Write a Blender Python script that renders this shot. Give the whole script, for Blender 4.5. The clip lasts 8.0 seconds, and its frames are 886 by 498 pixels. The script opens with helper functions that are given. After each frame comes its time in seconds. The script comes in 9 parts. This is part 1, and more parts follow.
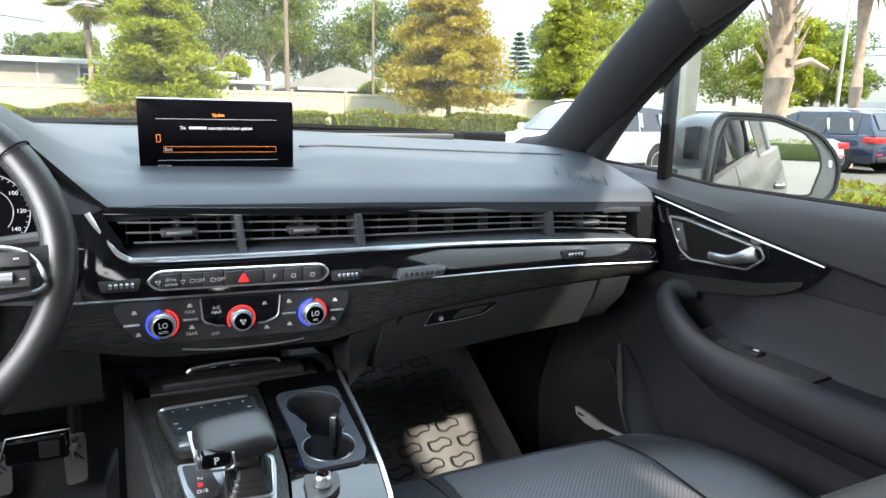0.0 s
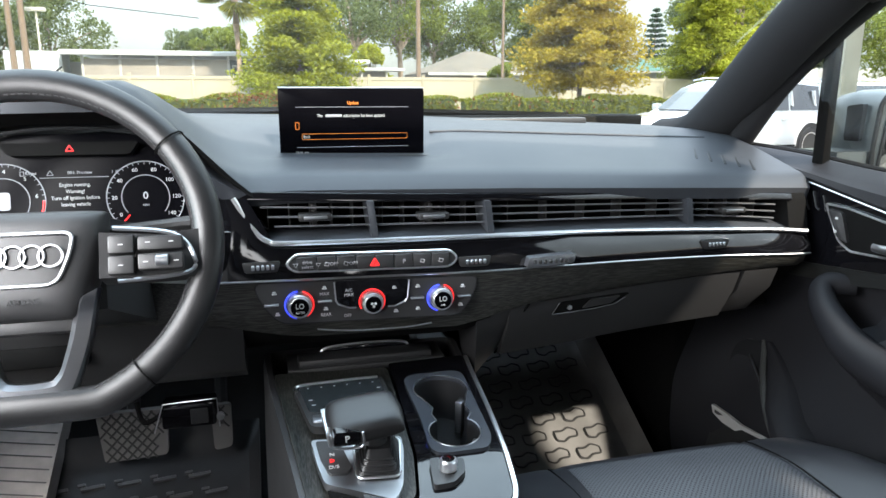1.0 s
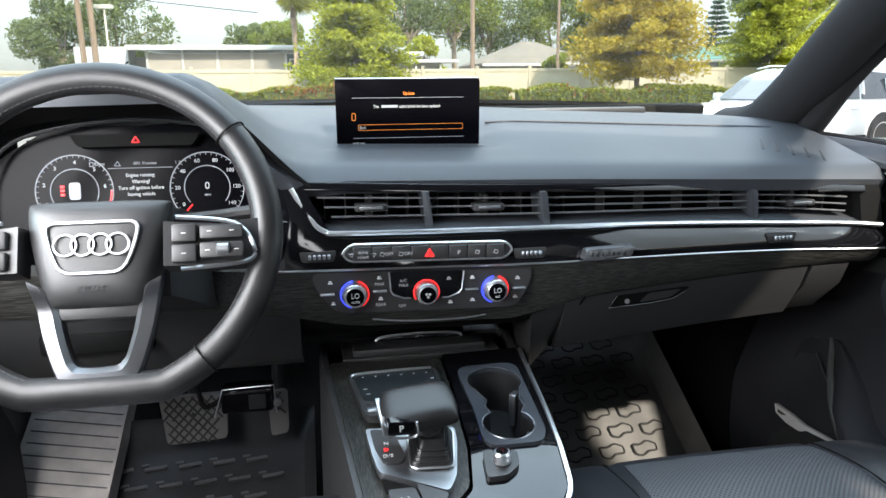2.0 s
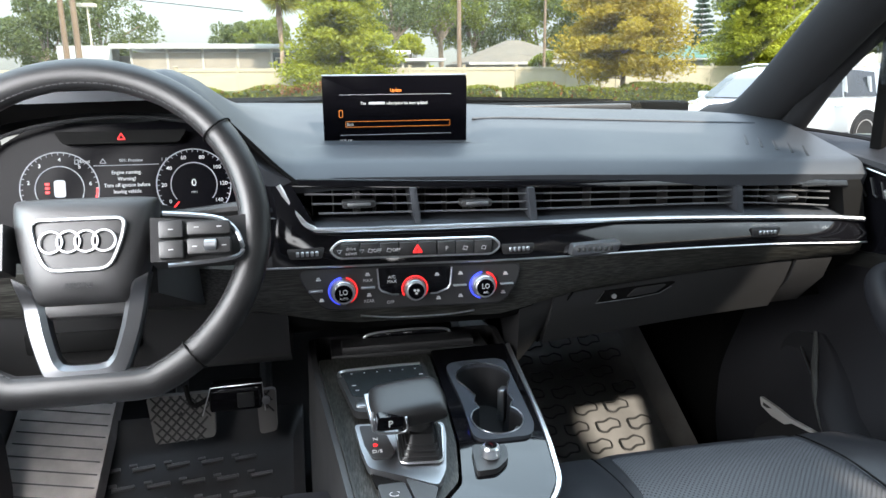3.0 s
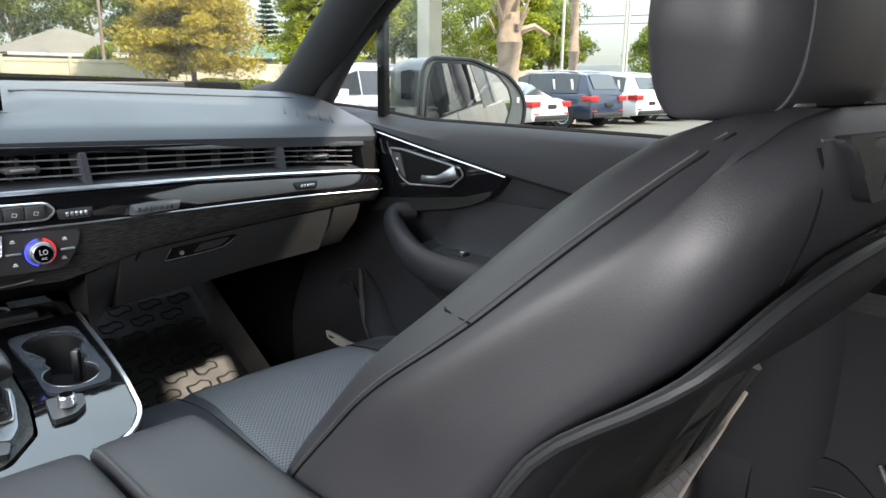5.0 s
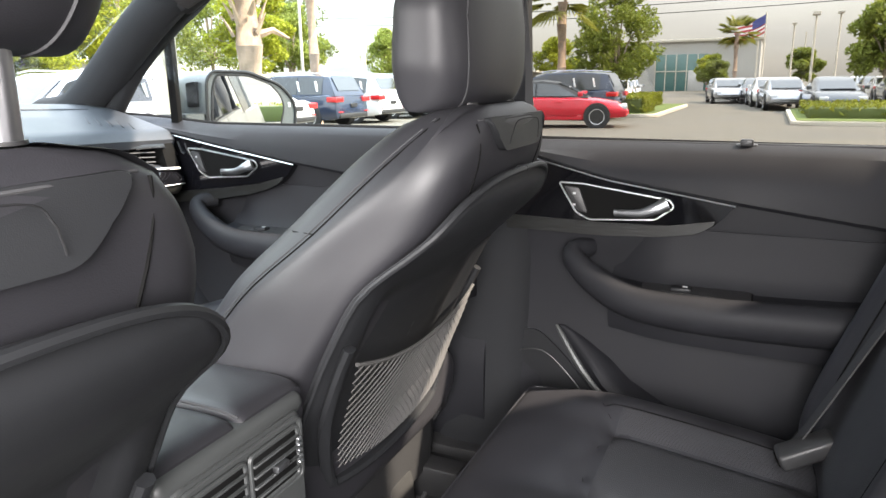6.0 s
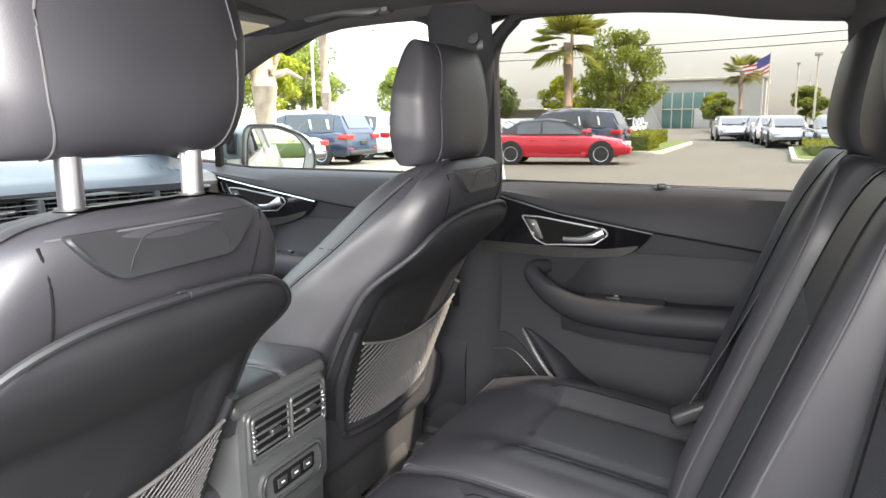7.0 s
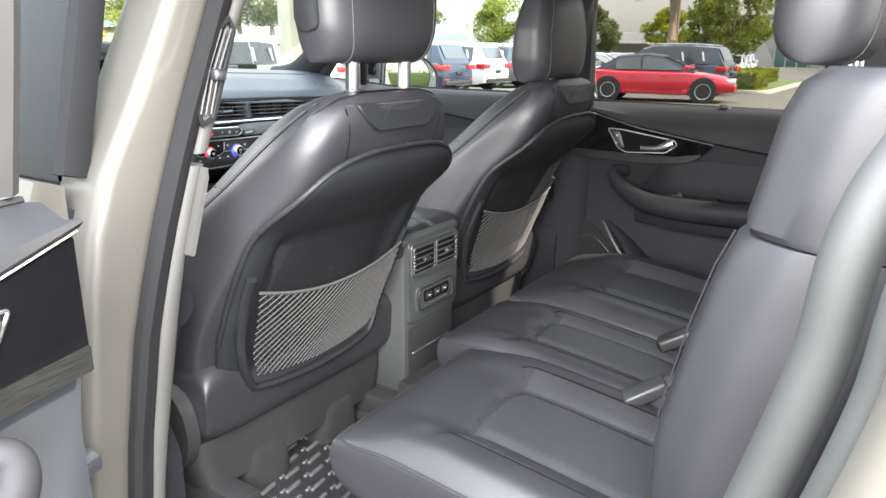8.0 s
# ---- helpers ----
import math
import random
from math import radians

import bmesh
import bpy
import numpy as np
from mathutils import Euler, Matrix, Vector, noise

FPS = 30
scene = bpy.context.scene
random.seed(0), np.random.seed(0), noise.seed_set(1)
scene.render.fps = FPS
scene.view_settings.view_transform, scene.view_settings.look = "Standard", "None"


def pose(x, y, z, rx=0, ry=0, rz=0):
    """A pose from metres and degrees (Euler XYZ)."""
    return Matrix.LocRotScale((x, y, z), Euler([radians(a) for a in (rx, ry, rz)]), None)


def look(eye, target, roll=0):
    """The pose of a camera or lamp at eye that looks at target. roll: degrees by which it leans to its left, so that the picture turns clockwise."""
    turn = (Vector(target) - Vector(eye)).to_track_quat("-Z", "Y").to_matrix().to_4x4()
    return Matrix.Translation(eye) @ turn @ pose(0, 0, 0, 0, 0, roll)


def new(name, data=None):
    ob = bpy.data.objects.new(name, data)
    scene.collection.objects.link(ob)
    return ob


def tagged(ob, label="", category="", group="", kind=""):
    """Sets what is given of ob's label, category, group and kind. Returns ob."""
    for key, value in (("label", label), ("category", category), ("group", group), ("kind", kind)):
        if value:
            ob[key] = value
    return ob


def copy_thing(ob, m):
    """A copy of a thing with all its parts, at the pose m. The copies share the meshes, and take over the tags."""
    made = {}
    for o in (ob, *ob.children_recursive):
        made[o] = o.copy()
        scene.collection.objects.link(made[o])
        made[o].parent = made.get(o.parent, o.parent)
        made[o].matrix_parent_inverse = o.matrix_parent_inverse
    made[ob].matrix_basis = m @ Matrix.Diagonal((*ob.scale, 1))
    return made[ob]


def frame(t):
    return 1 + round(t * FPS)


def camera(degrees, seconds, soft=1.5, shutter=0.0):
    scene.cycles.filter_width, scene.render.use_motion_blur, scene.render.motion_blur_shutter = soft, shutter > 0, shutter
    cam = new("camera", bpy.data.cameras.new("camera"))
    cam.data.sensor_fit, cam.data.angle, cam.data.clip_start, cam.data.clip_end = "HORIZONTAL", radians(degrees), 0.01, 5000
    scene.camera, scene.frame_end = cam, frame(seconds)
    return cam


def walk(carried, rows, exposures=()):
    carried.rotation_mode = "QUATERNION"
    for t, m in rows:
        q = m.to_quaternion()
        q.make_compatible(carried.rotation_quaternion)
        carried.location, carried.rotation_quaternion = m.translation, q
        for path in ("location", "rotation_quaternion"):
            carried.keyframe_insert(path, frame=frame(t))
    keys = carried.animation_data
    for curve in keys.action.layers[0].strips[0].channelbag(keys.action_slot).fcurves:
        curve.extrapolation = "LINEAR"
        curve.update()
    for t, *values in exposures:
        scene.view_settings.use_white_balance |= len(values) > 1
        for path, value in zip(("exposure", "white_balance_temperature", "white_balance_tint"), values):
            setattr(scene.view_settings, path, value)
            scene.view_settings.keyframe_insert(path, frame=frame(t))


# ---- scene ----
# ---- camera ----
cam = camera(65.4, 8.0)
PATH = [
    (0, (-0.133, -0.053, 1.239), (0.702, 1.722, 0.847), 1.3),
    (0.5, (-0.131, -0.045, 1.238), (0.507, 1.803, 0.819), 0.5),
    (1, (-0.131, -0.041, 1.24), (0.357, 1.848, 0.799), -0.0),
    (1.5, (-0.131, -0.037, 1.238), (0.245, 1.875, 0.784), -0.4),
    (1.7, (-0.132, -0.036, 1.238), (0.211, 1.881, 0.78), -0.4),
    (2.8, (-0.134, -0.037, 1.237), (0.203, 1.878, 0.767), -0.6),
    (3, (-0.134, -0.039, 1.235), (0.239, 1.87, 0.768), -0.6),
    (3.5, (-0.133, -0.044, 1.234), (0.394, 1.828, 0.766), -0.4),
    (4, (-0.134, -0.052, 1.231), (0.636, 1.732, 0.758), -0.1),
    (4.5, (-0.134, -0.082, 1.215), (0.938, 1.539, 0.742), 0.4),
    (5, (-0.158, -0.188, 1.199), (1.21, 1.192, 0.726), 0.6),
    (5.2, (-0.19, -0.234, 1.197), (1.289, 1.026, 0.723), 0.8),
    (6.3, (-0.596, -0.41, 1.237), (1.205, 0.338, 0.792), -1.1),
    (6.5, (-0.65, -0.449, 1.262), (1.157, 0.307, 0.856), -1.2),
    (7, (-0.783, -0.551, 1.256), (0.988, 0.301, 0.886), -0.7),
    (7.5, (-1.015, -0.622, 1.248), (0.697, 0.305, 0.793), 0.1),
    (8, (-1.227, -0.732, 1.247), (0.384, 0.317, 0.695), 0.5),
]
walk(cam, [(t, look(eye, target, roll)) for t, eye, target, roll in PATH],
     exposures=[(0, 1.95, 6600, 12), (1.2, 1.75, 6600, 12), (3.5, 1.75, 6600, 13), (4.5, 1.9, 6900, 14), (5.2, 1.7, 6800, 13), (6.3, 2.7, 7000, 15), (7.0, 2.7, 7000, 14), (7.5, 2.6, 6950, 13), (8, 2.35, 6900, 12)])

# ---- light ----
SUN_AZ, SUN_EL = 163.0, 43.5      # degrees clockwise from ahead (+y), and above the horizon
world = bpy.data.worlds.new("sky")
scene.world = world
world.use_nodes = True
wn, wl = world.node_tree.nodes, world.node_tree.links
sky = wn.new("ShaderNodeTexSky")
sky.sky_type = 'NISHITA'
sky.sun_disc = False
sky.sun_elevation, sky.sun_rotation = radians(SUN_EL), radians(SUN_AZ)
sky.dust_density, sky.air_density = 2.0, 1.0
coord = wn.new("ShaderNodeTexCoord")
squash = wn.new("ShaderNodeMapping")
squash.inputs["Scale"].default_value = (1.5, 1.5, 5.0)
cloud = wn.new("ShaderNodeTexNoise")
cloud.inputs["Scale"].default_value, cloud.inputs["Detail"].default_value = 2.2, 6.0
ramp = wn.new("ShaderNodeValToRGB")
ramp.color_ramp.elements[0].position, ramp.color_ramp.elements[1].position = 0.36, 0.72
ramp.color_ramp.elements[0].color, ramp.color_ramp.elements[1].color = (0.72, 0.72, 0.72, 1), (1.0, 1.0, 1.0, 1)
mix = wn.new("ShaderNodeMixRGB")
# thin overcast, three times brighter overhead than at the horizon
up = wn.new("ShaderNodeSeparateXYZ")
wl.new(coord.outputs["Generated"], up.inputs[0])
lift = wn.new("ShaderNodeMapRange")
lift.inputs[1].default_value, lift.inputs[2].default_value = 0.0, 1.0
lift.inputs[3].default_value, lift.inputs[4].default_value = 0.16, 1.55
wl.new(up.outputs["Z"], lift.inputs[0])
veil = wn.new("ShaderNodeVectorMath")
veil.operation = 'SCALE'
tone = wn.new("ShaderNodeMixRGB")
tone.inputs[1].default_value, tone.inputs[2].default_value = (9.6, 10.5, 10.8, 1), (7.4, 9.8, 12.8, 1)
wl.new(up.outputs["Z"], tone.inputs[0])
wl.new(tone.outputs[0], veil.inputs[0])
wl.new(lift.outputs[0], veil.inputs["Scale"])
wl.new(veil.outputs[0], mix.inputs[2])
wl.new(coord.outputs["Generated"], squash.inputs[0])
wl.new(squash.outputs[0], cloud.inputs["Vector"])
wl.new(cloud.outputs["Fac"], ramp.inputs[0])
wl.new(ramp.outputs[0], mix.inputs[0])
wl.new(sky.outputs[0], mix.inputs[1])
bg = wn["Background"]
bg.inputs["Strength"].default_value = 0.14
wl.new(mix.outputs[0], bg.inputs[0])
sun = new("sun", bpy.data.lights.new("sun", "SUN"))
sun.data.energy, sun.data.angle, sun.data.color = 3.1, radians(2.2), (1.0, 0.93, 0.80)
_a, _e = radians(SUN_AZ), radians(SUN_EL)
SUN_DIR = Vector((math.sin(_a) * math.cos(_e), math.cos(_a) * math.cos(_e), math.sin(_e)))
sun.matrix_world = look(SUN_DIR * 60, (0, 0, 0))


# added lamps that strengthen the sky light at openings that the camera never faces: driver window, open rear doorway,
# tailgate window
def sky_fill_lamp(name, eye, target, w, h, watts):
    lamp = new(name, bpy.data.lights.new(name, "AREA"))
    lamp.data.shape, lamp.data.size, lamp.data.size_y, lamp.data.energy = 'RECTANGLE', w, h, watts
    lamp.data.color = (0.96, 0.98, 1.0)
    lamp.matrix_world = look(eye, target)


sky_fill_lamp("sky_driver_window", (-0.74, 0.55, 1.30), (-0.25, 0.95, 0.65), 0.75, 0.34, 6.2)
sky_fill_lamp("sky_doorway", (-1.45, -0.84, 1.46), (-0.4, -0.50, 0.52), 1.1, 0.95, 32.0)
sky_fill_lamp("sky_tailgate", (0.0, -1.66, 1.28), (0.0, 0.0, 1.1), 1.1, 0.36, 2.0)


# ---- materials ----
def mat(name, col, rough=0.5, metal=0.0, var=0.12, vs=7.0, grain=0.0, gs=900.0, kind="noise", coat=0.0, spec=0.5, rvar=0.12, emit=0.0, alpha=1.0, trans=0.0, per_object=0.0, stretch=(1, 1, 1)):
    m = bpy.data.materials.new(name)
    m.use_nodes = True
    n, l = m.node_tree.nodes, m.node_tree.links
    b = n["Principled BSDF"]
    b.inputs["Metallic"].default_value = metal
    b.inputs["Coat Weight"].default_value = coat
    b.inputs["Coat Roughness"].default_value = 0.05
    b.inputs["Specular IOR Level"].default_value = spec
    b.inputs["Transmission Weight"].default_value = trans
    tc = n.new("ShaderNodeTexCoord")
    mp = n.new("ShaderNodeMapping")
    mp.inputs["Scale"].default_value = stretch
    l.new(tc.outputs["Object"], mp.inputs[0])
    big = n.new("ShaderNodeTexNoise")
    big.inputs["Scale"].default_value, big.inputs["Detail"].default_value = vs, 5.0
    l.new(mp.outputs[0], big.inputs["Vector"])
    r = n.new("ShaderNodeMapRange")
    r.inputs[1].default_value, r.inputs[2].default_value = 0.3, 0.7
    r.inputs[3].default_value, r.inputs[4].default_value = 1 - var, 1 + var
    l.new(big.outputs["Fac"], r.inputs[0])
    v = n.new("ShaderNodeVectorMath")
    v.operation = 'SCALE'
    v.inputs[0].default_value = col
    last = r.outputs[0]
    if per_object:
        oi = n.new("ShaderNodeObjectInfo")
        r2 = n.new("ShaderNodeMapRange")
        r2.inputs[3].default_value, r2.inputs[4].default_value = 1 - per_object, 1 + per_object
        l.new(oi.outputs["Random"], r2.inputs[0])
        mu = n.new("ShaderNodeMath")
        mu.operation = 'MULTIPLY'
        l.new(last, mu.inputs[0])
        l.new(r2.outputs[0], mu.inputs[1])
        last = mu.outputs[0]
    l.new(last, v.inputs["Scale"])
    l.new(v.outputs[0], b.inputs["Base Color"])
    rr = n.new("ShaderNodeMapRange")
    rr.inputs[1].default_value, rr.inputs[2].default_value = 0.3, 0.7
    rr.inputs[3].default_value, rr.inputs[4].default_value = max(rough * (1 - rvar), 0.01), min(rough * (1 + rvar), 1)
    l.new(big.outputs["Fac"], rr.inputs[0])
    l.new(rr.outputs[0], b.inputs["Roughness"])
    if grain:
        if kind == "voronoi":
            g = n.new("ShaderNodeTexVoronoi")
            g.inputs["Scale"].default_value = gs
            out = g.outputs["Distance"]
        else:
            g = n.new("ShaderNodeTexNoise")
            g.inputs["Scale"].default_value, g.inputs["Detail"].default_value = gs, 3.0
            out = g.outputs["Fac"]
        l.new(mp.outputs[0], g.inputs["Vector"])
        bu = n.new("ShaderNodeBump")
        bu.inputs["Strength"].default_value, bu.inputs["Distance"].default_value = grain, 0.4 / gs
        l.new(out, bu.inputs["Height"])
        l.new(bu.outputs[0], b.inputs["Normal"])
    if emit:
        b.inputs["Emission Color"].default_value = (*col, 1)
        b.inputs["Emission Strength"].default_value = emit
    return m


def perforated(name, col, pitch, stretch=(1, 1, 1)):
    """Leather with a grid of punched holes, which darken and dent it."""
    m = mat(name, col, 0.5, var=0.1)
    n, l = m.node_tree.nodes, m.node_tree.links
    b = n["Principled BSDF"]
    tc = n.new("ShaderNodeTexCoord")
    sp = n.new("ShaderNodeSeparateXYZ")
    l.new(tc.outputs["Object"], sp.inputs[0])
    k = 2 * math.pi / pitch
    yz = n.new("ShaderNodeMath")
    yz.operation = 'SUBTRACT'
    l.new(sp.outputs["Y"], yz.inputs[0])
    l.new(sp.outputs["Z"], yz.inputs[1])
    waves = []
    for src, f in ((sp.outputs["X"], k), (yz.outputs[0], k)):
        a = n.new("ShaderNodeMath")
        a.operation = 'MULTIPLY'
        a.inputs[1].default_value = f
        l.new(src, a.inputs[0])
        s = n.new("ShaderNodeMath")
        s.operation = 'SINE'
        l.new(a.outputs[0], s.inputs[0])
        waves.append(s)
    p = n.new("ShaderNodeMath")
    p.operation = 'MULTIPLY'
    l.new(waves[0].outputs[0], p.inputs[0])
    l.new(waves[1].outputs[0], p.inputs[1])
    hole = n.new("ShaderNodeMapRange")
    hole.inputs[1].default_value, hole.inputs[2].default_value = 0.35, 0.6
    hole.inputs[3].default_value, hole.inputs[4].default_value = 1.0, 0.12
    l.new(p.outputs[0], hole.inputs[0])
    old = b.inputs["Base Color"].links[0].from_socket
    v = n.new("ShaderNodeVectorMath")
    v.operation = 'SCALE'
    l.new(old, v.inputs[0])
    l.new(hole.outputs[0], v.inputs["Scale"])
    l.new(v.outputs[0], b.inputs["Base Color"])
    bu = n.new("ShaderNodeBump")
    bu.inputs["Strength"].default_value, bu.inputs["Distance"].default_value = 0.7, 0.001
    l.new(hole.outputs[0], bu.inputs["Height"])
    l.new(bu.outputs[0], b.inputs["Normal"])
    return m


def glass_mat(name, tint, rough=0.0, gloss=0.08):
    """Thin window glass: clear with a faint tint and a mirror-like gloss."""
    m = bpy.data.materials.new(name)
    m.use_nodes = True
    n, l = m.node_tree.nodes, m.node_tree.links
    n.remove(n["Principled BSDF"])
    t = n.new("ShaderNodeBsdfTransparent")
    t.inputs[0].default_value = (*tint, 1)
    g = n.new("ShaderNodeBsdfGlossy")
    g.inputs["Roughness"].default_value = rough
    lw = n.new("ShaderNodeFresnel")
    lw.inputs[0].default_value = 1.35
    k = n.new("ShaderNodeMath")
    k.operation = 'MULTIPLY'
    k.inputs[1].default_value = gloss * 10
    mx = n.new("ShaderNodeMixShader")
    l.new(lw.outputs[0], k.inputs[0])
    l.new(k.outputs[0], mx.inputs[0])
    l.new(t.outputs[0], mx.inputs[1])
    l.new(g.outputs[0], mx.inputs[2])
    l.new(mx.outputs[0], n["Material Output"].inputs[0])
    return m


def wood_mat(name, run=(0.05, 1.0, 1.0), tone=(0.050, 0.050, 0.045, 1)):
    m = mat(name, (0.05, 0.047, 0.04), 0.36, var=0.0, grain=0.4, gs=420, stretch=run)
    n, l = m.node_tree.nodes, m.node_tree.links
    b = n["Principled BSDF"]
    tc = n.new("ShaderNodeTexCoord")
    mp = n.new("ShaderNodeMapping")
    mp.inputs["Scale"].default_value = run
    no = n.new("ShaderNodeTexNoise")
    no.inputs["Scale"].default_value, no.inputs["Detail"].default_value = 760, 4
    ra = n.new("ShaderNodeValToRGB")
    ra.color_ramp.elements[0].position, ra.color_ramp.elements[1].position = 0.42, 0.62
    ra.color_ramp.elements[0].color, ra.color_ramp.elements[1].color = (0.008, 0.008, 0.007, 1), tone
    l.new(tc.outputs["Object"], mp.inputs[0])
    l.new(mp.outputs[0], no.inputs["Vector"])
    l.new(no.outputs["Fac"], ra.inputs[0])
    l.new(ra.outputs[0], b.inputs["Base Color"])
    return m


LEATHER = mat("black_leather", (0.0225, 0.0222, 0.0258), 0.47, spec=0.52, grain=0.14, gs=900, kind="voronoi", vs=5, var=0.15)
WHEEL_LEATHER = mat("worn_wheel_leather", (0.013, 0.013, 0.0137), 0.40, grain=0.2, gs=1200, kind="voronoi", var=0.25, vs=30)
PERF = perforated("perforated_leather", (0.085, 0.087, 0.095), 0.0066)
PERF_FINE = perforated("fine_perforated_leather", (0.036, 0.036, 0.040), 0.0042)
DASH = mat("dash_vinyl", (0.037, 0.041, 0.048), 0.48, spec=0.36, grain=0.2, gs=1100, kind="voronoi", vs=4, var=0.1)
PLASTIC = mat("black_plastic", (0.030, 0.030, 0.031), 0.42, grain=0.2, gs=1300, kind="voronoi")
SHELL = mat("seat_shell_plastic", (0.016, 0.0168, 0.0185), 0.50, spec=0.30, grain=0.15, gs=1300, kind="voronoi")
# near-black for joints and slots; also paints shade into recesses
DARK = mat("dark_joint_and_shade_plastic", (0.006, 0.006, 0.006), 0.8, spec=0.08)
PIANO = mat("piano_black_lacquer", (0.004, 0.004, 0.005), 0.06, coat=0.35, rvar=0.3)
WOOD = wood_mat("dark_open_pore_wood")
WOOD_Y = wood_mat("dark_open_pore_wood_lengthwise", (1.0, 0.05, 1.0))
WOOD_DOOR = wood_mat("near_black_door_wood", (1.0, 0.05, 1.0), (0.014, 0.015, 0.015, 1))
CHROME = mat("chrome", (0.92, 0.93, 0.95), 0.33, metal=1.0, var=0.03)
SATIN = mat("satin_aluminium", (0.46, 0.47, 0.49), 0.36, metal=1.0, var=0.05, grain=0.1, gs=1500)
POST = mat("brushed_steel", (0.40, 0.40, 0.42), 0.36, metal=1.0, var=0.05)
CARPET = mat("dark_carpet", (0.017, 0.0165, 0.016), 0.95, grain=1.0, gs=420, var=0.35, vs=40)
RUBBER = mat("rubber_mat", (0.024, 0.024, 0.025), 0.36, grain=0.4, gs=900, var=0.25, vs=12)
HEADLINER = mat("headliner_fabric", (0.026, 0.024, 0.025), 0.95, grain=0.8, gs=900, var=0.15)
THREAD = mat("grey_thread", (0.045, 0.045, 0.048), 0.8)
SCREEN = mat("display_glass", (0.002, 0.002, 0.003), 0.22, coat=0.0, spec=0.05)
WHITE_LIT = mat("lit_white", (0.40, 0.42, 0.43), 0.5, emit=0.095)
GREY_LIT = mat("lit_grey", (0.27, 0.285, 0.31), 0.5, emit=0.04)
ORANGE_LIT = mat("lit_orange", (0.75, 0.23, 0.04), 0.5, emit=0.07)
RED_LIT = mat("lit_red", (1.0, 0.03, 0.03), 0.5, emit=0.32)
BLUE_LIT = mat("lit_blue", (0.05, 0.08, 1.0), 0.5, emit=0.4)
PRINT = mat("printed_grey", (0.50, 0.50, 0.51), 0.6)
# grey-green base paints in what the touch pad's glass reflects
PAD_GLASS = mat("reflected_grey_pad_glass", (0.022, 0.026, 0.028), 0.22, spec=0.6)
SLAT = mat("slat_grey", (0.105, 0.108, 0.115), 0.35)
SPOKE_METAL = mat("satin_spoke_metal", (0.27, 0.275, 0.29), 0.30, metal=1.0, var=0.05, grain=0.1, gs=1500)
PAINT = mat("silver_beige_paint", (0.122, 0.114, 0.098), 0.4, metal=0.25, coat=0.3, var=0.04)
SEAL = mat("rubber_seal", (0.014, 0.014, 0.015), 0.8, spec=0.2)
SEAL_GREY = mat("grey_door_seal", (0.018, 0.020, 0.020), 0.7)
BPIL = mat("pillar_trim_plastic", (0.072, 0.070, 0.066), 0.6, grain=0.3, gs=1200, kind="voronoi")
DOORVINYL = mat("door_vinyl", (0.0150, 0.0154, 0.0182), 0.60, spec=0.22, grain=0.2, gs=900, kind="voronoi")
GLASS = glass_mat("window_glass", (0.89, 0.91, 0.89), gloss=0.03)
GLASS_REAR = glass_mat("tinted_rear_window_glass", (0.62, 0.60, 0.57), gloss=0.09)
SCREEN_GLASS = glass_mat("windscreen_glass", (0.96, 0.97, 0.93), gloss=0.024)
MIRROR = mat("mirror_silver", (0.9, 0.91, 0.92), 0.01, metal=1.0, var=0.0)
NET = mat("net_cord", (0.066, 0.064, 0.062), 0.8)
CONSOLE = mat("grey_console_plastic", (0.050, 0.053, 0.053), 0.45, grain=0.2, gs=1300, kind="voronoi")
PILLAR = mat("pillar_cloth", (0.019, 0.020, 0.022), 0.85, spec=0.2, grain=0.5, gs=900, var=0.12)


# ---- builders ----
BASE = {}


def thing(name, base, label, category, group="", kind="", local=False):
    ob = new(name)
    ob.empty_display_size = 0.05
    ob.location = base
    BASE[ob.name] = Vector((0, 0, 0)) if local else Vector(base)
    return tagged(ob, label, category, group, kind)


def finish(bm, name, material, angle=38):
    me = bpy.data.meshes.new(name)
    bmesh.ops.recalc_face_normals(bm, faces=bm.faces)
    bm.to_mesh(me)
    bm.free()
    me.materials.append(material)
    me.shade_smooth()
    me.set_sharp_from_angle(angle=radians(angle))
    return me


def part(name, bm, material, parent, label="", angle=38):
    off = BASE[parent.name]
    if off.length:
        bmesh.ops.translate(bm, verts=bm.verts, vec=-off)
    ob = new(name, finish(bm, name, material, angle))
    ob.parent = parent
    BASE[ob.name] = off
    return tagged(ob, label)


def solo(name, bm, material, label, category, kind="", angle=38, group=""):
    """A thing of one mesh, its origin at its lowest middle."""
    c = [v.co for v in bm.verts]
    base = Vector(((min(p.x for p in c) + max(p.x for p in c)) / 2, (min(p.y for p in c) + max(p.y for p in c)) / 2, min(p.z for p in c)))
    bmesh.ops.translate(bm, verts=bm.verts, vec=-base)
    ob = new(name, finish(bm, name, material, angle))
    ob.location = base
    BASE[ob.name] = base
    return tagged(ob, label, category, group, kind)


def join(*bms):
    out = bmesh.new()
    for b in bms:
        me = bpy.data.meshes.new("tmp")
        b.to_mesh(me)
        b.free()
        out.from_mesh(me)
        bpy.data.meshes.remove(me)
    return out


def move(bm, m):
    bmesh.ops.transform(bm, matrix=m, verts=bm.verts)
    return bm


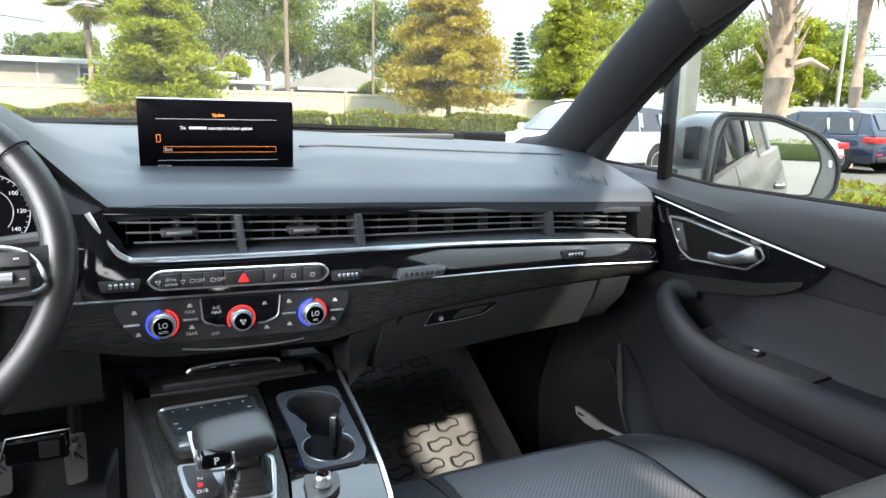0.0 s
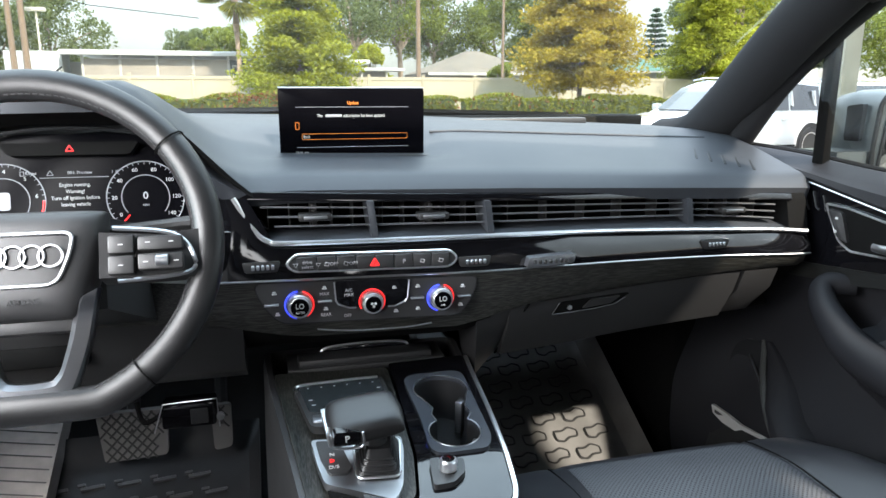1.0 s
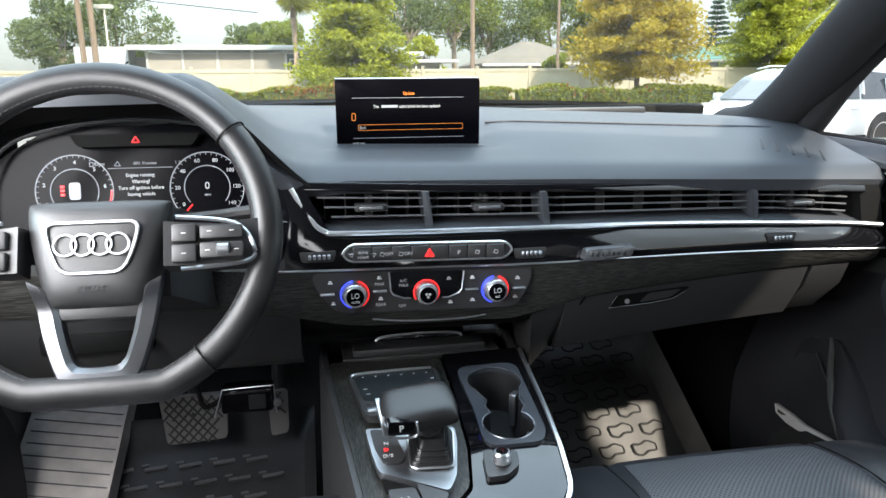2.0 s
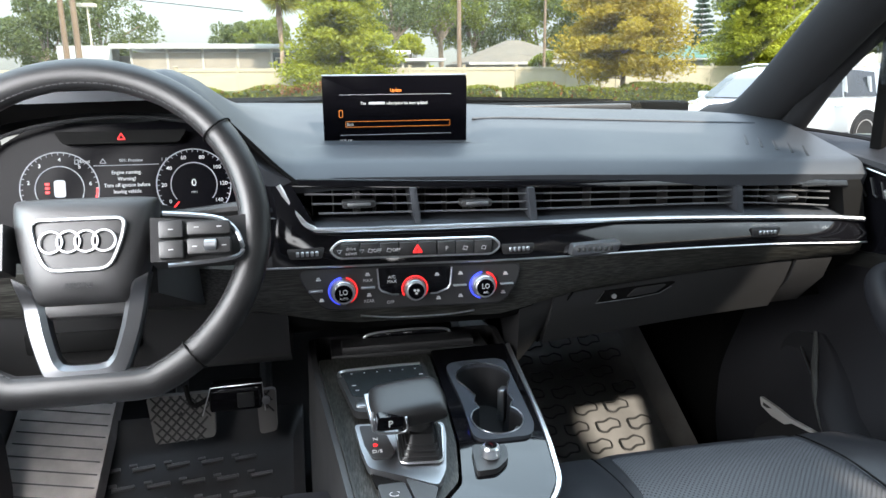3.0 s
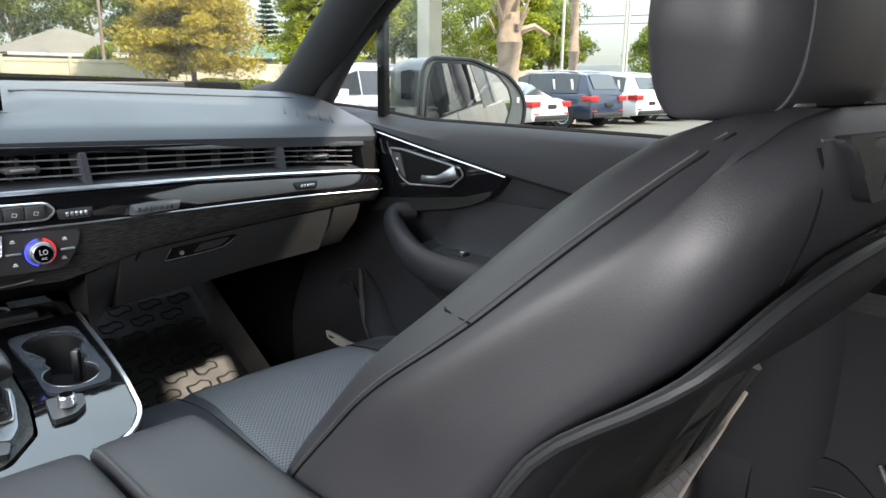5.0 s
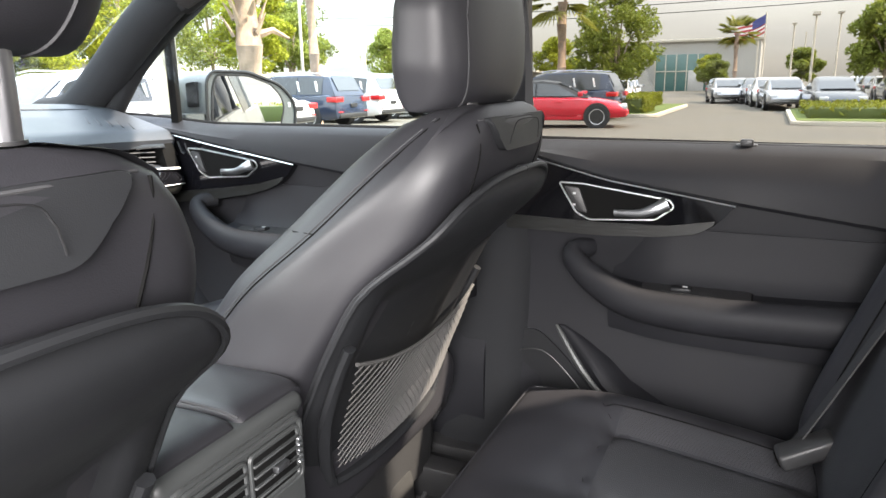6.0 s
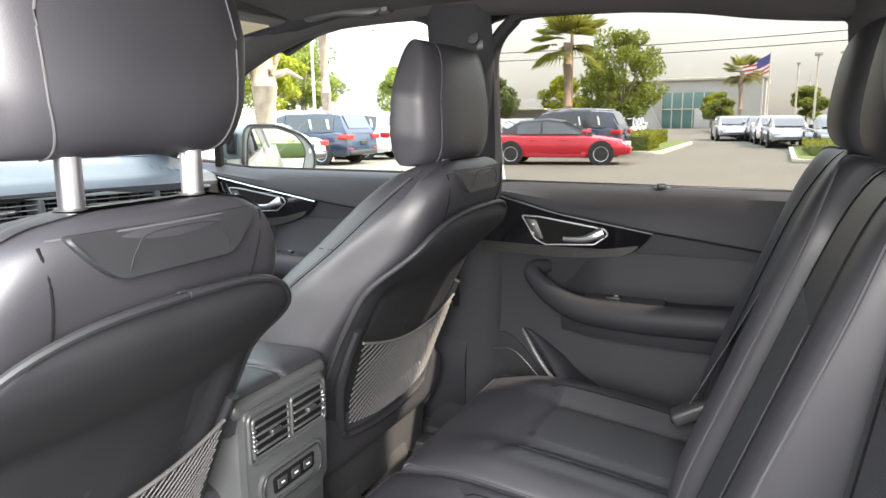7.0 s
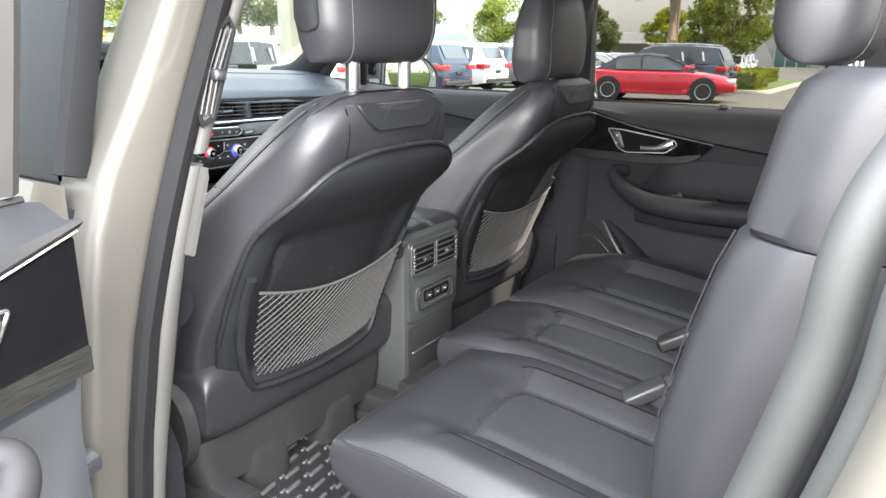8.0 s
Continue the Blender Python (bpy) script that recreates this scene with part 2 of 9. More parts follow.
def box(x0, x1, y0, y1, z0, z1, r=0.004, seg=2):
    bm = bmesh.new()
    bmesh.ops.create_cube(bm, size=1)
    bmesh.ops.transform(bm, matrix=Matrix.LocRotScale(((x0 + x1) / 2, (y0 + y1) / 2, (z0 + z1) / 2), None, (abs(x1 - x0), abs(y1 - y0), abs(z1 - z0))), verts=bm.verts)
    if r:
        bmesh.ops.bevel(bm, geom=bm.edges[:], offset=r, segments=seg, profile=0.5, affect='EDGES', clamp_overlap=True)
    return bm


def loft(rings, closed=True, caps=True):
    bm = bmesh.new()
    vs = [[bm.verts.new(p) for p in r] for r in rings]
    n = len(rings[0])
    for a, b in zip(vs, vs[1:]):
        for i in range(n if closed else n - 1):
            j = (i + 1) % n
            bm.faces.new((a[i], a[j], b[j], b[i]))
    if caps and closed:
        bm.faces.new(vs[0][::-1])
        bm.faces.new(vs[-1])
    return bm


def frames(pts, up=(0, 0, 1)):
    pts = [Vector(p) for p in pts]
    out = []
    for i, p in enumerate(pts):
        d = (pts[min(i + 1, len(pts) - 1)] - pts[max(i - 1, 0)]).normalized()
        s = d.cross(Vector(up))
        if s.length < 1e-4:
            s = d.cross(Vector((1, 0, 0)))
        s.normalize()
        out.append((p, s, s.cross(d)))
    return out


def tube(pts, r=0.004, n=8, flat=1.0, closed=False, up=(0, 0, 1)):
    """A cord along points; r may be one per point; flat squeezes it along the second axis."""
    rs = r if isinstance(r, (list, tuple)) else [r] * len(pts)
    if closed:
        pts = [Vector(p) for p in pts]
        m = len(pts)
        rings = []
        for i, p in enumerate(pts):
            d = (pts[(i + 1) % m] - pts[i - 1]).normalized()
            s = d.cross(Vector(up))
            if s.length < 1e-4:
                s = d.cross(Vector((1, 0, 0)))
            s.normalize()
            t = s.cross(d)
            rings.append([p + rs[i] * (math.cos(a) * s + flat * math.sin(a) * t) for a in [2 * math.pi * k / n for k in range(n)]])
        rings.append(rings[0])
        bm = loft(rings, caps=False)
        bmesh.ops.remove_doubles(bm, verts=bm.verts, dist=1e-6)
        return bm
    rings = []
    for (p, s, t), q in zip(frames(pts, up), rs):
        rings.append([p + q * (math.cos(a) * s + flat * math.sin(a) * t) for a in [2 * math.pi * k / n for k in range(n)]])
    return loft(rings)


def curve(pts, n=8, closed=False):
    """Catmull-Rom through a few points."""
    p = [Vector(q) for q in pts]
    m = len(p)
    out = []
    for i in range(m if closed else m - 1):
        if closed:
            a, b, c, d = p[i - 1], p[i], p[(i + 1) % m], p[(i + 2) % m]
        else:
            a, b, c, d = p[max(i - 1, 0)], p[i], p[i + 1], p[min(i + 2, m - 1)]
        for k in range(n):
            t = k / n
            out.append(0.5 * ((2 * b) + (c - a) * t + (2 * a - 5 * b + 4 * c - d) * t * t + (3 * b - a - 3 * c + d) * t ** 3))
    if not closed:
        out.append(p[-1])
    return out


def rounded(poly, r, n=4):
    """Corner-rounded 2D polygon."""
    out = []
    m = len(poly)
    for i in range(m):
        p, a, b = Vector(poly[i]), Vector(poly[i - 1]), Vector(poly[(i + 1) % m])
        q = min(r, (a - p).length * 0.45, (b - p).length * 0.45)
        s, e = p + (a - p).normalized() * q, p + (b - p).normalized() * q
        for k in range(n + 1):
            t = k / n
            out.append((1 - t) ** 2 * s + 2 * t * (1 - t) * p + t * t * e)
    return out


def place2(p, plane, d):
    return {"yz": Vector((d, p[0], p[1])), "xz": Vector((p[0], d, p[1])), "xy": Vector((p[0], p[1], d))}[plane]


def prism(poly, plane, d0, d1, r=0.0, bevel=0.0):
    q = rounded(poly, r) if r else [Vector(p) for p in poly]
    bm = loft([[place2(p, plane, d0) for p in q], [place2(p, plane, d1) for p in q]])
    if bevel:
        caps = [f for f in bm.faces if len(f.verts) > 4]
        edges = {e for f in caps for e in f.edges}
        bmesh.ops.bevel(bm, geom=list(edges), offset=bevel, segments=2, profile=0.5, affect='EDGES', clamp_overlap=True)
    return bm


def outline(poly, plane, d, r=0.0, w=0.0015, n=6):
    q = rounded(poly, r, 5) if r else [Vector(p) for p in poly]
    return tube([place2(p, plane, d) for p in q], w, n, closed=True, up={"yz": (1, 0, 0), "xz": (0, 1, 0), "xy": (0, 0, 1)}[plane])


def solid(f, g, nu=24, nv=24):
    """Closed skin between two sheets f and g over the unit square."""
    bm = bmesh.new()
    lay = []
    for h in (f, g):
        lay.append([[bm.verts.new(h(i / nu, j / nv)) for i in range(nu + 1)] for j in range(nv + 1)])
    for k, L in enumerate(lay):
        for j in range(nv):
            for i in range(nu):
                q = (L[j][i], L[j][i + 1], L[j + 1][i + 1], L[j + 1][i])
                bm.faces.new(q if k == 0 else q[::-1])
    A, B = lay
    for j in range(nv):
        bm.faces.new((A[j][0], A[j + 1][0], B[j + 1][0], B[j][0]))
        bm.faces.new((A[j + 1][nu], A[j][nu], B[j][nu], B[j + 1][nu]))
    for i in range(nu):
        bm.faces.new((A[0][i + 1], A[0][i], B[0][i], B[0][i + 1]))
        bm.faces.new((A[nv][i], A[nv][i + 1], B[nv][i + 1], B[nv][i]))
    bmesh.ops.remove_doubles(bm, verts=bm.verts, dist=1e-5)
    return bm


def sheet(f, thick, nu=24, nv=24):
    """A sheet with thickness, backed along its own normals."""
    def g(u, v):
        e = 1e-3
        n = (f(min(u + e, 1), v) - f(max(u - e, 0), v)).cross(f(u, min(v + e, 1)) - f(u, max(v - e, 0)))
        return f(u, v) - (n.normalized() if n.length > 1e-12 else Vector((0, 0, 1))) * thick
    return solid(f, g, nu, nv)


class Pillow:
    """An upholstered body: half sizes a (across) and b (along), top and bottom heights over the square [-1, 1] squared."""
    def __init__(self, m, ha, hb, top, bot, pa=5.0, pb=5.0, wa=None):
        self.m, self.ha, self.hb, self.top, self.bot, self.pa, self.pb = m, ha, hb, top, bot, pa, pb
        self.wa = wa or (lambda v: 1.0)

    def at(self, u, v, side=1, off=0.0):
        e = max(1 - abs(u) ** self.pa, 0) ** (1 / self.pa) * max(1 - abs(v) ** self.pb, 0) ** (1 / self.pb)
        c = (self.top(u, v) * e + off) if side > 0 else -(self.bot(u, v) * e + off)
        return self.m @ Vector((u * self.ha * self.wa(v), v * self.hb, c))

    def body(self, nu=26, nv=26):
        s = lambda t: math.sin((t - 0.5) * math.pi)
        return solid(lambda i, j: self.at(s(i), s(j)), lambda i, j: self.at(s(i), s(j), -1), nu, nv)

    def patch(self, u0, u1, v0, v1, off=0.0015, nu=14, nv=14, side=1, edge=None):
        def f(i, j):
            v = v0 + (v1 - v0) * j
            a, b = (u0, u1) if edge is None else edge(v)
            return self.at(a + (b - a) * i, v, side, off)

        def g(i, j):
            v = v0 + (v1 - v0) * j
            a, b = (u0, u1) if edge is None else edge(v)
            return self.at(a + (b - a) * i, v, side, off - 0.004)
        return solid(f, g, nu, nv)

    def seam(self, uv, r=0.0016, side=1, off=0.0004, n=8):
        pts = curve([(u, v, 0) for u, v in uv], n)
        return tube([self.at(p.x, p.y, side, off) for p in pts], r, 6)


def lathe(profile, n=24, axis="y"):
    """Turned body: (radius, height) pairs about an axis through the origin."""
    rings = []
    for r, h in profile:
        ring = []
        for k in range(n):
            a = 2 * math.pi * k / n
            c, s = r * math.cos(a), r * math.sin(a)
            ring.append({"y": Vector((c, h, s)), "z": Vector((c, s, h)), "x": Vector((h, c, s))}[axis])
        rings.append(ring)
    return loft(rings)


def text_bm(body, size, m, depth=0.0004, align='CENTER'):
    cu = bpy.data.curves.new("txt", 'FONT')
    cu.body, cu.size, cu.extrude, cu.resolution_u = body, size, depth, 2
    cu.align_x, cu.align_y = align, 'CENTER'
    ob = bpy.data.objects.new("txt", cu)
    scene.collection.objects.link(ob)
    bpy.context.view_layer.update()
    me = bpy.data.meshes.new_from_object(ob.evaluated_get(bpy.context.evaluated_depsgraph_get()))
    bm = bmesh.new()
    bm.from_mesh(me)
    bpy.data.objects.remove(ob)
    bpy.data.curves.remove(cu)
    bpy.data.meshes.remove(me)
    return move(bm, m)


def facing(x, y, z, tilt=0.0, yaw=0.0):
    """Local x to the right, y up, z towards someone who looks along +y; tilt leans the top away."""
    return Matrix.Translation((x, y, z)) @ Euler((0, 0, radians(yaw))).to_matrix().to_4x4() @ Euler((radians(90 - tilt), 0, 0)).to_matrix().to_4x4()


def lying(x, y, z, slope=0.0, spin=0.0):
    """Local x to the right, y ahead, z up."""
    return Matrix.Translation((x, y, z)) @ Euler((radians(slope), 0, radians(spin))).to_matrix().to_4x4()


def lerp(a, b, t):
    return a + (b - a) * t


def smooth(a, b, x):
    t = min(max((x - a) / (b - a), 0.0), 1.0)
    return t * t * (3 - 2 * t)


def across(xs, x):
    """Value at x of a broken line of (x, value)."""
    for (a, p), (b, q) in zip(xs, xs[1:]):
        if x <= b:
            return lerp(p, q, min(max((x - a) / (b - a), 0), 1))
    return xs[-1][1]


# ---- car body: the setting ----
def structure(name, bm, material, label, category, angle=38):
    return solo(name, bm, material, label, category, "structure", angle)


# cabin floor with a middle tunnel and a toe board
def floor_f(u, v):
    x, y = lerp(-0.76, 0.76, u), lerp(-1.75, 1.75, v)
    z = 0.43 + 0.10 * math.exp(-(x / 0.15) ** 4) * smooth(-0.55, -0.2, y)
    z += 0.42 * max(0.0, y - 1.38) ** 1.1 * 1.6 + 0.03 * smooth(0.55, 0.74, abs(x))
    z += 0.24 * smooth(-0.35, -0.50, y)
    return Vector((x, y, z))


structure("floor", sheet(floor_f, 0.05, 40, 60), CARPET, "dark grey carpeted car floor", "floor")


def roof_f(u, v):
    x, y = lerp(-0.645, 0.645, u), lerp(-1.7, 0.50, v)
    return Vector((x, y, 1.555 - 0.042 * abs(x / 0.645) ** 3.2 - 0.015 * smooth(0.1, 0.5, y)))


structure("ceiling", sheet(roof_f, 0.02, 30, 30), HEADLINER, "dark fabric headliner of the car", "ceiling")


def roofskin_f(u, v):
    x, y = lerp(-0.70, 0.70, u), lerp(-1.9, 0.62, v)
    return Vector((x, y, 1.64 - 0.11 * abs(x / 0.70) ** 4 - 0.07 * smooth(0.1, 0.62, y)))


structure("roof", sheet(roofskin_f, 0.01, 20, 20), PAINT, "silver beige painted car roof", "roof")


def pillar(name, pts, w, material, label, up, flat=0.6, n=14):
    return structure(name, tube(curve(pts, 8), w, n, flat, up=up), material, label, "pillar")


def widths(a, b, pts):
    m = (len(pts) - 1) * 8 + 1
    return [lerp(a, b, i / (m - 1)) for i in range(m)]


for side, tag in ((1, "right"), (-1, "left")):
    A = [(side * 0.715, 1.27, 1.11), (side * 0.708, 1.12, 1.195), (side * 0.670, 0.87, 1.355), (side * 0.635, 0.60, 1.485), (side * 0.60, 0.35, 1.535)]
    pillar("pillar_a_" + tag, A, [lerp(0.050, 0.043, i / 32) + 0.035 * smooth(6, 0, i) for i in range(33)], PILLAR, "dark trimmed windscreen pillar of the car", (side, 0, 0.25), 0.8)
    R = [(side * 0.630, 0.74, 1.400), (side * 0.640, 0.58, 1.465), (side * 0.642, 0.40, 1.506), (side * 0.642, 0.0, 1.510), (side * 0.642, -0.36, 1.488), (side * 0.640, -0.66, 1.452), (side * 0.63, -1.6, 1.40)]
    pillar("roof_rail_" + tag, R, 0.04, HEADLINER, "dark fabric roof rail above the door", (side, 0, 0.3), 0.8)

# right middle pillar, inner trim with the window gap beside it
BR = [(0.72, 0.13, 0.43), (0.735, 0.12, 0.75), (0.735, 0.11, 1.05), (0.70, 0.10, 1.25), (0.635, 0.09, 1.50)]
structure("pillar_b_right", tube(curve(BR, 8), widths(0.10, 0.075, BR), 14, 0.4, up=(1, 0, 0.2)), PILLAR, "dark pillar between the front and rear door", "pillar")
CR = [(0.73, -0.86, 0.45), (0.74, -0.82, 1.05), (0.70, -0.80, 1.25), (0.62, -0.76, 1.48)]
structure("pillar_c_right", tube(curve(CR, 8), widths(0.16, 0.12, CR), 14, 0.4, up=(1, 0, 0.2)), HEADLINER, "dark pillar behind the rear door", "pillar")
structure("wall_cargo_right", box(0.70, 0.78, -1.75, -0.80, 0.45, 1.10, 0.02), PLASTIC, "dark trim panel along the luggage space", "wall")
structure("wall_cargo_left", box(-0.78, -0.70, -1.75, -0.98, 0.45, 1.10, 0.02), PLASTIC, "dark trim panel along the luggage space", "wall")
structure("wall_tail", box(-0.78, 0.78, -1.82, -1.75, 0.45, 1.05, 0.02), PLASTIC, "dark inner panel of the tailgate", "wall")
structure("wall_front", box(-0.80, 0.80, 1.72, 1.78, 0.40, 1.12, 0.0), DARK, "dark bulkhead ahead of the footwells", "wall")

# darker than its twin: the passenger footwell's shade is put into the colour
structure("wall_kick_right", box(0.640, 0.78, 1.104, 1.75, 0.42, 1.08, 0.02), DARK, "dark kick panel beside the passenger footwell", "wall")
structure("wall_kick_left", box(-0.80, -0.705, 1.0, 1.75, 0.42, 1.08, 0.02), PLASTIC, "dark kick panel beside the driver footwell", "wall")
structure("sill_right", box(0.66, 0.90, -1.0, 1.1, 0.34, 0.50, 0.02), PLASTIC, "dark plastic door sill", "sill")

# left side: door sill, middle pillar, rear pillar and wheel arch


def bstrip(x_in, x_out, y0, y1, zs):
    """A pillar facing: rounded slab between two inner/outer lines that run up the pillar."""
    rings = []
    for i, z in enumerate(zs):
        a, b = x_in(z), x_out(z)
        p = rounded([(a, y0), (b, y0), (b, y1), (a, y1)], 0.018, 3)
        rings.append([Vector((q.x, q.y + 0.02 * (1.2 - z), z)) for q in p])
    return loft(rings)


out_l = lambda z: across([(0.40, -0.865), (0.763, -0.838), (0.979, -0.812), (1.078, -0.79), (1.14, -0.755), (1.205, -0.720), (1.304, -0.670), (1.52, -0.575)], z)
seal_l = lambda z: across([(0.40, -0.815), (0.74, -0.780), (0.89, -0.754), (1.0, -0.724), (1.134, -0.676), (1.224, -0.639), (1.308, -0.603), (1.52, -0.515)], z)
trim_l = lambda z: across([(0.40, -0.775), (0.70, -0.735), (0.84, -0.706), (0.965, -0.681), (1.04, -0.658), (1.105, -0.634), (1.155, -0.613), (1.205, -0.600), (1.26, -0.575), (1.32, -0.545), (1.52, -0.46)], z)
ZS = [0.40 + 0.07 * i for i in range(17)]
structure("pillar_b_left", bstrip(seal_l, out_l, 0.03, 0.13, ZS), PAINT, "silver beige painted middle pillar by the open rear door", "pillar")
structure("door_seal", join(tube([(seal_l(z) + 0.004, 0.028 + 0.02 * (1.2 - z), z) for z in ZS], 0.013, 8), tube([(seal_l(z) + 0.022, 0.034 + 0.02 * (1.2 - z), z) for z in ZS], 0.008, 8)), SEAL, "black rubber door seal along the middle pillar", "seal")
bt = thing("pillar_trim", (-0.66, 0.05, 0.45), "grey plastic pillar trim with an upright air vent", "pillar trim", kind="structure")
up_z = [1.115 + 0.04 * i for i in range(11)]
lo_z = [0.44 + 0.06 * i for i in range(12)]
part("upper_trim", bstrip(trim_l, lambda z: seal_l(z) + 0.028, 0.025, 0.15, up_z), BPIL, bt)
part("lower_trim", bstrip(trim_l, lambda z: seal_l(z) + 0.026, 0.025, 0.15, lo_z), BPIL, bt)
lid = [Vector((lerp(trim_l(z), seal_l(z) + 0.035, f), 0.021 + 0.02 * (1.2 - z), z)) for z, f in ((0.985, 0.05), (1.085, 0.1), (1.10, 0.5), (1.09, 0.55), (0.985, 0.45))]
part("belt_cover", prism([(p.x, p.z) for p in lid], "xz", 0.016, 0.03, 0.006), BPIL, bt)
bv = part("vent_frame", tube([(trim_l(z) - 0.012 - 0.028 * s, 0.022 + 0.02 * (1.2 - z), z) for z, s in ((1.16, 0), (1.27, 0), (1.285, 0.5), (1.27, 1), (1.17, 1), (1.152, 0.5))], 0.0045, 6, closed=True, up=(0, 1, 0)), SHELL, bt)
for i in range(3):
    part("slat", tube([(trim_l(z) - 0.018 - 0.008 * i, 0.02 + 0.02 * (1.2 - z), z) for z in (1.165, 1.22, 1.272)], 0.0022, 6), PLASTIC, bv)
part("thumb_wheel", box(trim_l(1.215) - 0.030, trim_l(1.215) - 0.012, 0.008, 0.03, 1.208, 1.222, 0.003), SATIN, bv)

structure("sill_left", join(box(-0.90, -0.76, -1.0, 1.1, 0.34, 0.445, 0.02), box(-0.79, -0.70, -1.0, 1.1, 0.40, 0.462, 0.012)), PAINT, "painted door sill with a plastic scuff strip", "sill")


def c_pillar(dx, dy, w0):
    # rear edge of the left rear door opening
    p = [(-0.87 + dx, -0.36 + dy, 0.42), (-0.87 + dx, -0.52 + dy, 0.62), (-0.85 + dx, -0.635 + dy, 0.83), (-0.83 + dx, -0.668 + dy, 0.965), (-0.825 + dx, -0.692 + dy, 1.07), (-0.815 + dx, -0.706 + dy, 1.17), (-0.74 + dx, -0.765 + dy, 1.30), (-0.68 + dx, -0.765 + dy, 1.50)]
    return p


cp = c_pillar(0, 0, 0)
structure("pillar_c_left", tube(curve([(x - 0.035, y - 0.135, z) for x, y, z in cp], 8), 0.085, 14, 0.8, up=(1, 0, 0.2)), PAINT, "silver beige painted rear pillar and wheel arch edge", "pillar")
structure("door_seal_rear", tube(curve([(x + 0.03, y - 0.022, z) for x, y, z in cp], 8), 0.016, 10, 0.8, up=(1, 0, 0.2)), SEAL_GREY, "grey rubber seal round the rear door opening", "seal")
structure("door_seal_outer", tube(curve([(x - 0.012, y - 0.052, z) for x, y, z in cp], 8), 0.012, 10, 0.8, up=(1, 0, 0.2)), SEAL_GREY, "thin grey outer door seal", "seal")

structure("trim_tweeter", loft([[Vector((0.692 - o, p.x, p.y)) for p in rounded([(1.150, 1.222), (1.085, 1.238), (1.066, 1.215), (1.075, 1.176), (1.155, 1.172)], 0.012, 4)] for o in (-0.02, 0.002, 0.004)]), PILLAR, "dark loudspeaker cover at the foot of the windscreen pillar", "trim")

# windscreen and side glass
def windscreen_f(u, v):
    x = lerp(-0.70, 0.70, u) * lerp(1.0, 0.86, v)
    return Vector((x, lerp(1.50, 0.52, v) - 0.16 * (x / 0.7) ** 2 * (1 - v), lerp(1.17, 1.545, v)))


ws = structure("window_1", sheet(windscreen_f, 0.005, 16, 8), SCREEN_GLASS, "clear curved windscreen", "window")
wf = structure("window_2", sheet(lambda u, v: Vector((lerp(0.775, 0.655, v ** 0.9), lerp(0.90, 0.19, u) - 0.0, lerp(1.11, 1.49, v))), 0.004, 6, 6), GLASS, "clear front side window, closed", "window")
wr = structure("window_3", sheet(lambda u, v: Vector((lerp(0.785, 0.655, v ** 0.9), lerp(0.03, -0.74, u), lerp(1.09, 1.48, v))), 0.004, 6, 6), GLASS_REAR, "lightly tinted rear side window, closed", "window")
for g in (ws, wf, wr):
    g.visible_shadow = False
structure("trim_cowl", join(box(-0.70, 0.72, 1.41, 1.50, 1.15, 1.192, 0.008), tube([(-0.6, 1.46, 1.20), (0.0, 1.50, 1.205), (0.55, 1.45, 1.19)], 0.008, 6)), DARK, "black cowl and wiper at the base of the windscreen", "cowl")

# rounded window surrounds of the right-hand doors
structure("trim_window_front", tube(curve([(0.668, 0.132, 1.30), (0.656, 0.136, 1.40), (0.650, 0.150, 1.462), (0.648, 0.20, 1.488), (0.648, 0.32, 1.494), (0.648, 0.47, 1.478), (0.650, 0.61, 1.432), (0.655, 0.75, 1.370)], 6), 0.020, 8, 0.8), SEAL, "black surround of the front side window", "trim")
structure("trim_pillar_frame", tube(curve([(0.690, 0.700, 1.425), (0.712, 0.784, 1.382), (0.720, 0.868, 1.336), (0.722, 0.977, 1.256), (0.724, 1.064, 1.164), (0.726, 1.09, 1.13)], 6), 0.023, 10, 0.9), PILLAR, "dark door frame along the windscreen pillar", "trim")
structure("trim_window_rear", tube(curve([(0.725, 0.036, 1.11), (0.700, 0.034, 1.27), (0.680, 0.026, 1.395), (0.668, -0.020, 1.455), (0.664, -0.08, 1.476), (0.662, -0.36, 1.468), (0.66, -0.56, 1.448), (0.665, -0.66, 1.42), (0.70, -0.74, 1.25), (0.74, -0.78, 1.10)], 6), 0.018, 8, 0.8), SEAL, "black surround of the rear side window", "trim")

# plain outer body that closes the car ahead of and behind the cabin
def bonnet_f(u, v):
    x, y = lerp(-0.93, 0.93, u), lerp(1.52, 2.55, v)
    return Vector((x * (1 - 0.06 * v * v), y - 0.10 * (x / 0.93) ** 2, 1.10 - 0.06 * abs(x / 0.93) ** 3 - 0.05 * v - 0.10 * v ** 4))


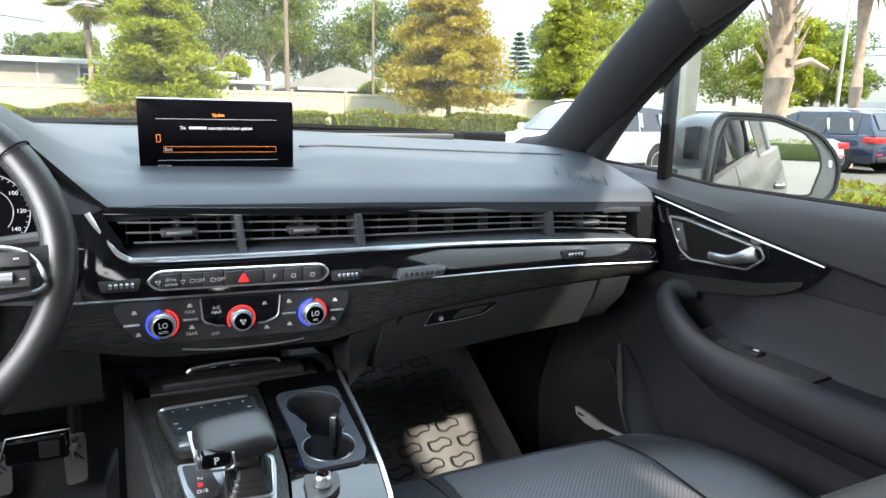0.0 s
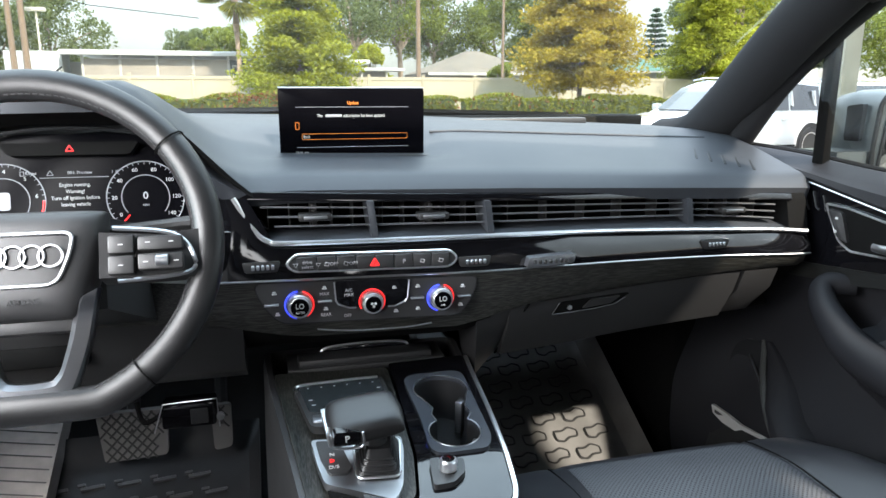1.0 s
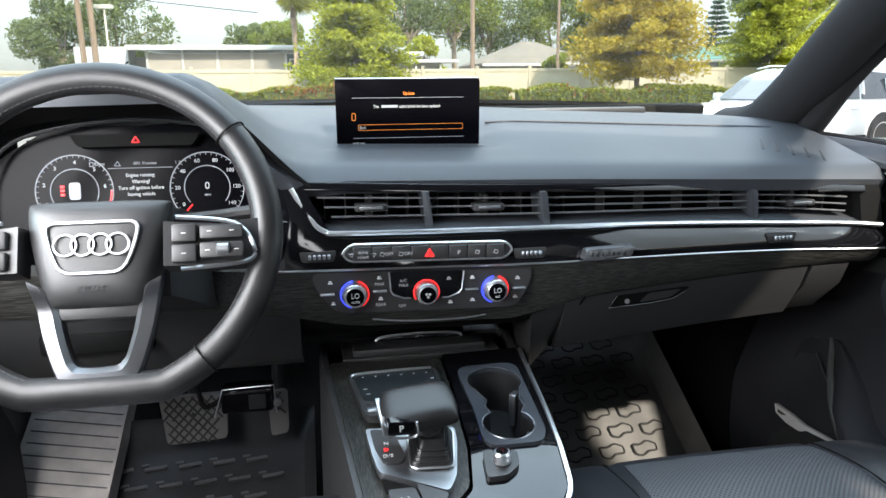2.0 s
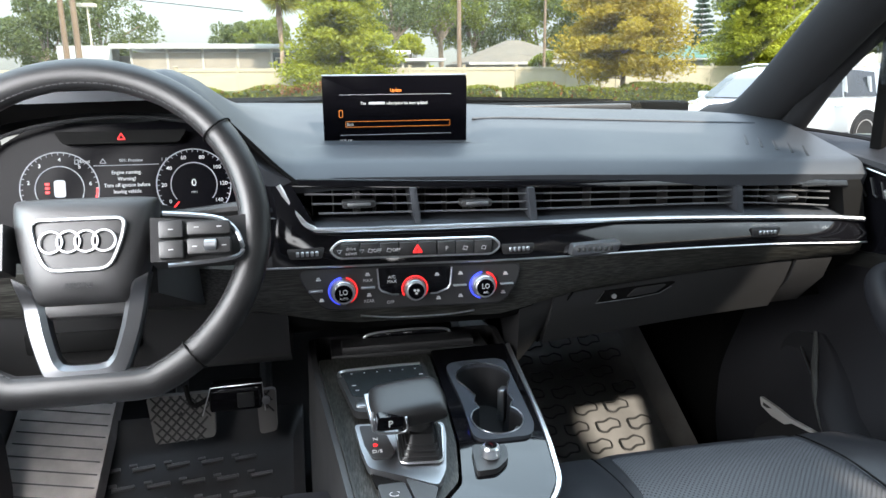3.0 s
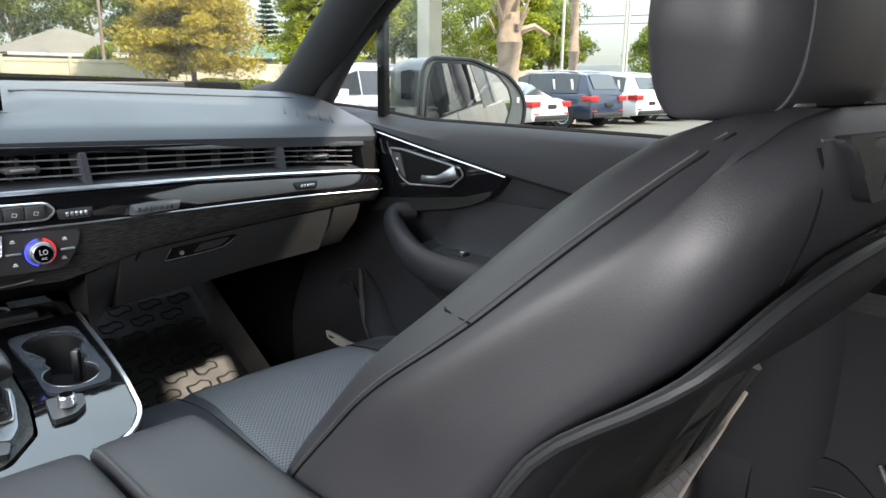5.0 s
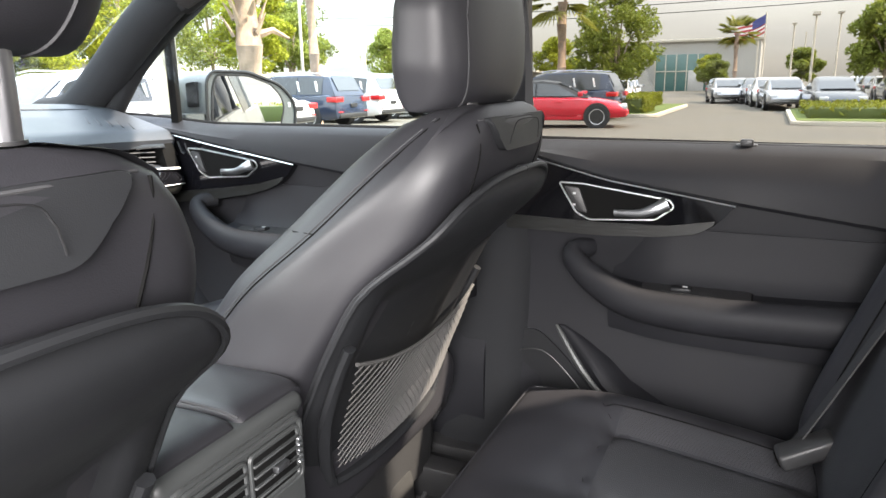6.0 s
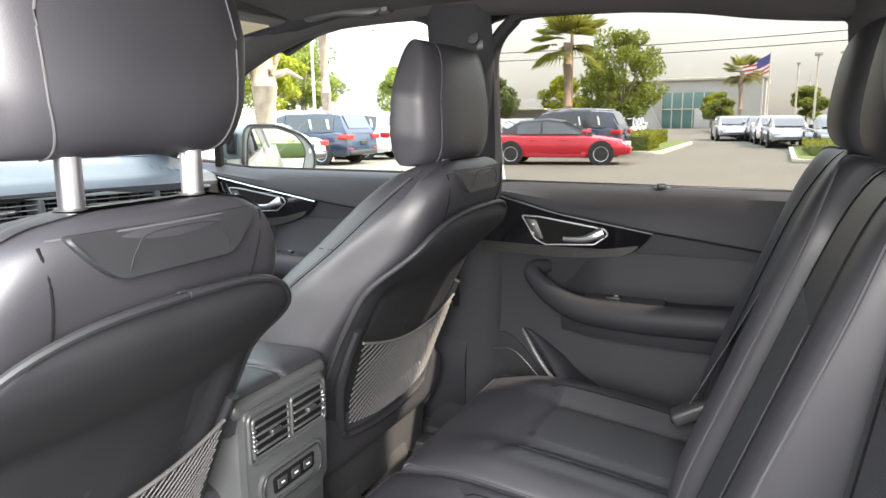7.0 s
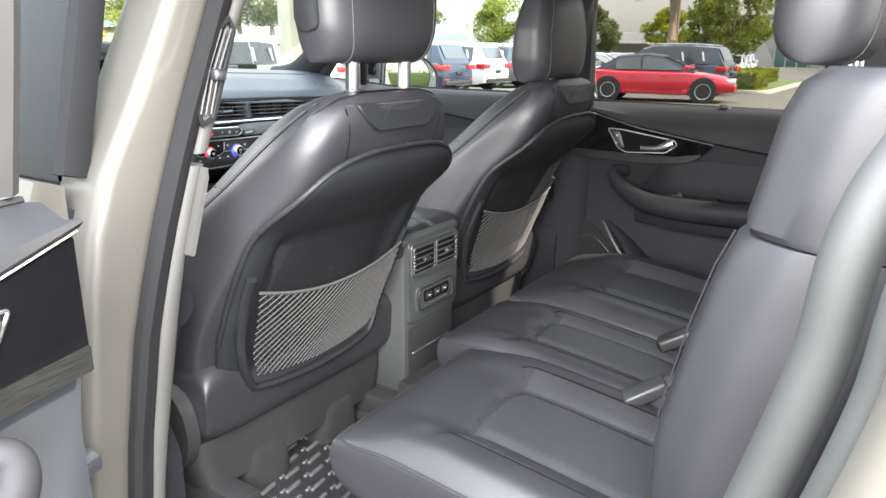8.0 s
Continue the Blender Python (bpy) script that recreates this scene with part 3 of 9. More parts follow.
structure("bonnet", sheet(bonnet_f, 0.03, 16, 14), PAINT, "silver beige painted bonnet ahead of the windscreen", "bonnet")
structure("wall_nose", loft([[Vector((x * s_, y, z)) for x, z in rounded([(-0.90, 0.30), (0.90, 0.30), (0.93, 0.70), (0.90, 1.00), (-0.90, 1.00), (-0.93, 0.70)], 0.08, 3)] for y, s_ in ((1.80, 1.0), (2.35, 0.99), (2.58, 0.93), (2.66, 0.82))]), PAINT, "silver beige painted nose of the car", "wall")
for side, tag in ((1, "right"), (-1, "left")):
    structure("wall_rear_" + tag, loft([[Vector((side * x, y, z)) for x, z in ((0.84, 0.35), (0.95 - k, 0.45), (0.955 - k, 0.85), (0.88 - 0.95 * k, 1.08), (0.80, 1.08), (0.79, 0.35))] for y, k in ((-2.35, 0.0), (-2.2, 0.0), (-1.8, 0.0), (-1.3, 0.012), (-1.0, 0.036), (-0.872, 0.048))]), PAINT, "silver beige painted rear quarter panel", "wall")
    quarter = structure("window_4" if side > 0 else "window_5", sheet(lambda u, v: Vector((side * lerp(0.845, 0.70, v), lerp(-0.97, -1.78, u) - 0.10 * v * (u - 0.3), lerp(1.075, 1.47, v))), 0.004, 6, 6), GLASS_REAR, "tinted rear quarter window", "window")
    quarter.visible_shadow = False
    structure("pillar_d_" + tag, loft([[Vector((side * (x + dx), y - 0.35 * (z - 1.07), z)) for x, dx, y in ((0.86, -0.37 * (z - 1.07), -1.76), (0.86, -0.37 * (z - 1.07), -2.02), (0.81, -0.37 * (z - 1.07), -2.02), (0.81, -0.37 * (z - 1.07), -1.76))] for z in (1.06, 1.2, 1.35, 1.49)]), PAINT, "silver beige painted rear pillar", "pillar")
structure("wall_tailgate", loft([[Vector((x, y, z)) for x, z in rounded([(-0.90, 0.35), (0.90, 0.35), (0.93, 0.80), (0.86, 1.06), (-0.86, 1.06), (-0.93, 0.80)], 0.06, 3)] for y in (-2.42, -2.36, -2.30)]), PAINT, "silver beige painted lower tailgate", "wall")


# ---- dashboard ----
dash = thing("dashboard", (0, 1.0, 0.9), "dark grey soft dashboard with full-width vents and dark wood trim", "dashboard")
HOOD = lambda x: smooth(-0.10, -0.29, x) * smooth(-0.66, -0.50, x)
edge_y = lambda x: 0.862 - 0.062 * HOOD(x) + 0.0 * x
edge_z = lambda x: across([(-0.72, 1.10), (-0.10, 1.112), (0.2, 1.105), (0.70, 1.090)], x) + 0.146 * HOOD(x)


def top_f(u, v):
    x = lerp(-0.74, 0.70, u)
    y = lerp(edge_y(x), 1.43 - 0.10 * (x / 0.7) ** 2, v)
    back = across([(-0.74, 1.17), (-0.3, 1.202), (0.2, 1.192), (0.7, 1.172)], x)
    z = lerp(edge_z(x), back, smooth(-0.30, 0.62, v)) if HOOD(x) < 0.01 else lerp(lerp(edge_z(x) - 0.146 * HOOD(x), back, smooth(-0.30, 0.62, v)), lerp(edge_z(x), back, smooth(0.1, 0.75, v)), HOOD(x))
    lip = 1 - smooth(0.0, 0.035, v)
    z -= 0.012 * smooth(0.16, 0.11, abs(x)) * smooth(0.13, 0.22, v) * smooth(0.45, 0.32, v)
    return Vector((x, y, z - 0.016 * lip))


part("top_pad", sheet(top_f, 0.018, 70, 40), DASH, dash)
# raised line that runs across behind the display and defroster slots
part("crease", tube([(x, 1.06 + 0.02 * math.cos(x * 3), top_f((x + 0.74) / 1.44, 0.40).z - 0.0006) for x in [0.135 + 0.05 * i for i in range(11)]], 0.002, 5), DASH, dash)
part("speaker_grille", join(*[box(-0.21 + 0.02 * i, -0.197 + 0.02 * i, 1.10, 1.19, 1.174, 1.181, 0.001, 1) for i in range(6)]), PLASTIC, dash)
for i in range(5):
    x = 0.56 + 0.018 * i
    yd = 0.965 - 0.012 * i
    zd = top_f((x + 0.74) / 1.44, (yd - edge_y(x)) / (1.43 - 0.10 * (x / 0.7) ** 2 - edge_y(x))).z
    part("defroster_slot", move(box(-0.0022, 0.0022, -0.026, 0.026, 0.0, 0.003, 0.001, 1), lying(x, yd, zd - 0.0022, 12, -28)), SHELL, dash)
part("defroster_strip", join(box(-0.55, 0.08, 1.30, 1.335, 1.184, 1.199, 0.004), box(0.12, 0.52, 1.29, 1.325, 1.176, 1.191, 0.004)), PLASTIC, dash)

part("pad_print", box(0.585, 0.625, 0.856, 0.858, 1.080, 1.0825, 0.0004, 1), SHELL, dash)

# vent band
vz_t = lambda x: across([(-0.168, 1.110), (0.0, 1.102), (0.5, 1.084), (0.66, 1.078)], x)
vz_b = lambda x: across([(-0.14, 1.059), (0.0, 1.057), (0.5, 1.046), (0.68, 1.034)], x)
vy = lambda x: 0.848 + 0.02 * smooth(0.1, 0.5, x) - 0.02 * smooth(0.55, 0.70, x)
XS = [-0.165 + 0.0275 * i for i in range(31)]
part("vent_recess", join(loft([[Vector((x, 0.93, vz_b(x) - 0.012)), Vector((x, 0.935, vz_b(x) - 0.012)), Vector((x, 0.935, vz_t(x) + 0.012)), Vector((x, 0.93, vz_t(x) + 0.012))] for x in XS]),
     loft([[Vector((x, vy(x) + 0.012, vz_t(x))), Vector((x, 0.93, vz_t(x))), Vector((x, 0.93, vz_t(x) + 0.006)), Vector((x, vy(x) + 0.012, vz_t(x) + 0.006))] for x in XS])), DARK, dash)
part("vent_upper_lip", loft([[Vector((x, vy(x) + q.x, vz_t(x) + q.y)) for q in rounded([(0.0, -0.001), (0.02, -0.001), (0.02, 0.010), (0.004, 0.010)], 0.003, 2)] for x in XS]), PIANO, dash)
part("vent_lower_lip", loft([[Vector((x, vy(x) + q.x, vz_b(x) + q.y)) for q in rounded([(-0.010, -0.003), (0.030, 0.007), (0.030, 0.003), (-0.006, -0.008)], 0.002, 2)] for x in XS]), DASH, dash)
cut = [-0.150, 0.002, 0.163, 0.488, 0.64]
for k, (a, b) in enumerate(zip(cut, cut[1:])):
    for f in (0.22, 0.50, 0.78):
        n = 8
        xs = [lerp(a + 0.004 + (0.03 * (1 - f) if k == 0 else 0), b - 0.002, i / n) for i in range(n + 1)]
        part("vent_slat", loft([[Vector((x, vy(x) + 0.006 + q.x, lerp(vz_b(x) + 0.004, vz_t(x), f) + q.y)) for q in rounded([(0, -0.0013), (0.014, -0.0022), (0.014, -0.0010), (0, 0.0013)], 0.0005, 1)] for x in xs]), SLAT, dash)
    if k in (0, 1, 3):
        x = lerp(a, b, 0.52)
        z = lerp(vz_b(x), vz_t(x), 0.54)
        part("vent_slider", join(box(x - 0.021, x + 0.021, vy(x) - 0.003, vy(x) + 0.02, z - 0.0045, z + 0.0045, 0.002), box(x - 0.003, x + 0.003, vy(x) + 0.02, vy(x) + 0.05, z - 0.014, z + 0.014, 0.001)), PLASTIC, dash)
        part("slider_trim", box(x - 0.015, x + 0.015, vy(x) - 0.0055, vy(x), z - 0.0015, z + 0.0025, 0.001), SATIN, dash)
    for i in range(5):
        x = lerp(a, b, (i + 0.7) / 5.4)
        part("vent_vane", box(x - 0.0008, x + 0.0008, 0.888, 0.918, vz_b(x) + 0.004, vz_t(x) - 0.002, 0, 1), PLASTIC, dash)
for x in cut[1:4]:
    h = vz_t(x) - vz_b(x)
    part("vent_divider", move(prism([(-0.0040, -0.004), (0.0050, -0.004), (-0.0010, h + 0.001), (-0.0100, h + 0.001)], "xz", -0.006, 0.045, 0.001, 0.0012), Matrix.Translation((x + 0.003, vy(x), vz_b(x)))), DASH, dash)
# chrome line: down the slanted left end, then along the bottom
part("chrome_line", tube(curve([(-0.171, 0.842, 1.113), (-0.150, 0.838, 1.075), (-0.132, 0.836, 1.058), (-0.10, 0.834, 1.054), (0.1, vy(0.1) - 0.014, vz_b(0.1) - 0.004), (0.35, vy(0.35) - 0.014, vz_b(0.35) - 0.004), (0.6, vy(0.6) - 0.014, vz_b(0.6) - 0.004), (0.682, vy(0.68) - 0.012, vz_b(0.68) - 0.003)], 8), 0.0034, 8), CHROME, dash)
# gloss band and wood band below, one facing each
fy = lambda x: 0.832 + 0.018 * smooth(0.1, 0.45, x) - 0.015 * smooth(0.52, 0.70, x) + 0.02 * smooth(-0.2, -0.3, x)
WX = [-0.56 + 0.04 * i for i in range(32)]
g_t = lambda x: vz_b(x) - 0.006 if x > -0.15 else 1.112
g_b = lambda x: across([(-0.56, 1.02), (-0.14, 1.010), (0.15, 1.004), (0.66, 0.998)], x)
w_b = lambda x: across([(-0.56, 0.958), (-0.2, 0.948), (-0.10, 0.925), (0.13, 0.922), (0.22, 0.945), (0.66, 0.974)], x)
GX = [-0.215 + 0.03 * i for i in range(31)]
part("gloss_band", loft([[Vector((x, fy(x) + 0.010, g_t(x))), Vector((x, fy(x) + 0.05, g_t(x))), Vector((x, fy(x) + 0.05, g_b(x))), Vector((x, fy(x) - 0.006, g_b(x))), Vector((x, fy(x) - 0.004, lerp(g_b(x), g_t(x), 0.45)))] for x in GX]), PIANO, dash, "piano black trim strip")
part("wood_band", loft([[Vector((x, fy(x) - 0.004, g_b(x) - 0.002)), Vector((x, fy(x) + 0.05, g_b(x) - 0.002)), Vector((x, fy(x) + 0.07, w_b(x))), Vector((x, fy(x) + 0.012, w_b(x))), Vector((x, fy(x) + 0.001, lerp(w_b(x), g_b(x), 0.4)))] for x in WX]), WOOD, dash, "dark open-pore wood trim")
part("wood_edge", tube([(x, fy(x) - 0.006, g_b(x) - 0.001) for x in GX], 0.0016, 6), SATIN, dash)
# row of switches
bar = rounded([(-0.112, 1.030), (-0.100, 1.0415), (0.102, 1.0365), (0.113, 1.0255), (0.102, 1.0145), (-0.102, 1.0195)], 0.011, 4)
sw = part("switch_bar", prism([tuple(p) for p in bar], "xz", 0.822, 0.84), PLASTIC, dash)
part("switch_bezel", tube([place2(p, "xz", 0.823) for p in bar], 0.0018, 6, closed=True, up=(0, 1, 0)), CHROME, sw)
for i in range(8):
    a = -0.098 + 0.0248 * i
    zc = 1.0305 - 0.0245 * (a + 0.1) / 1.0
    part("switch", box(a, a + 0.0237, 0.8175, 0.83, zc - 0.0095, zc + 0.0085, 0.0015, 2), PLASTIC, sw)
for body, x, s in (("drive", -0.0855, 0.0062), ("select", -0.0855, 0.0062), ("OFF", -0.052, 0.0062), ("OFF", -0.0275, 0.0062), ("P", 0.0385, 0.008)):
    dz = {"drive": 0.003, "select": -0.003}.get(body, 0)
    part("switch_print", text_bm(body, s, facing(x, 0.8171, 1.0295 - 0.0245 * (x + 0.1) + dz)), PRINT, sw)
for x, k in ((-0.100, 3), (-0.072, 3), (-0.061, 4), (-0.037, 4), (0.063, 4), (0.088, 4)):
    zc = 1.0295 - 0.0245 * (x + 0.1)
    part("switch_mark", tube([(x + 0.0035 * math.cos(2 * math.pi * i / k + 0.5), 0.817, zc + 0.003 * math.sin(2 * math.pi * i / k + 0.5)) for i in range(k)], 0.0005, 5, closed=True, up=(0, 1, 0)), PRINT, sw)
tri = [(-0.0058, 1.0232), (0.0058, 1.0230), (0.0, 1.0330)]
part("hazard_mark", outline(tri, "xz", 0.8168, 0.001, 0.0008), RED_LIT, sw)
part("hazard_mark", outline([(p[0] * 0.5, 1.0265 + (p[1] - 1.0265) * 0.5) for p in tri], "xz", 0.8168, 0.0005, 0.0007), RED_LIT, sw)
# small thumb wheels either side and by the passenger
for x, z in ((-0.142, 1.027), (0.137, 1.018), (0.523, 1.017)):
    y = fy(x) - 0.004
    th = part("vent_dial", prism([(x - 0.023, z + 0.007), (x + 0.024, z + 0.0065), (x + 0.020, z - 0.007), (x - 0.020, z - 0.0065)], "xz", y - 0.003, y + 0.02, 0.003, 0.001), PLASTIC, dash)
    part("dial_wheel", join(*[box(x - 0.012 + 0.006 * i, x - 0.008 + 0.006 * i, y - 0.006, y + 0.002, z - 0.003, z + 0.003, 0.0008, 1) for i in range(5)]), SATIN, th)
badge = part("badge", prism([(0.214, 1.020), (0.283, 1.022), (0.279, 1.009), (0.210, 1.006)], "xz", 0.818, 0.845, 0.002, 0.001), SATIN, dash, "satin metal badge plate with plain bars")
part("badge_bar", join(*[box(0.219 + 0.0078 * i, 0.2235 + 0.0078 * i, 0.8165, 0.82, 1.0105, 1.0165, 0.0008, 1) for i in range(7)]), PLASTIC, badge)
# start button
sb = part("start_button", move(lathe([(0.0005, -0.006), (0.013, -0.006), (0.0145, -0.003), (0.0145, 0.02)], 24), Matrix.Translation((-0.182, 0.838, 1.061))), SATIN, dash)
part("start_ring", move(lathe([(0.015, 0.004), (0.0152, -0.004), (0.0185, -0.003), (0.019, 0.006)], 24), Matrix.Translation((-0.182, 0.840, 1.061))), CHROME, sb)
# climate panel
pan = rounded([(-0.150, 1.000), (0.146, 0.991), (0.141, 0.968), (0.122, 0.938), (-0.118, 0.944), (-0.140, 0.972)], 0.014, 4)
cl = part("climate_panel", prism([tuple(p) for p in pan], "xz", 0.826, 0.85), PLASTIC, dash)
part("panel_edge", tube([place2(p, "xz", 0.827) for p in pan], 0.0012, 6, closed=True, up=(0, 1, 0)), SHELL, cl)
part("centre_recess", prism([(-0.048, 0.997), (0.050, 0.994), (0.047, 0.968), (0.030, 0.959), (-0.030, 0.961), (-0.046, 0.970)], "xz", 0.823, 0.83, 0.006), PIANO, cl)
part("recess_trim", tube([(x, 0.8225, z) for x, z in ((-0.0485, 0.996), (-0.0470, 0.971), (-0.0440, 0.966), (-0.030, 0.9605), (-0.021, 0.960))], 0.0011, 6), SATIN, cl)
part("recess_trim", tube([(x, 0.8225, z) for x, z in ((0.0500, 0.993), (0.0475, 0.969), (0.0440, 0.964), (0.030, 0.9585), (0.021, 0.9585))], 0.0011, 6), SATIN, cl)
for x, z, txt in ((-0.0935, 0.9695, "LO"), (0.0, 0.9670, ""), (0.0925, 0.9655, "LO")):
    r = 0.0158 if txt else 0.0145
    kn = part("climate_knob", move(lathe([(0.0005, -0.020), (r * 0.76, -0.020), (r * 0.80, -0.017), (r, -0.012), (r * 1.02, 0.0), (r * 1.02, 0.01)], 32), Matrix.Translation((x, 0.829, z))), CHROME, cl)
    part("knob_rim", tube([(x + r * 0.86 * math.cos(2 * math.pi * q / 36), 0.8125, z + r * 0.86 * math.sin(2 * math.pi * q / 36)) for q in range(36)], 0.0016, 6, closed=True, up=(0, 1, 0)), CHROME, kn)
    part("knob_face", move(lathe([(0.0005, -0.0215), (r * 0.72, -0.0215), (r * 0.74, -0.018)], 28), Matrix.Translation((x, 0.829, z))), SCREEN, kn)
    if txt:
        part("knob_print", text_bm(txt, 0.0100, facing(x, 0.807, z + 0.0020) @ Matrix.Diagonal((0.85, 1, 1, 1))), WHITE_LIT, kn)
        part("knob_print", text_bm("AUTO" if x < 0 else "A/C", 0.0040, facing(x, 0.807, z - 0.0062)), WHITE_LIT, kn)
    else:
        part("fan_mark", join(*[move(lathe([(0.0002, -0.0004), (0.0018, -0.0004), (0.0018, 0)], 8), Matrix.Translation((x + 0.0025 * math.cos(a), 0.8072, z + 0.0025 * math.sin(a)))) for a in (0.5, 2.6, 4.7)]), WHITE_LIT, kn)
    arcs = ((BLUE_LIT, 95, 265), (RED_LIT, -60, 75)) if txt else ((RED_LIT, -40, 220),)
    for m_, a0, a1 in arcs:
        part("lit_ring", tube([(x + (r + 0.0022) * math.cos(radians(a)), 0.822, z + (r + 0.0022) * math.sin(radians(a))) for a in range(a0, a1 + 1, 9)], 0.0010, 6, up=(0, 1, 0)), m_, kn)
for x, z, body in ((-0.030, 0.984, "A/C"), (-0.030, 0.978, "MAX"), (-0.032, 0.949, "OFF"), (-0.061, 0.9805, "MAX"), (-0.060, 0.9525, "REAR")):
    part("panel_print", text_bm(body, 0.0058, facing(x, 0.8222 if abs(x) < 0.04 and z > 0.97 else 0.8255, z)), PRINT, cl)
for x, z in ((-0.124, 0.985), (-0.121, 0.957), (-0.061, 0.988), (-0.060, 0.960), (0.030, 0.983), (0.032, 0.950), (0.062, 0.982), (0.062, 0.951), (0.124, 0.978), (0.121, 0.952)):
    part("panel_mark", join(box(x - 0.003, x + 0.003, 0.8222, 0.828, z - 0.0006, z + 0.0006, 0.0002, 1), box(x - 0.002, x + 0.002, 0.8222, 0.828, z + 0.0015, z + 0.003, 0.0004, 1)), PRINT, cl)
for x, z in ((-0.128, 0.971), (-0.061, 0.9715), (0.061, 0.967), (0.126, 0.965)):
    part("toggle", box(x - 0.009, x + 0.009, 0.8205, 0.83, z - 0.0012, z + 0.0012, 0.0006, 1), SATIN, cl)
cl.location = Vector((-0.004, 0.0, 0.0065))
part("edge_slot", tube(curve([(-0.075, 0.838, 0.936), (-0.03, 0.835, 0.9315), (0.04, 0.835, 0.930), (0.08, 0.838, 0.932)], 5), 0.0012, 5), CHROME, dash)

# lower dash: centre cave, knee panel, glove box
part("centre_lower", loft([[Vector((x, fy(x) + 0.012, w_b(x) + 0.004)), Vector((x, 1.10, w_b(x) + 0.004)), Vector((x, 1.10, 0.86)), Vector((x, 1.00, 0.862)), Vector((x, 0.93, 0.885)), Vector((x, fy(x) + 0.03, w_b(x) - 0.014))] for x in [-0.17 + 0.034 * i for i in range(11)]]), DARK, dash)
part("centre_cheek", loft([[Vector((0.150, fy(0.15) + 0.020 + 0.010 * f, lerp(0.926, 0.838, f))), Vector((lerp(0.225, 0.196, f), fy(0.2) + lerp(0.017, 0.080, f), lerp(0.944, 0.848, f))), Vector((lerp(0.225, 0.196, f), 1.10, lerp(0.944, 0.848, f))), Vector((0.150, 1.10, lerp(0.926, 0.838, f)))] for f in [i / 8 for i in range(9)]]), PLASTIC, dash)
part("panel_gap", tube([(lerp(0.227, 0.198, f), fy(0.2) + lerp(0.014, 0.078, f), lerp(0.944, 0.848, f)) for f in [i / 6 for i in range(7)]], 0.0017, 5), DARK, dash)
part("knee_panel", loft([[Vector((x, fy(x) + 0.014, w_b(x))), Vector((x, 1.15, w_b(x))), Vector((x, 1.15, 0.86)), Vector((x, 0.935, 0.842)), Vector((x, fy(x) + 0.045, 0.875))] for x in [-0.72 + 0.055 * i for i in range(11)]]), PLASTIC, dash)
part("knee_slot", box(-0.50, -0.36, 0.872, 0.90, 0.900, 0.930, 0.006), DARK, dash)
part("panel_gap", tube([(-0.205, 0.868, 0.945), (-0.205, 0.892, 0.90), (-0.207, 0.925, 0.852)], 0.0016, 5), DARK, dash)
gb_t = lambda x: w_b(x) - 0.003
gb_b = lambda x: across([(0.16, 0.844), (0.3, 0.850), (0.55, 0.869), (0.66, 0.880)], x)
gbox = part("glove_box", loft([[Vector((x, fy(x) + 0.016, gb_t(x))), Vector((x, 1.12, gb_t(x))), Vector((x, 1.12, gb_b(x) + 0.02)), Vector((x, fy(x) + 0.085, gb_b(x))), Vector((x, fy(x) + 0.062, gb_b(x) + 0.006)), Vector((x, fy(x) + 0.03, lerp(gb_b(x), gb_t(x), 0.62)))] for x in [0.2 + 0.03225 * i for i in range(13)]]), PLASTIC, dash)
part("glove_box_cheek", loft([[Vector((x, fy(x) + 0.014, gb_t(x))), Vector((x, 1.12, gb_t(x))), Vector((x, 1.12, gb_b(x) + 0.02)), Vector((x, fy(x) + 0.080, gb_b(x) + 0.004)), Vector((x, fy(x) + 0.028, lerp(gb_b(x), gb_t(x), 0.62)))] for x in (0.592, 0.62, 0.648)]), PLASTIC, dash)
on_box = lambda x, z, k: Vector((x, 0.866 + 0.095 * (x - 0.269) + 0.386 * (0.920 - z) - k, z))
lq = rounded([(0.270, 0.9195), (0.279, 0.9395), (0.392, 0.9445), (0.398, 0.9425), (0.374, 0.9255), (0.340, 0.9215)], 0.003, 3)
lt = part("latch", loft([[on_box(p.x, p.y, k) for p in lq] for k in (-0.006, 0.0016)]), DARK, gbox, "recessed glove box latch")
part("latch_edge", tube([on_box(x, z, 0.002) for x, z in ((0.279, 0.9395), (0.270, 0.9195), (0.305, 0.9203), (0.340, 0.9215), (0.374, 0.9255), (0.392, 0.936))], 0.0006, 6), SLAT, lt)
part("pull_tab", loft([[on_box(p.x, p.y, k) for p in rounded([(0.318, 0.925), (0.330, 0.939), (0.382, 0.941), (0.366, 0.929)], 0.004, 3)] for k in (0.001, 0.0045)]), PLASTIC, lt)
part("lock", move(lathe([(0.0004, -0.0015), (0.0034, -0.0015), (0.004, 0.004)], 16), Matrix.Translation(on_box(0.297, 0.929, 0.003))), CHROME, gbox)
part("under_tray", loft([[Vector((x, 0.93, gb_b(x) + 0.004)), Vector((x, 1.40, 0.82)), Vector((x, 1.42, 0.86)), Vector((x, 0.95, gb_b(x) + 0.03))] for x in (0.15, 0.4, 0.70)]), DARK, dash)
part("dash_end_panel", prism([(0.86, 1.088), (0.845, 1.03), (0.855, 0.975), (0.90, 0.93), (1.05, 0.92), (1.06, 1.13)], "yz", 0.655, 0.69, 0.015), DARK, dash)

# instrument cluster under its hood
CLU = facing(-0.353, 0.872, 1.131, 12)
clu = part("gauge_display", move(prism([(-0.165, -0.075), (0.165, -0.075), (0.168, 0.02), (0.10, 0.062), (-0.10, 0.062), (-0.168, 0.02)], "xy", -0.012, 0.0, 0.02), CLU), SCREEN, dash)


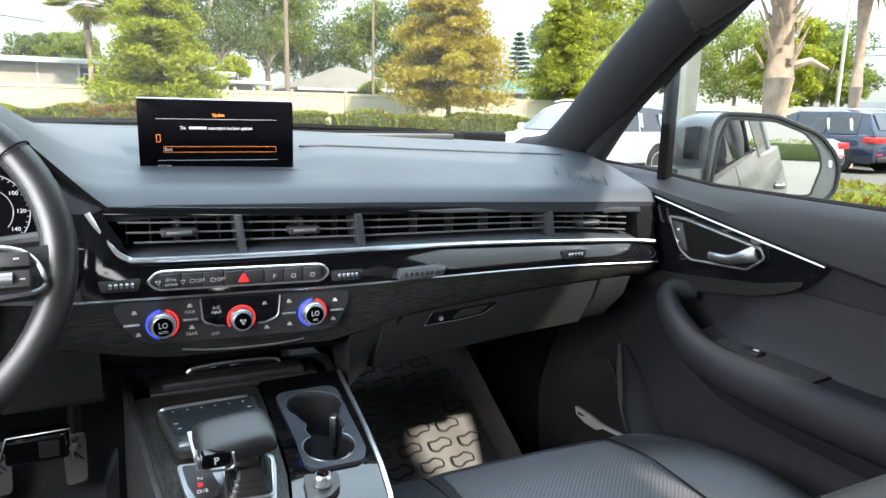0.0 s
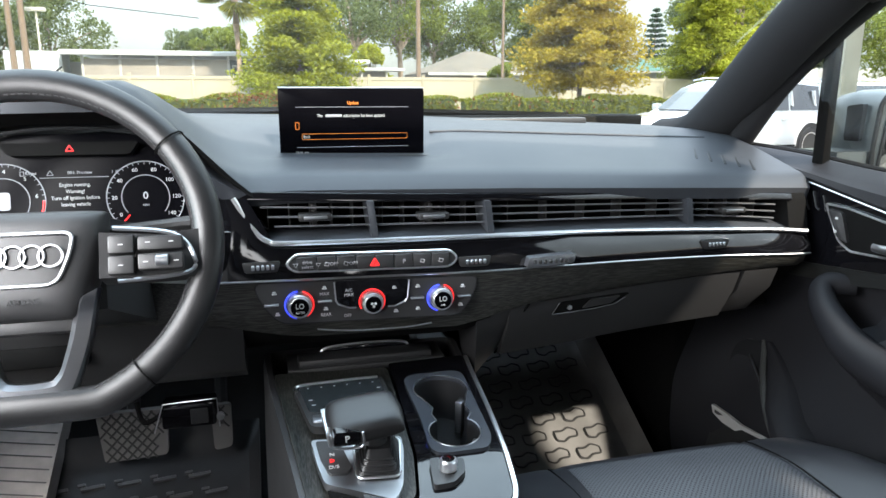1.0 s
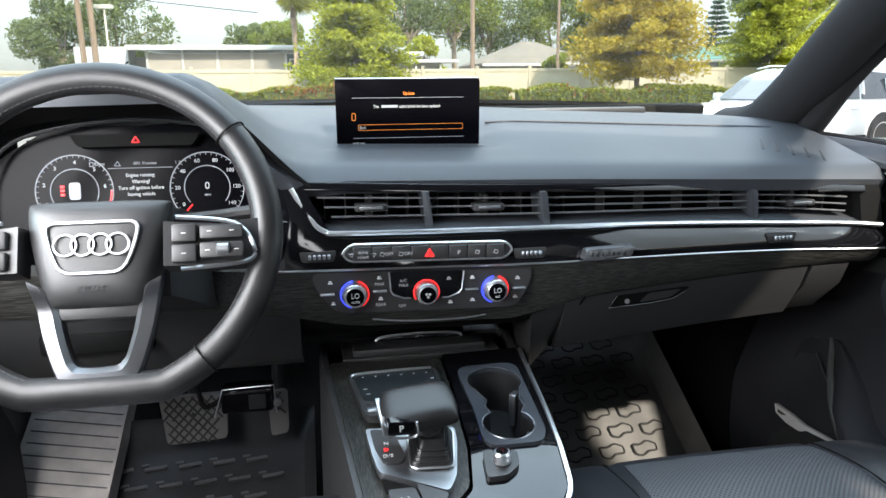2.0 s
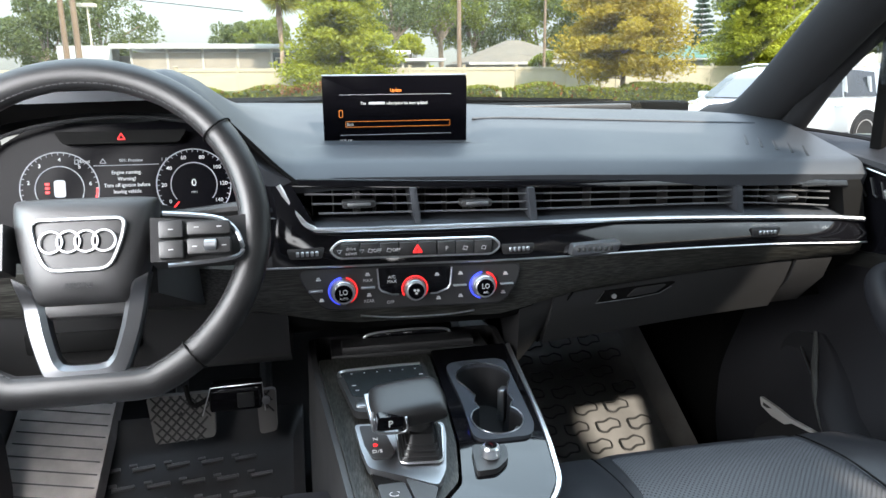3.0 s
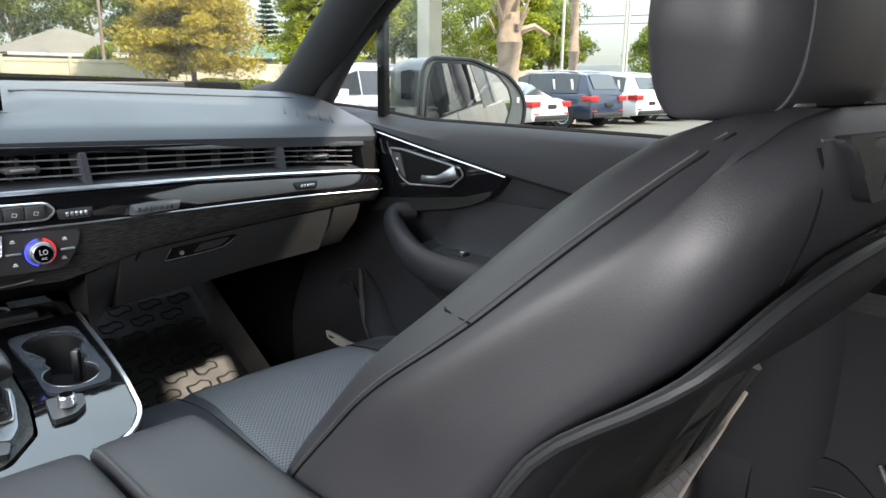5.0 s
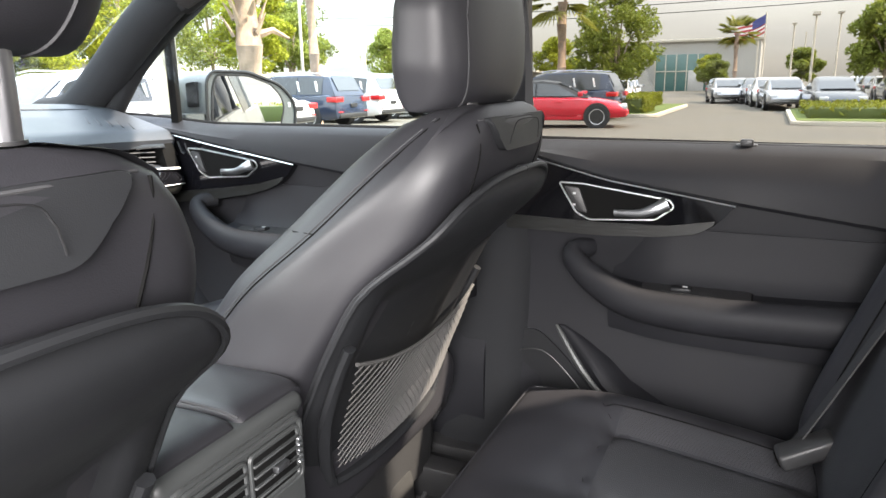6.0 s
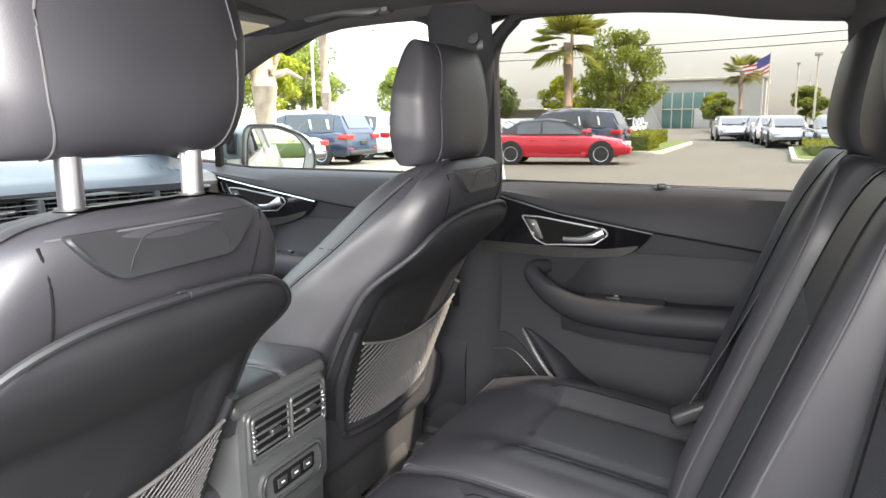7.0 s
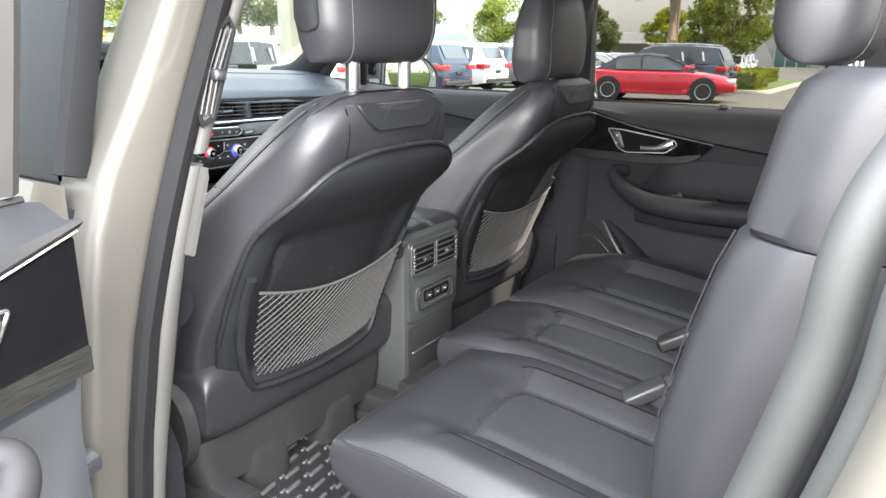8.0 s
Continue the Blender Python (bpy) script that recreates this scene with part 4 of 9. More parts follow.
def hood_f(u, v):
    x = lerp(-0.60, -0.14, u)
    lip = Vector((x, edge_y(x) - 0.0015, edge_z(x) - 0.017))
    base = Vector((lerp(x, -0.353, 0.12), 0.874, min(edge_z(x) - 0.022, 1.131 + 0.064 * max(1 - (abs(x + 0.353) / 0.22) ** 2.5, 0.0) ** 0.4 + 0.012)))
    return lerp(lip, base, v)


# shade under the hood is put into this near-black colour
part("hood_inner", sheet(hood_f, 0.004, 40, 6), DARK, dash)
arch = [CLU @ Vector((p.x, p.y, 0.02)) for p in curve([(-0.172, -0.06, 0), (-0.168, 0.0, 0), (-0.125, 0.047, 0), (0.0, 0.066, 0), (0.125, 0.047, 0), (0.168, 0.0, 0), (0.172, -0.06, 0)], 6)]
part("cluster_trim", tube(arch, 0.0024, 6), SHELL, dash)
part("warning_ledge", move(prism([(-0.076, 0.050), (0.076, 0.050), (0.066, 0.035), (-0.066, 0.035)], "xy", 0.0, 0.016, 0.004), CLU), DARK, clu)
part("hazard_mark", move(outline([(-0.0042, 0.0395), (0.0042, 0.0395), (0.0, 0.0465)], "xy", 0.0165, 0.0006, 0.0007), CLU), RED_LIT, clu)
for gx, labels in ((-0.077, ["1", "2", "3", "4", "5", "6", "7"]), (0.0785, ["0", "20", "40", "60", "80", "100", "120", "140"])):
    ga = part("gauge_ring", join(*[move(tube([(gx + q * math.cos(radians(a)), -0.017 + q * math.sin(radians(a)), 0.001) for a in range(-40, 221, 5)], w, 5), CLU) for q, w in ((0.0445, 0.0007), (0.0445 * 0.62, 0.0006))]), GREY_LIT, clu)
    for i, s in enumerate(labels):
        a = radians(215 - 250 * i / (len(labels) - 1)) if gx > 0 else radians(205 - 235 * i / 6)
        part("gauge_print", text_bm(s, 0.0068, CLU @ Matrix.Translation((gx + 0.0355 * math.cos(a), -0.017 + 0.0355 * math.sin(a), 0.0015))), WHITE_LIT, ga)
    part("gauge_ticks", join(*[move(tube([(gx + q * math.cos(a), -0.017 + q * math.sin(a), 0.001) for q in (0.041, 0.0445)], 0.0004, 4), CLU) for a in [radians(215 - 250 * i / 28) for i in range(29)]]), GREY_LIT, ga)
part("needle", move(tube([(0.0785 + 0.028 * math.cos(radians(228)), -0.017 + 0.028 * math.sin(radians(228)), 0.0015), (0.0785 + 0.044 * math.cos(radians(228)), -0.017 + 0.044 * math.sin(radians(228)), 0.0015)], 0.0009, 5), CLU), RED_LIT, clu)
part("red_zone", move(tube([(-0.077 + 0.0425 * math.cos(radians(a)), -0.017 + 0.0425 * math.sin(radians(a)), 0.0015) for a in range(-35, 5, 5)], 0.0012, 5), CLU), RED_LIT, clu)
part("speed_print", text_bm("0", 0.013, CLU @ Matrix.Translation((0.0785, -0.015, 0.0015))), WHITE_LIT, clu)
part("speed_print", text_bm("MPH", 0.0036, CLU @ Matrix.Translation((0.0785, -0.0265, 0.0015))), WHITE_LIT, clu)
sy = part("car_symbol", move(join(prism([(-0.0835, -0.027), (-0.0835, -0.006), (-0.0705, -0.006), (-0.0705, -0.027)], "xy", 0.0005, 0.0012, 0.004)), CLU), GREY_LIT, clu)
part("symbol_roof", move(prism([(-0.0815, -0.022), (-0.0815, -0.011), (-0.0725, -0.011), (-0.0725, -0.022)], "xy", 0.0010, 0.0016, 0.002), CLU), WHITE_LIT, sy)
for k_ in range(3):
    part("seat_mark", move(box(-0.0935, -0.0885, -0.022 + 0.005 * k_, -0.019 + 0.005 * k_, 0.0005, 0.0012, 0.0004, 1), CLU), RED_LIT, sy)
part("range_mark", move(outline([(-0.0585, 0.013), (-0.0545, 0.013), (-0.0545, 0.018), (-0.0585, 0.018)], "xy", 0.001, 0.0005, 0.0004), CLU), GREY_LIT, clu)
part("warning_mark", move(outline([(-0.030, 0.0130), (-0.023, 0.0130), (-0.0265, 0.0185)], "xy", 0.001, 0.0004, 0.0004), CLU), GREY_LIT, clu)
for body, y, s in (("Engine running.", 0.001, 0.0064), ("Warning!", -0.0070, 0.0064), ("Turn off ignition before", -0.0148, 0.0064), ("leaving vehicle", -0.0226, 0.0064)):
    part("message", text_bm(body, s, CLU @ Matrix.Translation((0.0, y, 0.0015)) @ Matrix.Diagonal((0.88, 1, 1, 1))), WHITE_LIT, clu)
part("message_rule", move(tube([(-0.038, 0.010, 0.001), (0.038, 0.010, 0.001)], 0.0004, 4), CLU), GREY_LIT, clu)
for body, x in (("65 mi", -0.047), ("001: Preview", 0.006), ("I  II", 0.045)):
    part("status_print", text_bm(body, 0.0052, CLU @ Matrix.Translation((x, 0.0155, 0.0015))), GREY_LIT, clu)

# pop-up display
disp = thing("pop_up_display", (0, 1.0, 1.15), "flat black pop-up display showing a lit message, standing on the dashboard", "display")
DM = facing(0.0, 0.998, 1.196, -2, 0)
part("panel", move(prism([(-0.107, -0.052), (0.107, -0.052), (0.107, 0.0505), (-0.107, 0.0505)], "xy", -0.010, 0.0, 0.004, 0.001), DM), SCREEN, disp)
part("top_edge", move(box(-0.107, 0.107, 0.0503, 0.0525, -0.010, 0.001, 0.0008, 1), DM), SATIN, disp)
part("foot", box(-0.115, 0.115, 0.985, 1.03, 1.135, 1.1495, 0.004), PLASTIC, disp)
part("title", text_bm("Update", 0.0070, DM @ Matrix.Translation((0, 0.030, 0.0008)) @ Matrix.Diagonal((0.82, 1, 1, 1))), ORANGE_LIT, disp)
part("message", text_bm("The", 0.0064, DM @ Matrix.Translation((-0.0525, 0.0115, 0.0008)) @ Matrix.Diagonal((0.78, 1, 1, 1)), align='LEFT'), WHITE_LIT, disp)
part("word_bar", move(box(-0.0405, -0.0165, 0.0097, 0.0135, 0.0003, 0.001, 0.0004, 1), DM), GREY_LIT, disp)
part("message", text_bm("subscription has been updated.", 0.0064, DM @ Matrix.Translation((-0.0145, 0.0115, 0.0008)) @ Matrix.Diagonal((0.78, 1, 1, 1)), align='LEFT'), WHITE_LIT, disp)
part("rule", move(join(tube([(-0.083, 0.024, 0.0006), (0.083, 0.024, 0.0006)], 0.0003, 4), tube([(-0.083, -0.034, 0.0006), (0.083, -0.034, 0.0006)], 0.0003, 4)), DM), GREY_LIT, disp)
part("button_frame", move(outline([(-0.075, -0.0145), (0.081, -0.0145), (0.081, -0.0225), (-0.075, -0.0225)], "xy", 0.0008, 0.001, 0.00028), DM), ORANGE_LIT, disp)
part("button_print", text_bm("Back", 0.0066, DM @ Matrix.Translation((-0.0735, -0.0187, 0.0008)) @ Matrix.Diagonal((0.78, 1, 1, 1)), align='LEFT'), WHITE_LIT, disp)
part("button_icon", move(outline([(-0.084, 0.002), (-0.079, 0.002), (-0.079, -0.008), (-0.084, -0.008)], "xy", 0.0008, 0.001, 0.0004), DM), ORANGE_LIT, disp)
part("clock_print", text_bm("10:25 AM", 0.0060, DM @ Matrix.Translation((-0.085, -0.0425, 0.0008)) @ Matrix.Diagonal((0.78, 1, 1, 1)), align='LEFT'), WHITE_LIT, disp)


# ---- steering wheel ----
WM = Matrix.Translation((-0.342, 0.652, 1.099)) @ Euler((radians(-23), 0, 0)).to_matrix().to_4x4()
wheel = thing("steering_wheel", (0, 0, 0), "black leather steering wheel with satin metal lower spoke", "steering wheel", local=True)
wheel.matrix_world = WM


def rim_pts(R, n=64):
    out = []
    for i in range(n):
        a = 2 * math.pi * i / n
        z = R * math.sin(a)
        out.append(Vector((R * math.cos(a) - 0.003, 0, (max(z, -R * 0.93) if z < 0 else z) + 0.004)))
    return out


part("rim", tube(rim_pts(0.1575), 0.0152, 16, 0.86, closed=True, up=(0, 1, 0)), WHEEL_LEATHER, wheel, "black leather rim with stitched inner seam")
st_ = [p + Vector((0, -0.0075, 0)) for p in rim_pts(0.1452, 150)]
part("rim_stitches", join(*[tube([a, a.lerp(b, 0.62)], 0.0008, 4) for a, b in zip(st_, st_[1:])]), THREAD, wheel, "grey thread stitches")
for a in (38, 142, -52, -128):
    c = Vector((0.1575 * math.cos(radians(a)) - 0.003, 0, 0.1575 * math.sin(radians(a)) + 0.004))
    d = Vector((math.cos(radians(a)), 0, math.sin(radians(a))))
    part("rim_joint", tube([c + 0.0164 * (math.cos(t) * d + Vector((0, math.sin(t), 0))) for t in [2 * math.pi * k / 16 for k in range(16)]], 0.0010, 5, closed=True, up=tuple(d)), DARK, wheel)
hubp = Pillow(Matrix.Translation((0.0, 0.010, -0.016)) @ Euler((radians(90), 0, 0)).to_matrix().to_4x4(), 0.066, 0.051, lambda u, v: 0.034, lambda u, v: 0.03, 4, 4, lambda v: 0.86 + 0.16 * v - 0.06 * v * v)
part("airbag_pad", hubp.body(), PLASTIC, wheel)
em = [(-0.041, 0.010), (0.041, 0.010), (0.037, -0.011), (0.027, -0.037), (-0.027, -0.037), (-0.037, -0.011)]
part("emblem_frame", tube([Vector((p.x, -0.0245, p.y)) for p in rounded(em, 0.011, 5)], 0.0019, 6, closed=True, up=(0, 1, 0)), SATIN, wheel)
part("emblem", join(*[tube([(cx_ + 0.0098 * math.cos(2 * math.pi * k / 20), -0.026, -0.011 + 0.0098 * math.sin(2 * math.pi * k / 20)) for k in range(20)], 0.0012, 6, closed=True, up=(0, 1, 0)) for cx_ in (-0.0225, -0.0075, 0.0075, 0.0225)]), SATIN, wheel, "plain chrome emblem")
part("pad_print", text_bm("AIRBAG", 0.0075, facing(0.0, -0.0236, -0.051)), SHELL, wheel)
for s in (1, -1):
    part("spoke", loft([[Vector((s * x, y, z)) for x, y, z in ((a, -0.022 + b, 0.008 - c), (a, 0.004, 0.010 - c), (a, 0.004, -0.036), (a, -0.022 + b, -0.034))] for a, b, c in ((0.062, -0.004, 0), (0.11, 0.004, 0.002), (0.152, 0.012, -0.004))]), PLASTIC, wheel)
    part("spoke_trim", tube(curve([(s * 0.074, -0.029, 0.011), (s * 0.125, -0.022, 0.005), (s * 0.142, -0.018, -0.016), (s * 0.136, -0.020, -0.032), (s * 0.078, -0.028, -0.038)], 6), 0.0022, 6), SATIN, wheel)
    for a, b, c, d in ((0.070, 0.092, -0.013, 0.004), (0.070, 0.092, -0.032, -0.015), (0.095, 0.134, -0.011, 0.002), (0.095, 0.134, -0.029, -0.014)):
        part("spoke_button", box(s * a, s * b, -0.031, -0.02, c, d, 0.002), PLASTIC, wheel)
    part("scroll_wheel", move(lathe([(0.003, -0.006), (0.0055, -0.005), (0.0055, 0.005), (0.003, 0.006)], 14, "x"), Matrix.Translation((s * 0.116, -0.030, -0.021))), SATIN, wheel)
    for x, z in ((0.081, -0.005), (0.081, -0.024), (0.104, -0.004), (0.124, -0.004), (0.102, -0.022), (0.128, -0.022)):
        part("button_mark", box(s * x - 0.0022, s * x + 0.0022, -0.0314, -0.03, z - 0.0005, z + 0.0005, 0.0002, 1), PRINT, wheel)
sp_out = [(-0.060, -0.040), (-0.0545, -0.062), (-0.0490, -0.090), (-0.0400, -0.120), (-0.0330, -0.1345), (-0.0245, -0.1405), (0.0, -0.1415), (0.0245, -0.1405), (0.0330, -0.1345), (0.0400, -0.120), (0.0490, -0.090), (0.0545, -0.062), (0.060, -0.040)]
sp_in = [(-0.042, -0.050), (-0.0345, -0.064), (-0.0295, -0.088), (-0.0235, -0.110), (-0.0195, -0.1165), (-0.0150, -0.1195), (0.0, -0.1205), (0.0150, -0.1195), (0.0195, -0.1165), (0.0235, -0.110), (0.0295, -0.088), (0.0345, -0.064), (0.042, -0.050)]
band = []
for p, q in zip(curve([(a, 0, b) for a, b in sp_out], 4), curve([(a, 0, b) for a, b in sp_in], 4)):
    lift_ = 0.010 * smooth(-0.07, -0.04, p.z)
    cut_ = lambda f, y: p.lerp(q, f) + Vector((0, y - lift_, 0))
    band.append([cut_(0, 0.005), cut_(0, -0.003), cut_(0.10, -0.0065), cut_(0.70, -0.0085), cut_(0.94, -0.004), cut_(1, 0.0), cut_(1, 0.006)])
part("lower_spoke", loft(band), SPOKE_METAL, wheel, "satin metal lower spoke", 25)
part("spoke_bridge", box(-0.046, 0.046, -0.004, 0.012, -0.078, -0.055, 0.006), PLASTIC, wheel)
part("column_cover", loft([[WM.inverted() @ Vector(p) for p in r] for r in ([(-0.41, 0.70, 1.12), (-0.29, 0.70, 1.12), (-0.29, 0.68, 1.03), (-0.41, 0.68, 1.03)], [(-0.43, 0.90, 1.07), (-0.27, 0.90, 1.07), (-0.27, 0.88, 0.95), (-0.43, 0.88, 0.95)])]), PLASTIC, wheel)
stalk = part("stalk", tube([WM.inverted() @ Vector(p) for p in ((-0.30, 0.72, 1.10), (-0.24, 0.715, 1.105), (-0.185, 0.70, 1.112))], [0.008, 0.009, 0.011], 10, 0.7), PLASTIC, wheel)
part("stalk_mark", join(*[box(0.115 + 0.008 * i, 0.119 + 0.008 * i, 0.052, 0.056, 0.02, 0.026, 0.0004, 1) for i in range(4)]), PRINT, stalk)


# ---- centre console ----
con = thing("centre_console", (0, 0.5, 0.45), "gloss black and dark wood centre console with gear selector", "centre console")
cz = lambda y: across([(0.40, 0.775), (0.50, 0.800), (0.56, 0.8175), (0.60, 0.8300), (0.64, 0.8395), (0.70, 0.847), (0.92, 0.864)], y)
body_pts = [(-0.150, 0.98), (0.152, 0.98), (0.141, 0.86), (0.130, 0.73), (0.121, 0.64), (0.113, 0.578), (0.094, 0.553), (0.045, 0.528), (-0.06, 0.472), (-0.092, 0.468), (-0.110, 0.570), (-0.126, 0.70), (-0.143, 0.86)]
pl = rounded(body_pts, 0.02, 3)
part("console_body", loft([[Vector((p.x * s, p.y, lerp(0.45, cz(p.y) - 0.008, f))) for p in pl] for f, s in ((0, 1.05), (0.70, 1.02), (0.80, 1.01))]), PLASTIC, con)
ring_ = lambda s, f: [Vector((p.x * s, p.y + 0.004 * (1 - s) * 10, lerp(0.45, cz(p.y) - 0.008, f))) for p in pl]
part("console_wall", loft([ring_(1.01, 0.79), ring_(1.0, 0.97), ring_(0.985, 1.0), ring_(0.93, 1.0), ring_(0.93, 0.79)], caps=False), PLASTIC, con)
part("side_rail", tube([(p.x * 0.99, p.y + 0.002, cz(p.y) - 0.001) for p in pl[8:36] if p.y < 0.95], 0.0032, 8, 0.8), CHROME, con, "satin metal edge rail")
part("top_left", loft([[Vector((p.x, p.y, cz(p.y) - 0.004 + d)) for p in rounded([(-0.134, 0.885), (0.022, 0.875), (0.0210, 0.80), (0.0145, 0.655), (0.005, 0.597), (-0.029, 0.566), (-0.078, 0.560), (-0.101, 0.565), (-0.117, 0.70)], 0.008, 3)] for d in (-0.012, 0.0, 0.0012)]), WOOD_Y, con, "dark wood inlay")


def holed(outer, holes, z0, z1):
    """A plate over the console with holes right through it."""
    bm = bmesh.new()
    edges = []
    for loop in (outer, *holes):
        vs = [bm.verts.new((p[0], p[1], 0)) for p in loop]
        edges += [bm.edges.new((a, b)) for a, b in zip(vs, vs[1:] + vs[:1])]
    bmesh.ops.triangle_fill(bm, edges=edges, use_beauty=True)
    top = bm.faces[:]
    r = bmesh.ops.extrude_face_region(bm, geom=top)
    low = {v for v in r["geom"] if isinstance(v, bmesh.types.BMVert)}
    for v in bm.verts:
        v.co.z = cz(v.co.y) + (z0 if v in low else z1)
    return bm


CUP_WELL = mat("cup_well_rubber", (0.012, 0.012, 0.013), 0.5, spec=0.3)
CUP_GREY = mat("cup_plate_grey", (0.045, 0.050, 0.060), 0.24, spec=0.6)
CUP_OUT = rounded([(0.036, 0.836), (0.122, 0.838), (0.112, 0.668), (0.102, 0.648), (0.034, 0.648), (0.038, 0.73)], 0.022, 5)
CUPS = ((0.080, 0.789, 0.036), (0.0715, 0.687, 0.031))
part("top_right", holed(rounded([(0.026, 0.885), (0.138, 0.89), (0.126, 0.73), (0.117, 0.64), (0.109, 0.585), (0.092, 0.561), (0.046, 0.536), (-0.02, 0.505), (-0.082, 0.484), (-0.092, 0.50), (-0.098, 0.556), (-0.076, 0.555), (-0.026, 0.561), (0.008, 0.593), (0.018, 0.652), (0.0245, 0.80)], 0.006, 3), [[(0.077 + (p.x - 0.077) * 0.96, 0.73 + (p.y - 0.73) * 0.96) for p in CUP_OUT]], -0.016, -0.0026), PIANO, con, "piano black top panel")
part("front_tray", join(box(-0.115, 0.115, 0.895, 0.965, 0.848, 0.858, 0.003), box(-0.10, 0.095, 0.900, 0.935, 0.854, 0.868, 0.004)), PLASTIC, con)
part("tray_lip", tube(curve([(-0.066, 0.933, 0.862), (-0.057, 0.933, 0.873), (0.0, 0.933, 0.876), (0.057, 0.933, 0.873), (0.066, 0.933, 0.862)], 6), 0.0022, 6), CHROME, con)
part("tray_flap", box(-0.064, 0.064, 0.934, 0.940, 0.850, 0.873, 0.004), PIANO, con)
# touch pad
tp = part("touch_pad", loft([[Vector((p.x, p.y, cz(p.y) + d)) for p in rounded([(-0.112, 0.830), (0.009, 0.836), (0.009, 0.740), (0.004, 0.722), (-0.094, 0.722)], 0.012, 3)] for d in (-0.004, 0.004, 0.0055)]), PLASTIC, con)
part("pad_glass", loft([[Vector((p.x, p.y, cz(p.y) + d)) for p in rounded([(-0.104, 0.822), (0.003, 0.828), (0.004, 0.775), (-0.002, 0.757), (-0.094, 0.757)], 0.008, 3)] for d in (0.004, 0.0066)]), PAD_GLASS, tp)
part("pad_trim", tube(curve([(-0.107, 0.812, cz(0.81) + 0.006), (-0.103, 0.826, cz(0.83) + 0.0065), (-0.05, 0.8305, cz(0.83) + 0.0065), (0.002, 0.832, cz(0.83) + 0.006)], 6), 0.0022, 6), CHROME, tp)
part("pad_button", box(-0.092, -0.066, 0.732, 0.751, cz(0.74) + 0.002, cz(0.74) + 0.0075, 0.003), SATIN, tp)
for k_ in range(6):
    part("pad_print", box(-0.093 + 0.017 * k_, -0.0905 + 0.017 * k_, 0.8165, 0.8180, cz(0.817) + 0.006, cz(0.817) + 0.0070, 0.0001, 1), PRINT, tp)
for x_, y_ in ((-0.093, 0.785), (-0.090, 0.772), (-0.004, 0.800), (-0.003, 0.785)):
    part("pad_print", box(x_, x_ + 0.005, y_, y_ + 0.0012, cz(y_) + 0.006, cz(y_) + 0.0071, 0.0001, 1), PRINT, tp)
# gear selector
gs = part("selector_plate", loft([[Vector((p.x, p.y, cz(p.y) + d)) for p in rounded([(-0.097, 0.698), (0.006, 0.686), (0.004, 0.66), (-0.007, 0.606), (-0.018, 0.588), (-0.054, 0.605), (-0.088, 0.622), (-0.093, 0.65)], 0.006, 3)] for d in (-0.004, 0.003, 0.0045)]), SATIN, con, "satin metal selector surround")
part("selector_panel", loft([[Vector((p.x, p.y, cz(p.y) + d)) for p in rounded([(-0.092, 0.693), (-0.066, 0.689), (-0.057, 0.640), (-0.063, 0.631), (-0.082, 0.633), (-0.089, 0.66)], 0.004, 3)] for d in (0.002, 0.0058)]), PLASTIC, gs)
for body, y in (("R", 0.681), ("N", 0.664), ("D/S", 0.642)):
    part("gear_print", text_bm(body, 0.0080, lying(-0.076, y, cz(y) + 0.0062, 3)), PRINT, gs)
part("gear_print", text_bm("D", 0.0080, lying(-0.077, 0.653, cz(0.653) + 0.0062, 3)), RED_LIT, gs)
boot = lambda s, z: [Vector((q.x * s - 0.026, q.y * s + 0.650, z + 0.19 * q.y * s)) for q in rounded([(-0.027, -0.028), (0.018, -0.032), (0.028, 0.028), (-0.024, 0.028)], 0.008, 4)]
part("boot", loft([boot(1.0, cz(0.65) + 0.005), boot(0.86, cz(0.65) + 0.009), boot(0.66, cz(0.65) + 0.018), boot(0.56, cz(0.65) + 0.028)]), WHEEL_LEATHER, gs)
part("boot_frame", tube([p for p in boot(1.03, cz(0.65) + 0.0052)], 0.0014, 6, closed=True), CHROME, gs)
KM = Matrix.Translation((-0.040, 0.657, cz(0.65) + 0.049)) @ Euler((radians(9), radians(-4), radians(4))).to_matrix().to_4x4()
knob = Pillow(KM, 0.043, 0.030, lambda u, v: 0.018 + 0.004 * v, lambda u, v: 0.010 + 0.001 * (1 - v), 4, 3.5, lambda v: 0.98 - 0.10 * v * v)
kb = part("selector_lever", knob.body(20, 20), WHEEL_LEATHER, gs, "black leather gear lever")
part("lever_side", move(loft([[Vector((-0.0430 - d, q.x * 0.55, q.y * 0.9)) for q in rounded([(-0.045, -0.008), (0.035, 0.000), (0.040, 0.012), (-0.04, 0.004)], 0.004, 3)] for d in (-0.004, 0.001)]), KM), SATIN, kb)
pk = part("park_button", move(loft([[Vector((q.x, -0.0275 - d, q.y)) for q in rounded([(-0.040, -0.003), (-0.012, -0.007), (-0.010, 0.009), (-0.038, 0.014)], 0.004, 3)] for d in (-0.006, 0.0035)]), KM), PIANO, kb)
part("park_print", text_bm("P", 0.011, KM @ facing(-0.025, -0.0315, 0.003)), WHITE_LIT, pk)
part("lever_neck", tube([(-0.028, 0.650, cz(0.65) + 0.014), (-0.034, 0.654, cz(0.65) + 0.044)], [0.013, 0.018], 14), PLASTIC, gs)
for k_ in range(3):
    part("boot_pleat", tube([p for p in boot(0.90 - 0.10 * k_, cz(0.65) + 0.008 + 0.005 * k_)], 0.0014, 6, closed=True), WHEEL_LEATHER, gs)
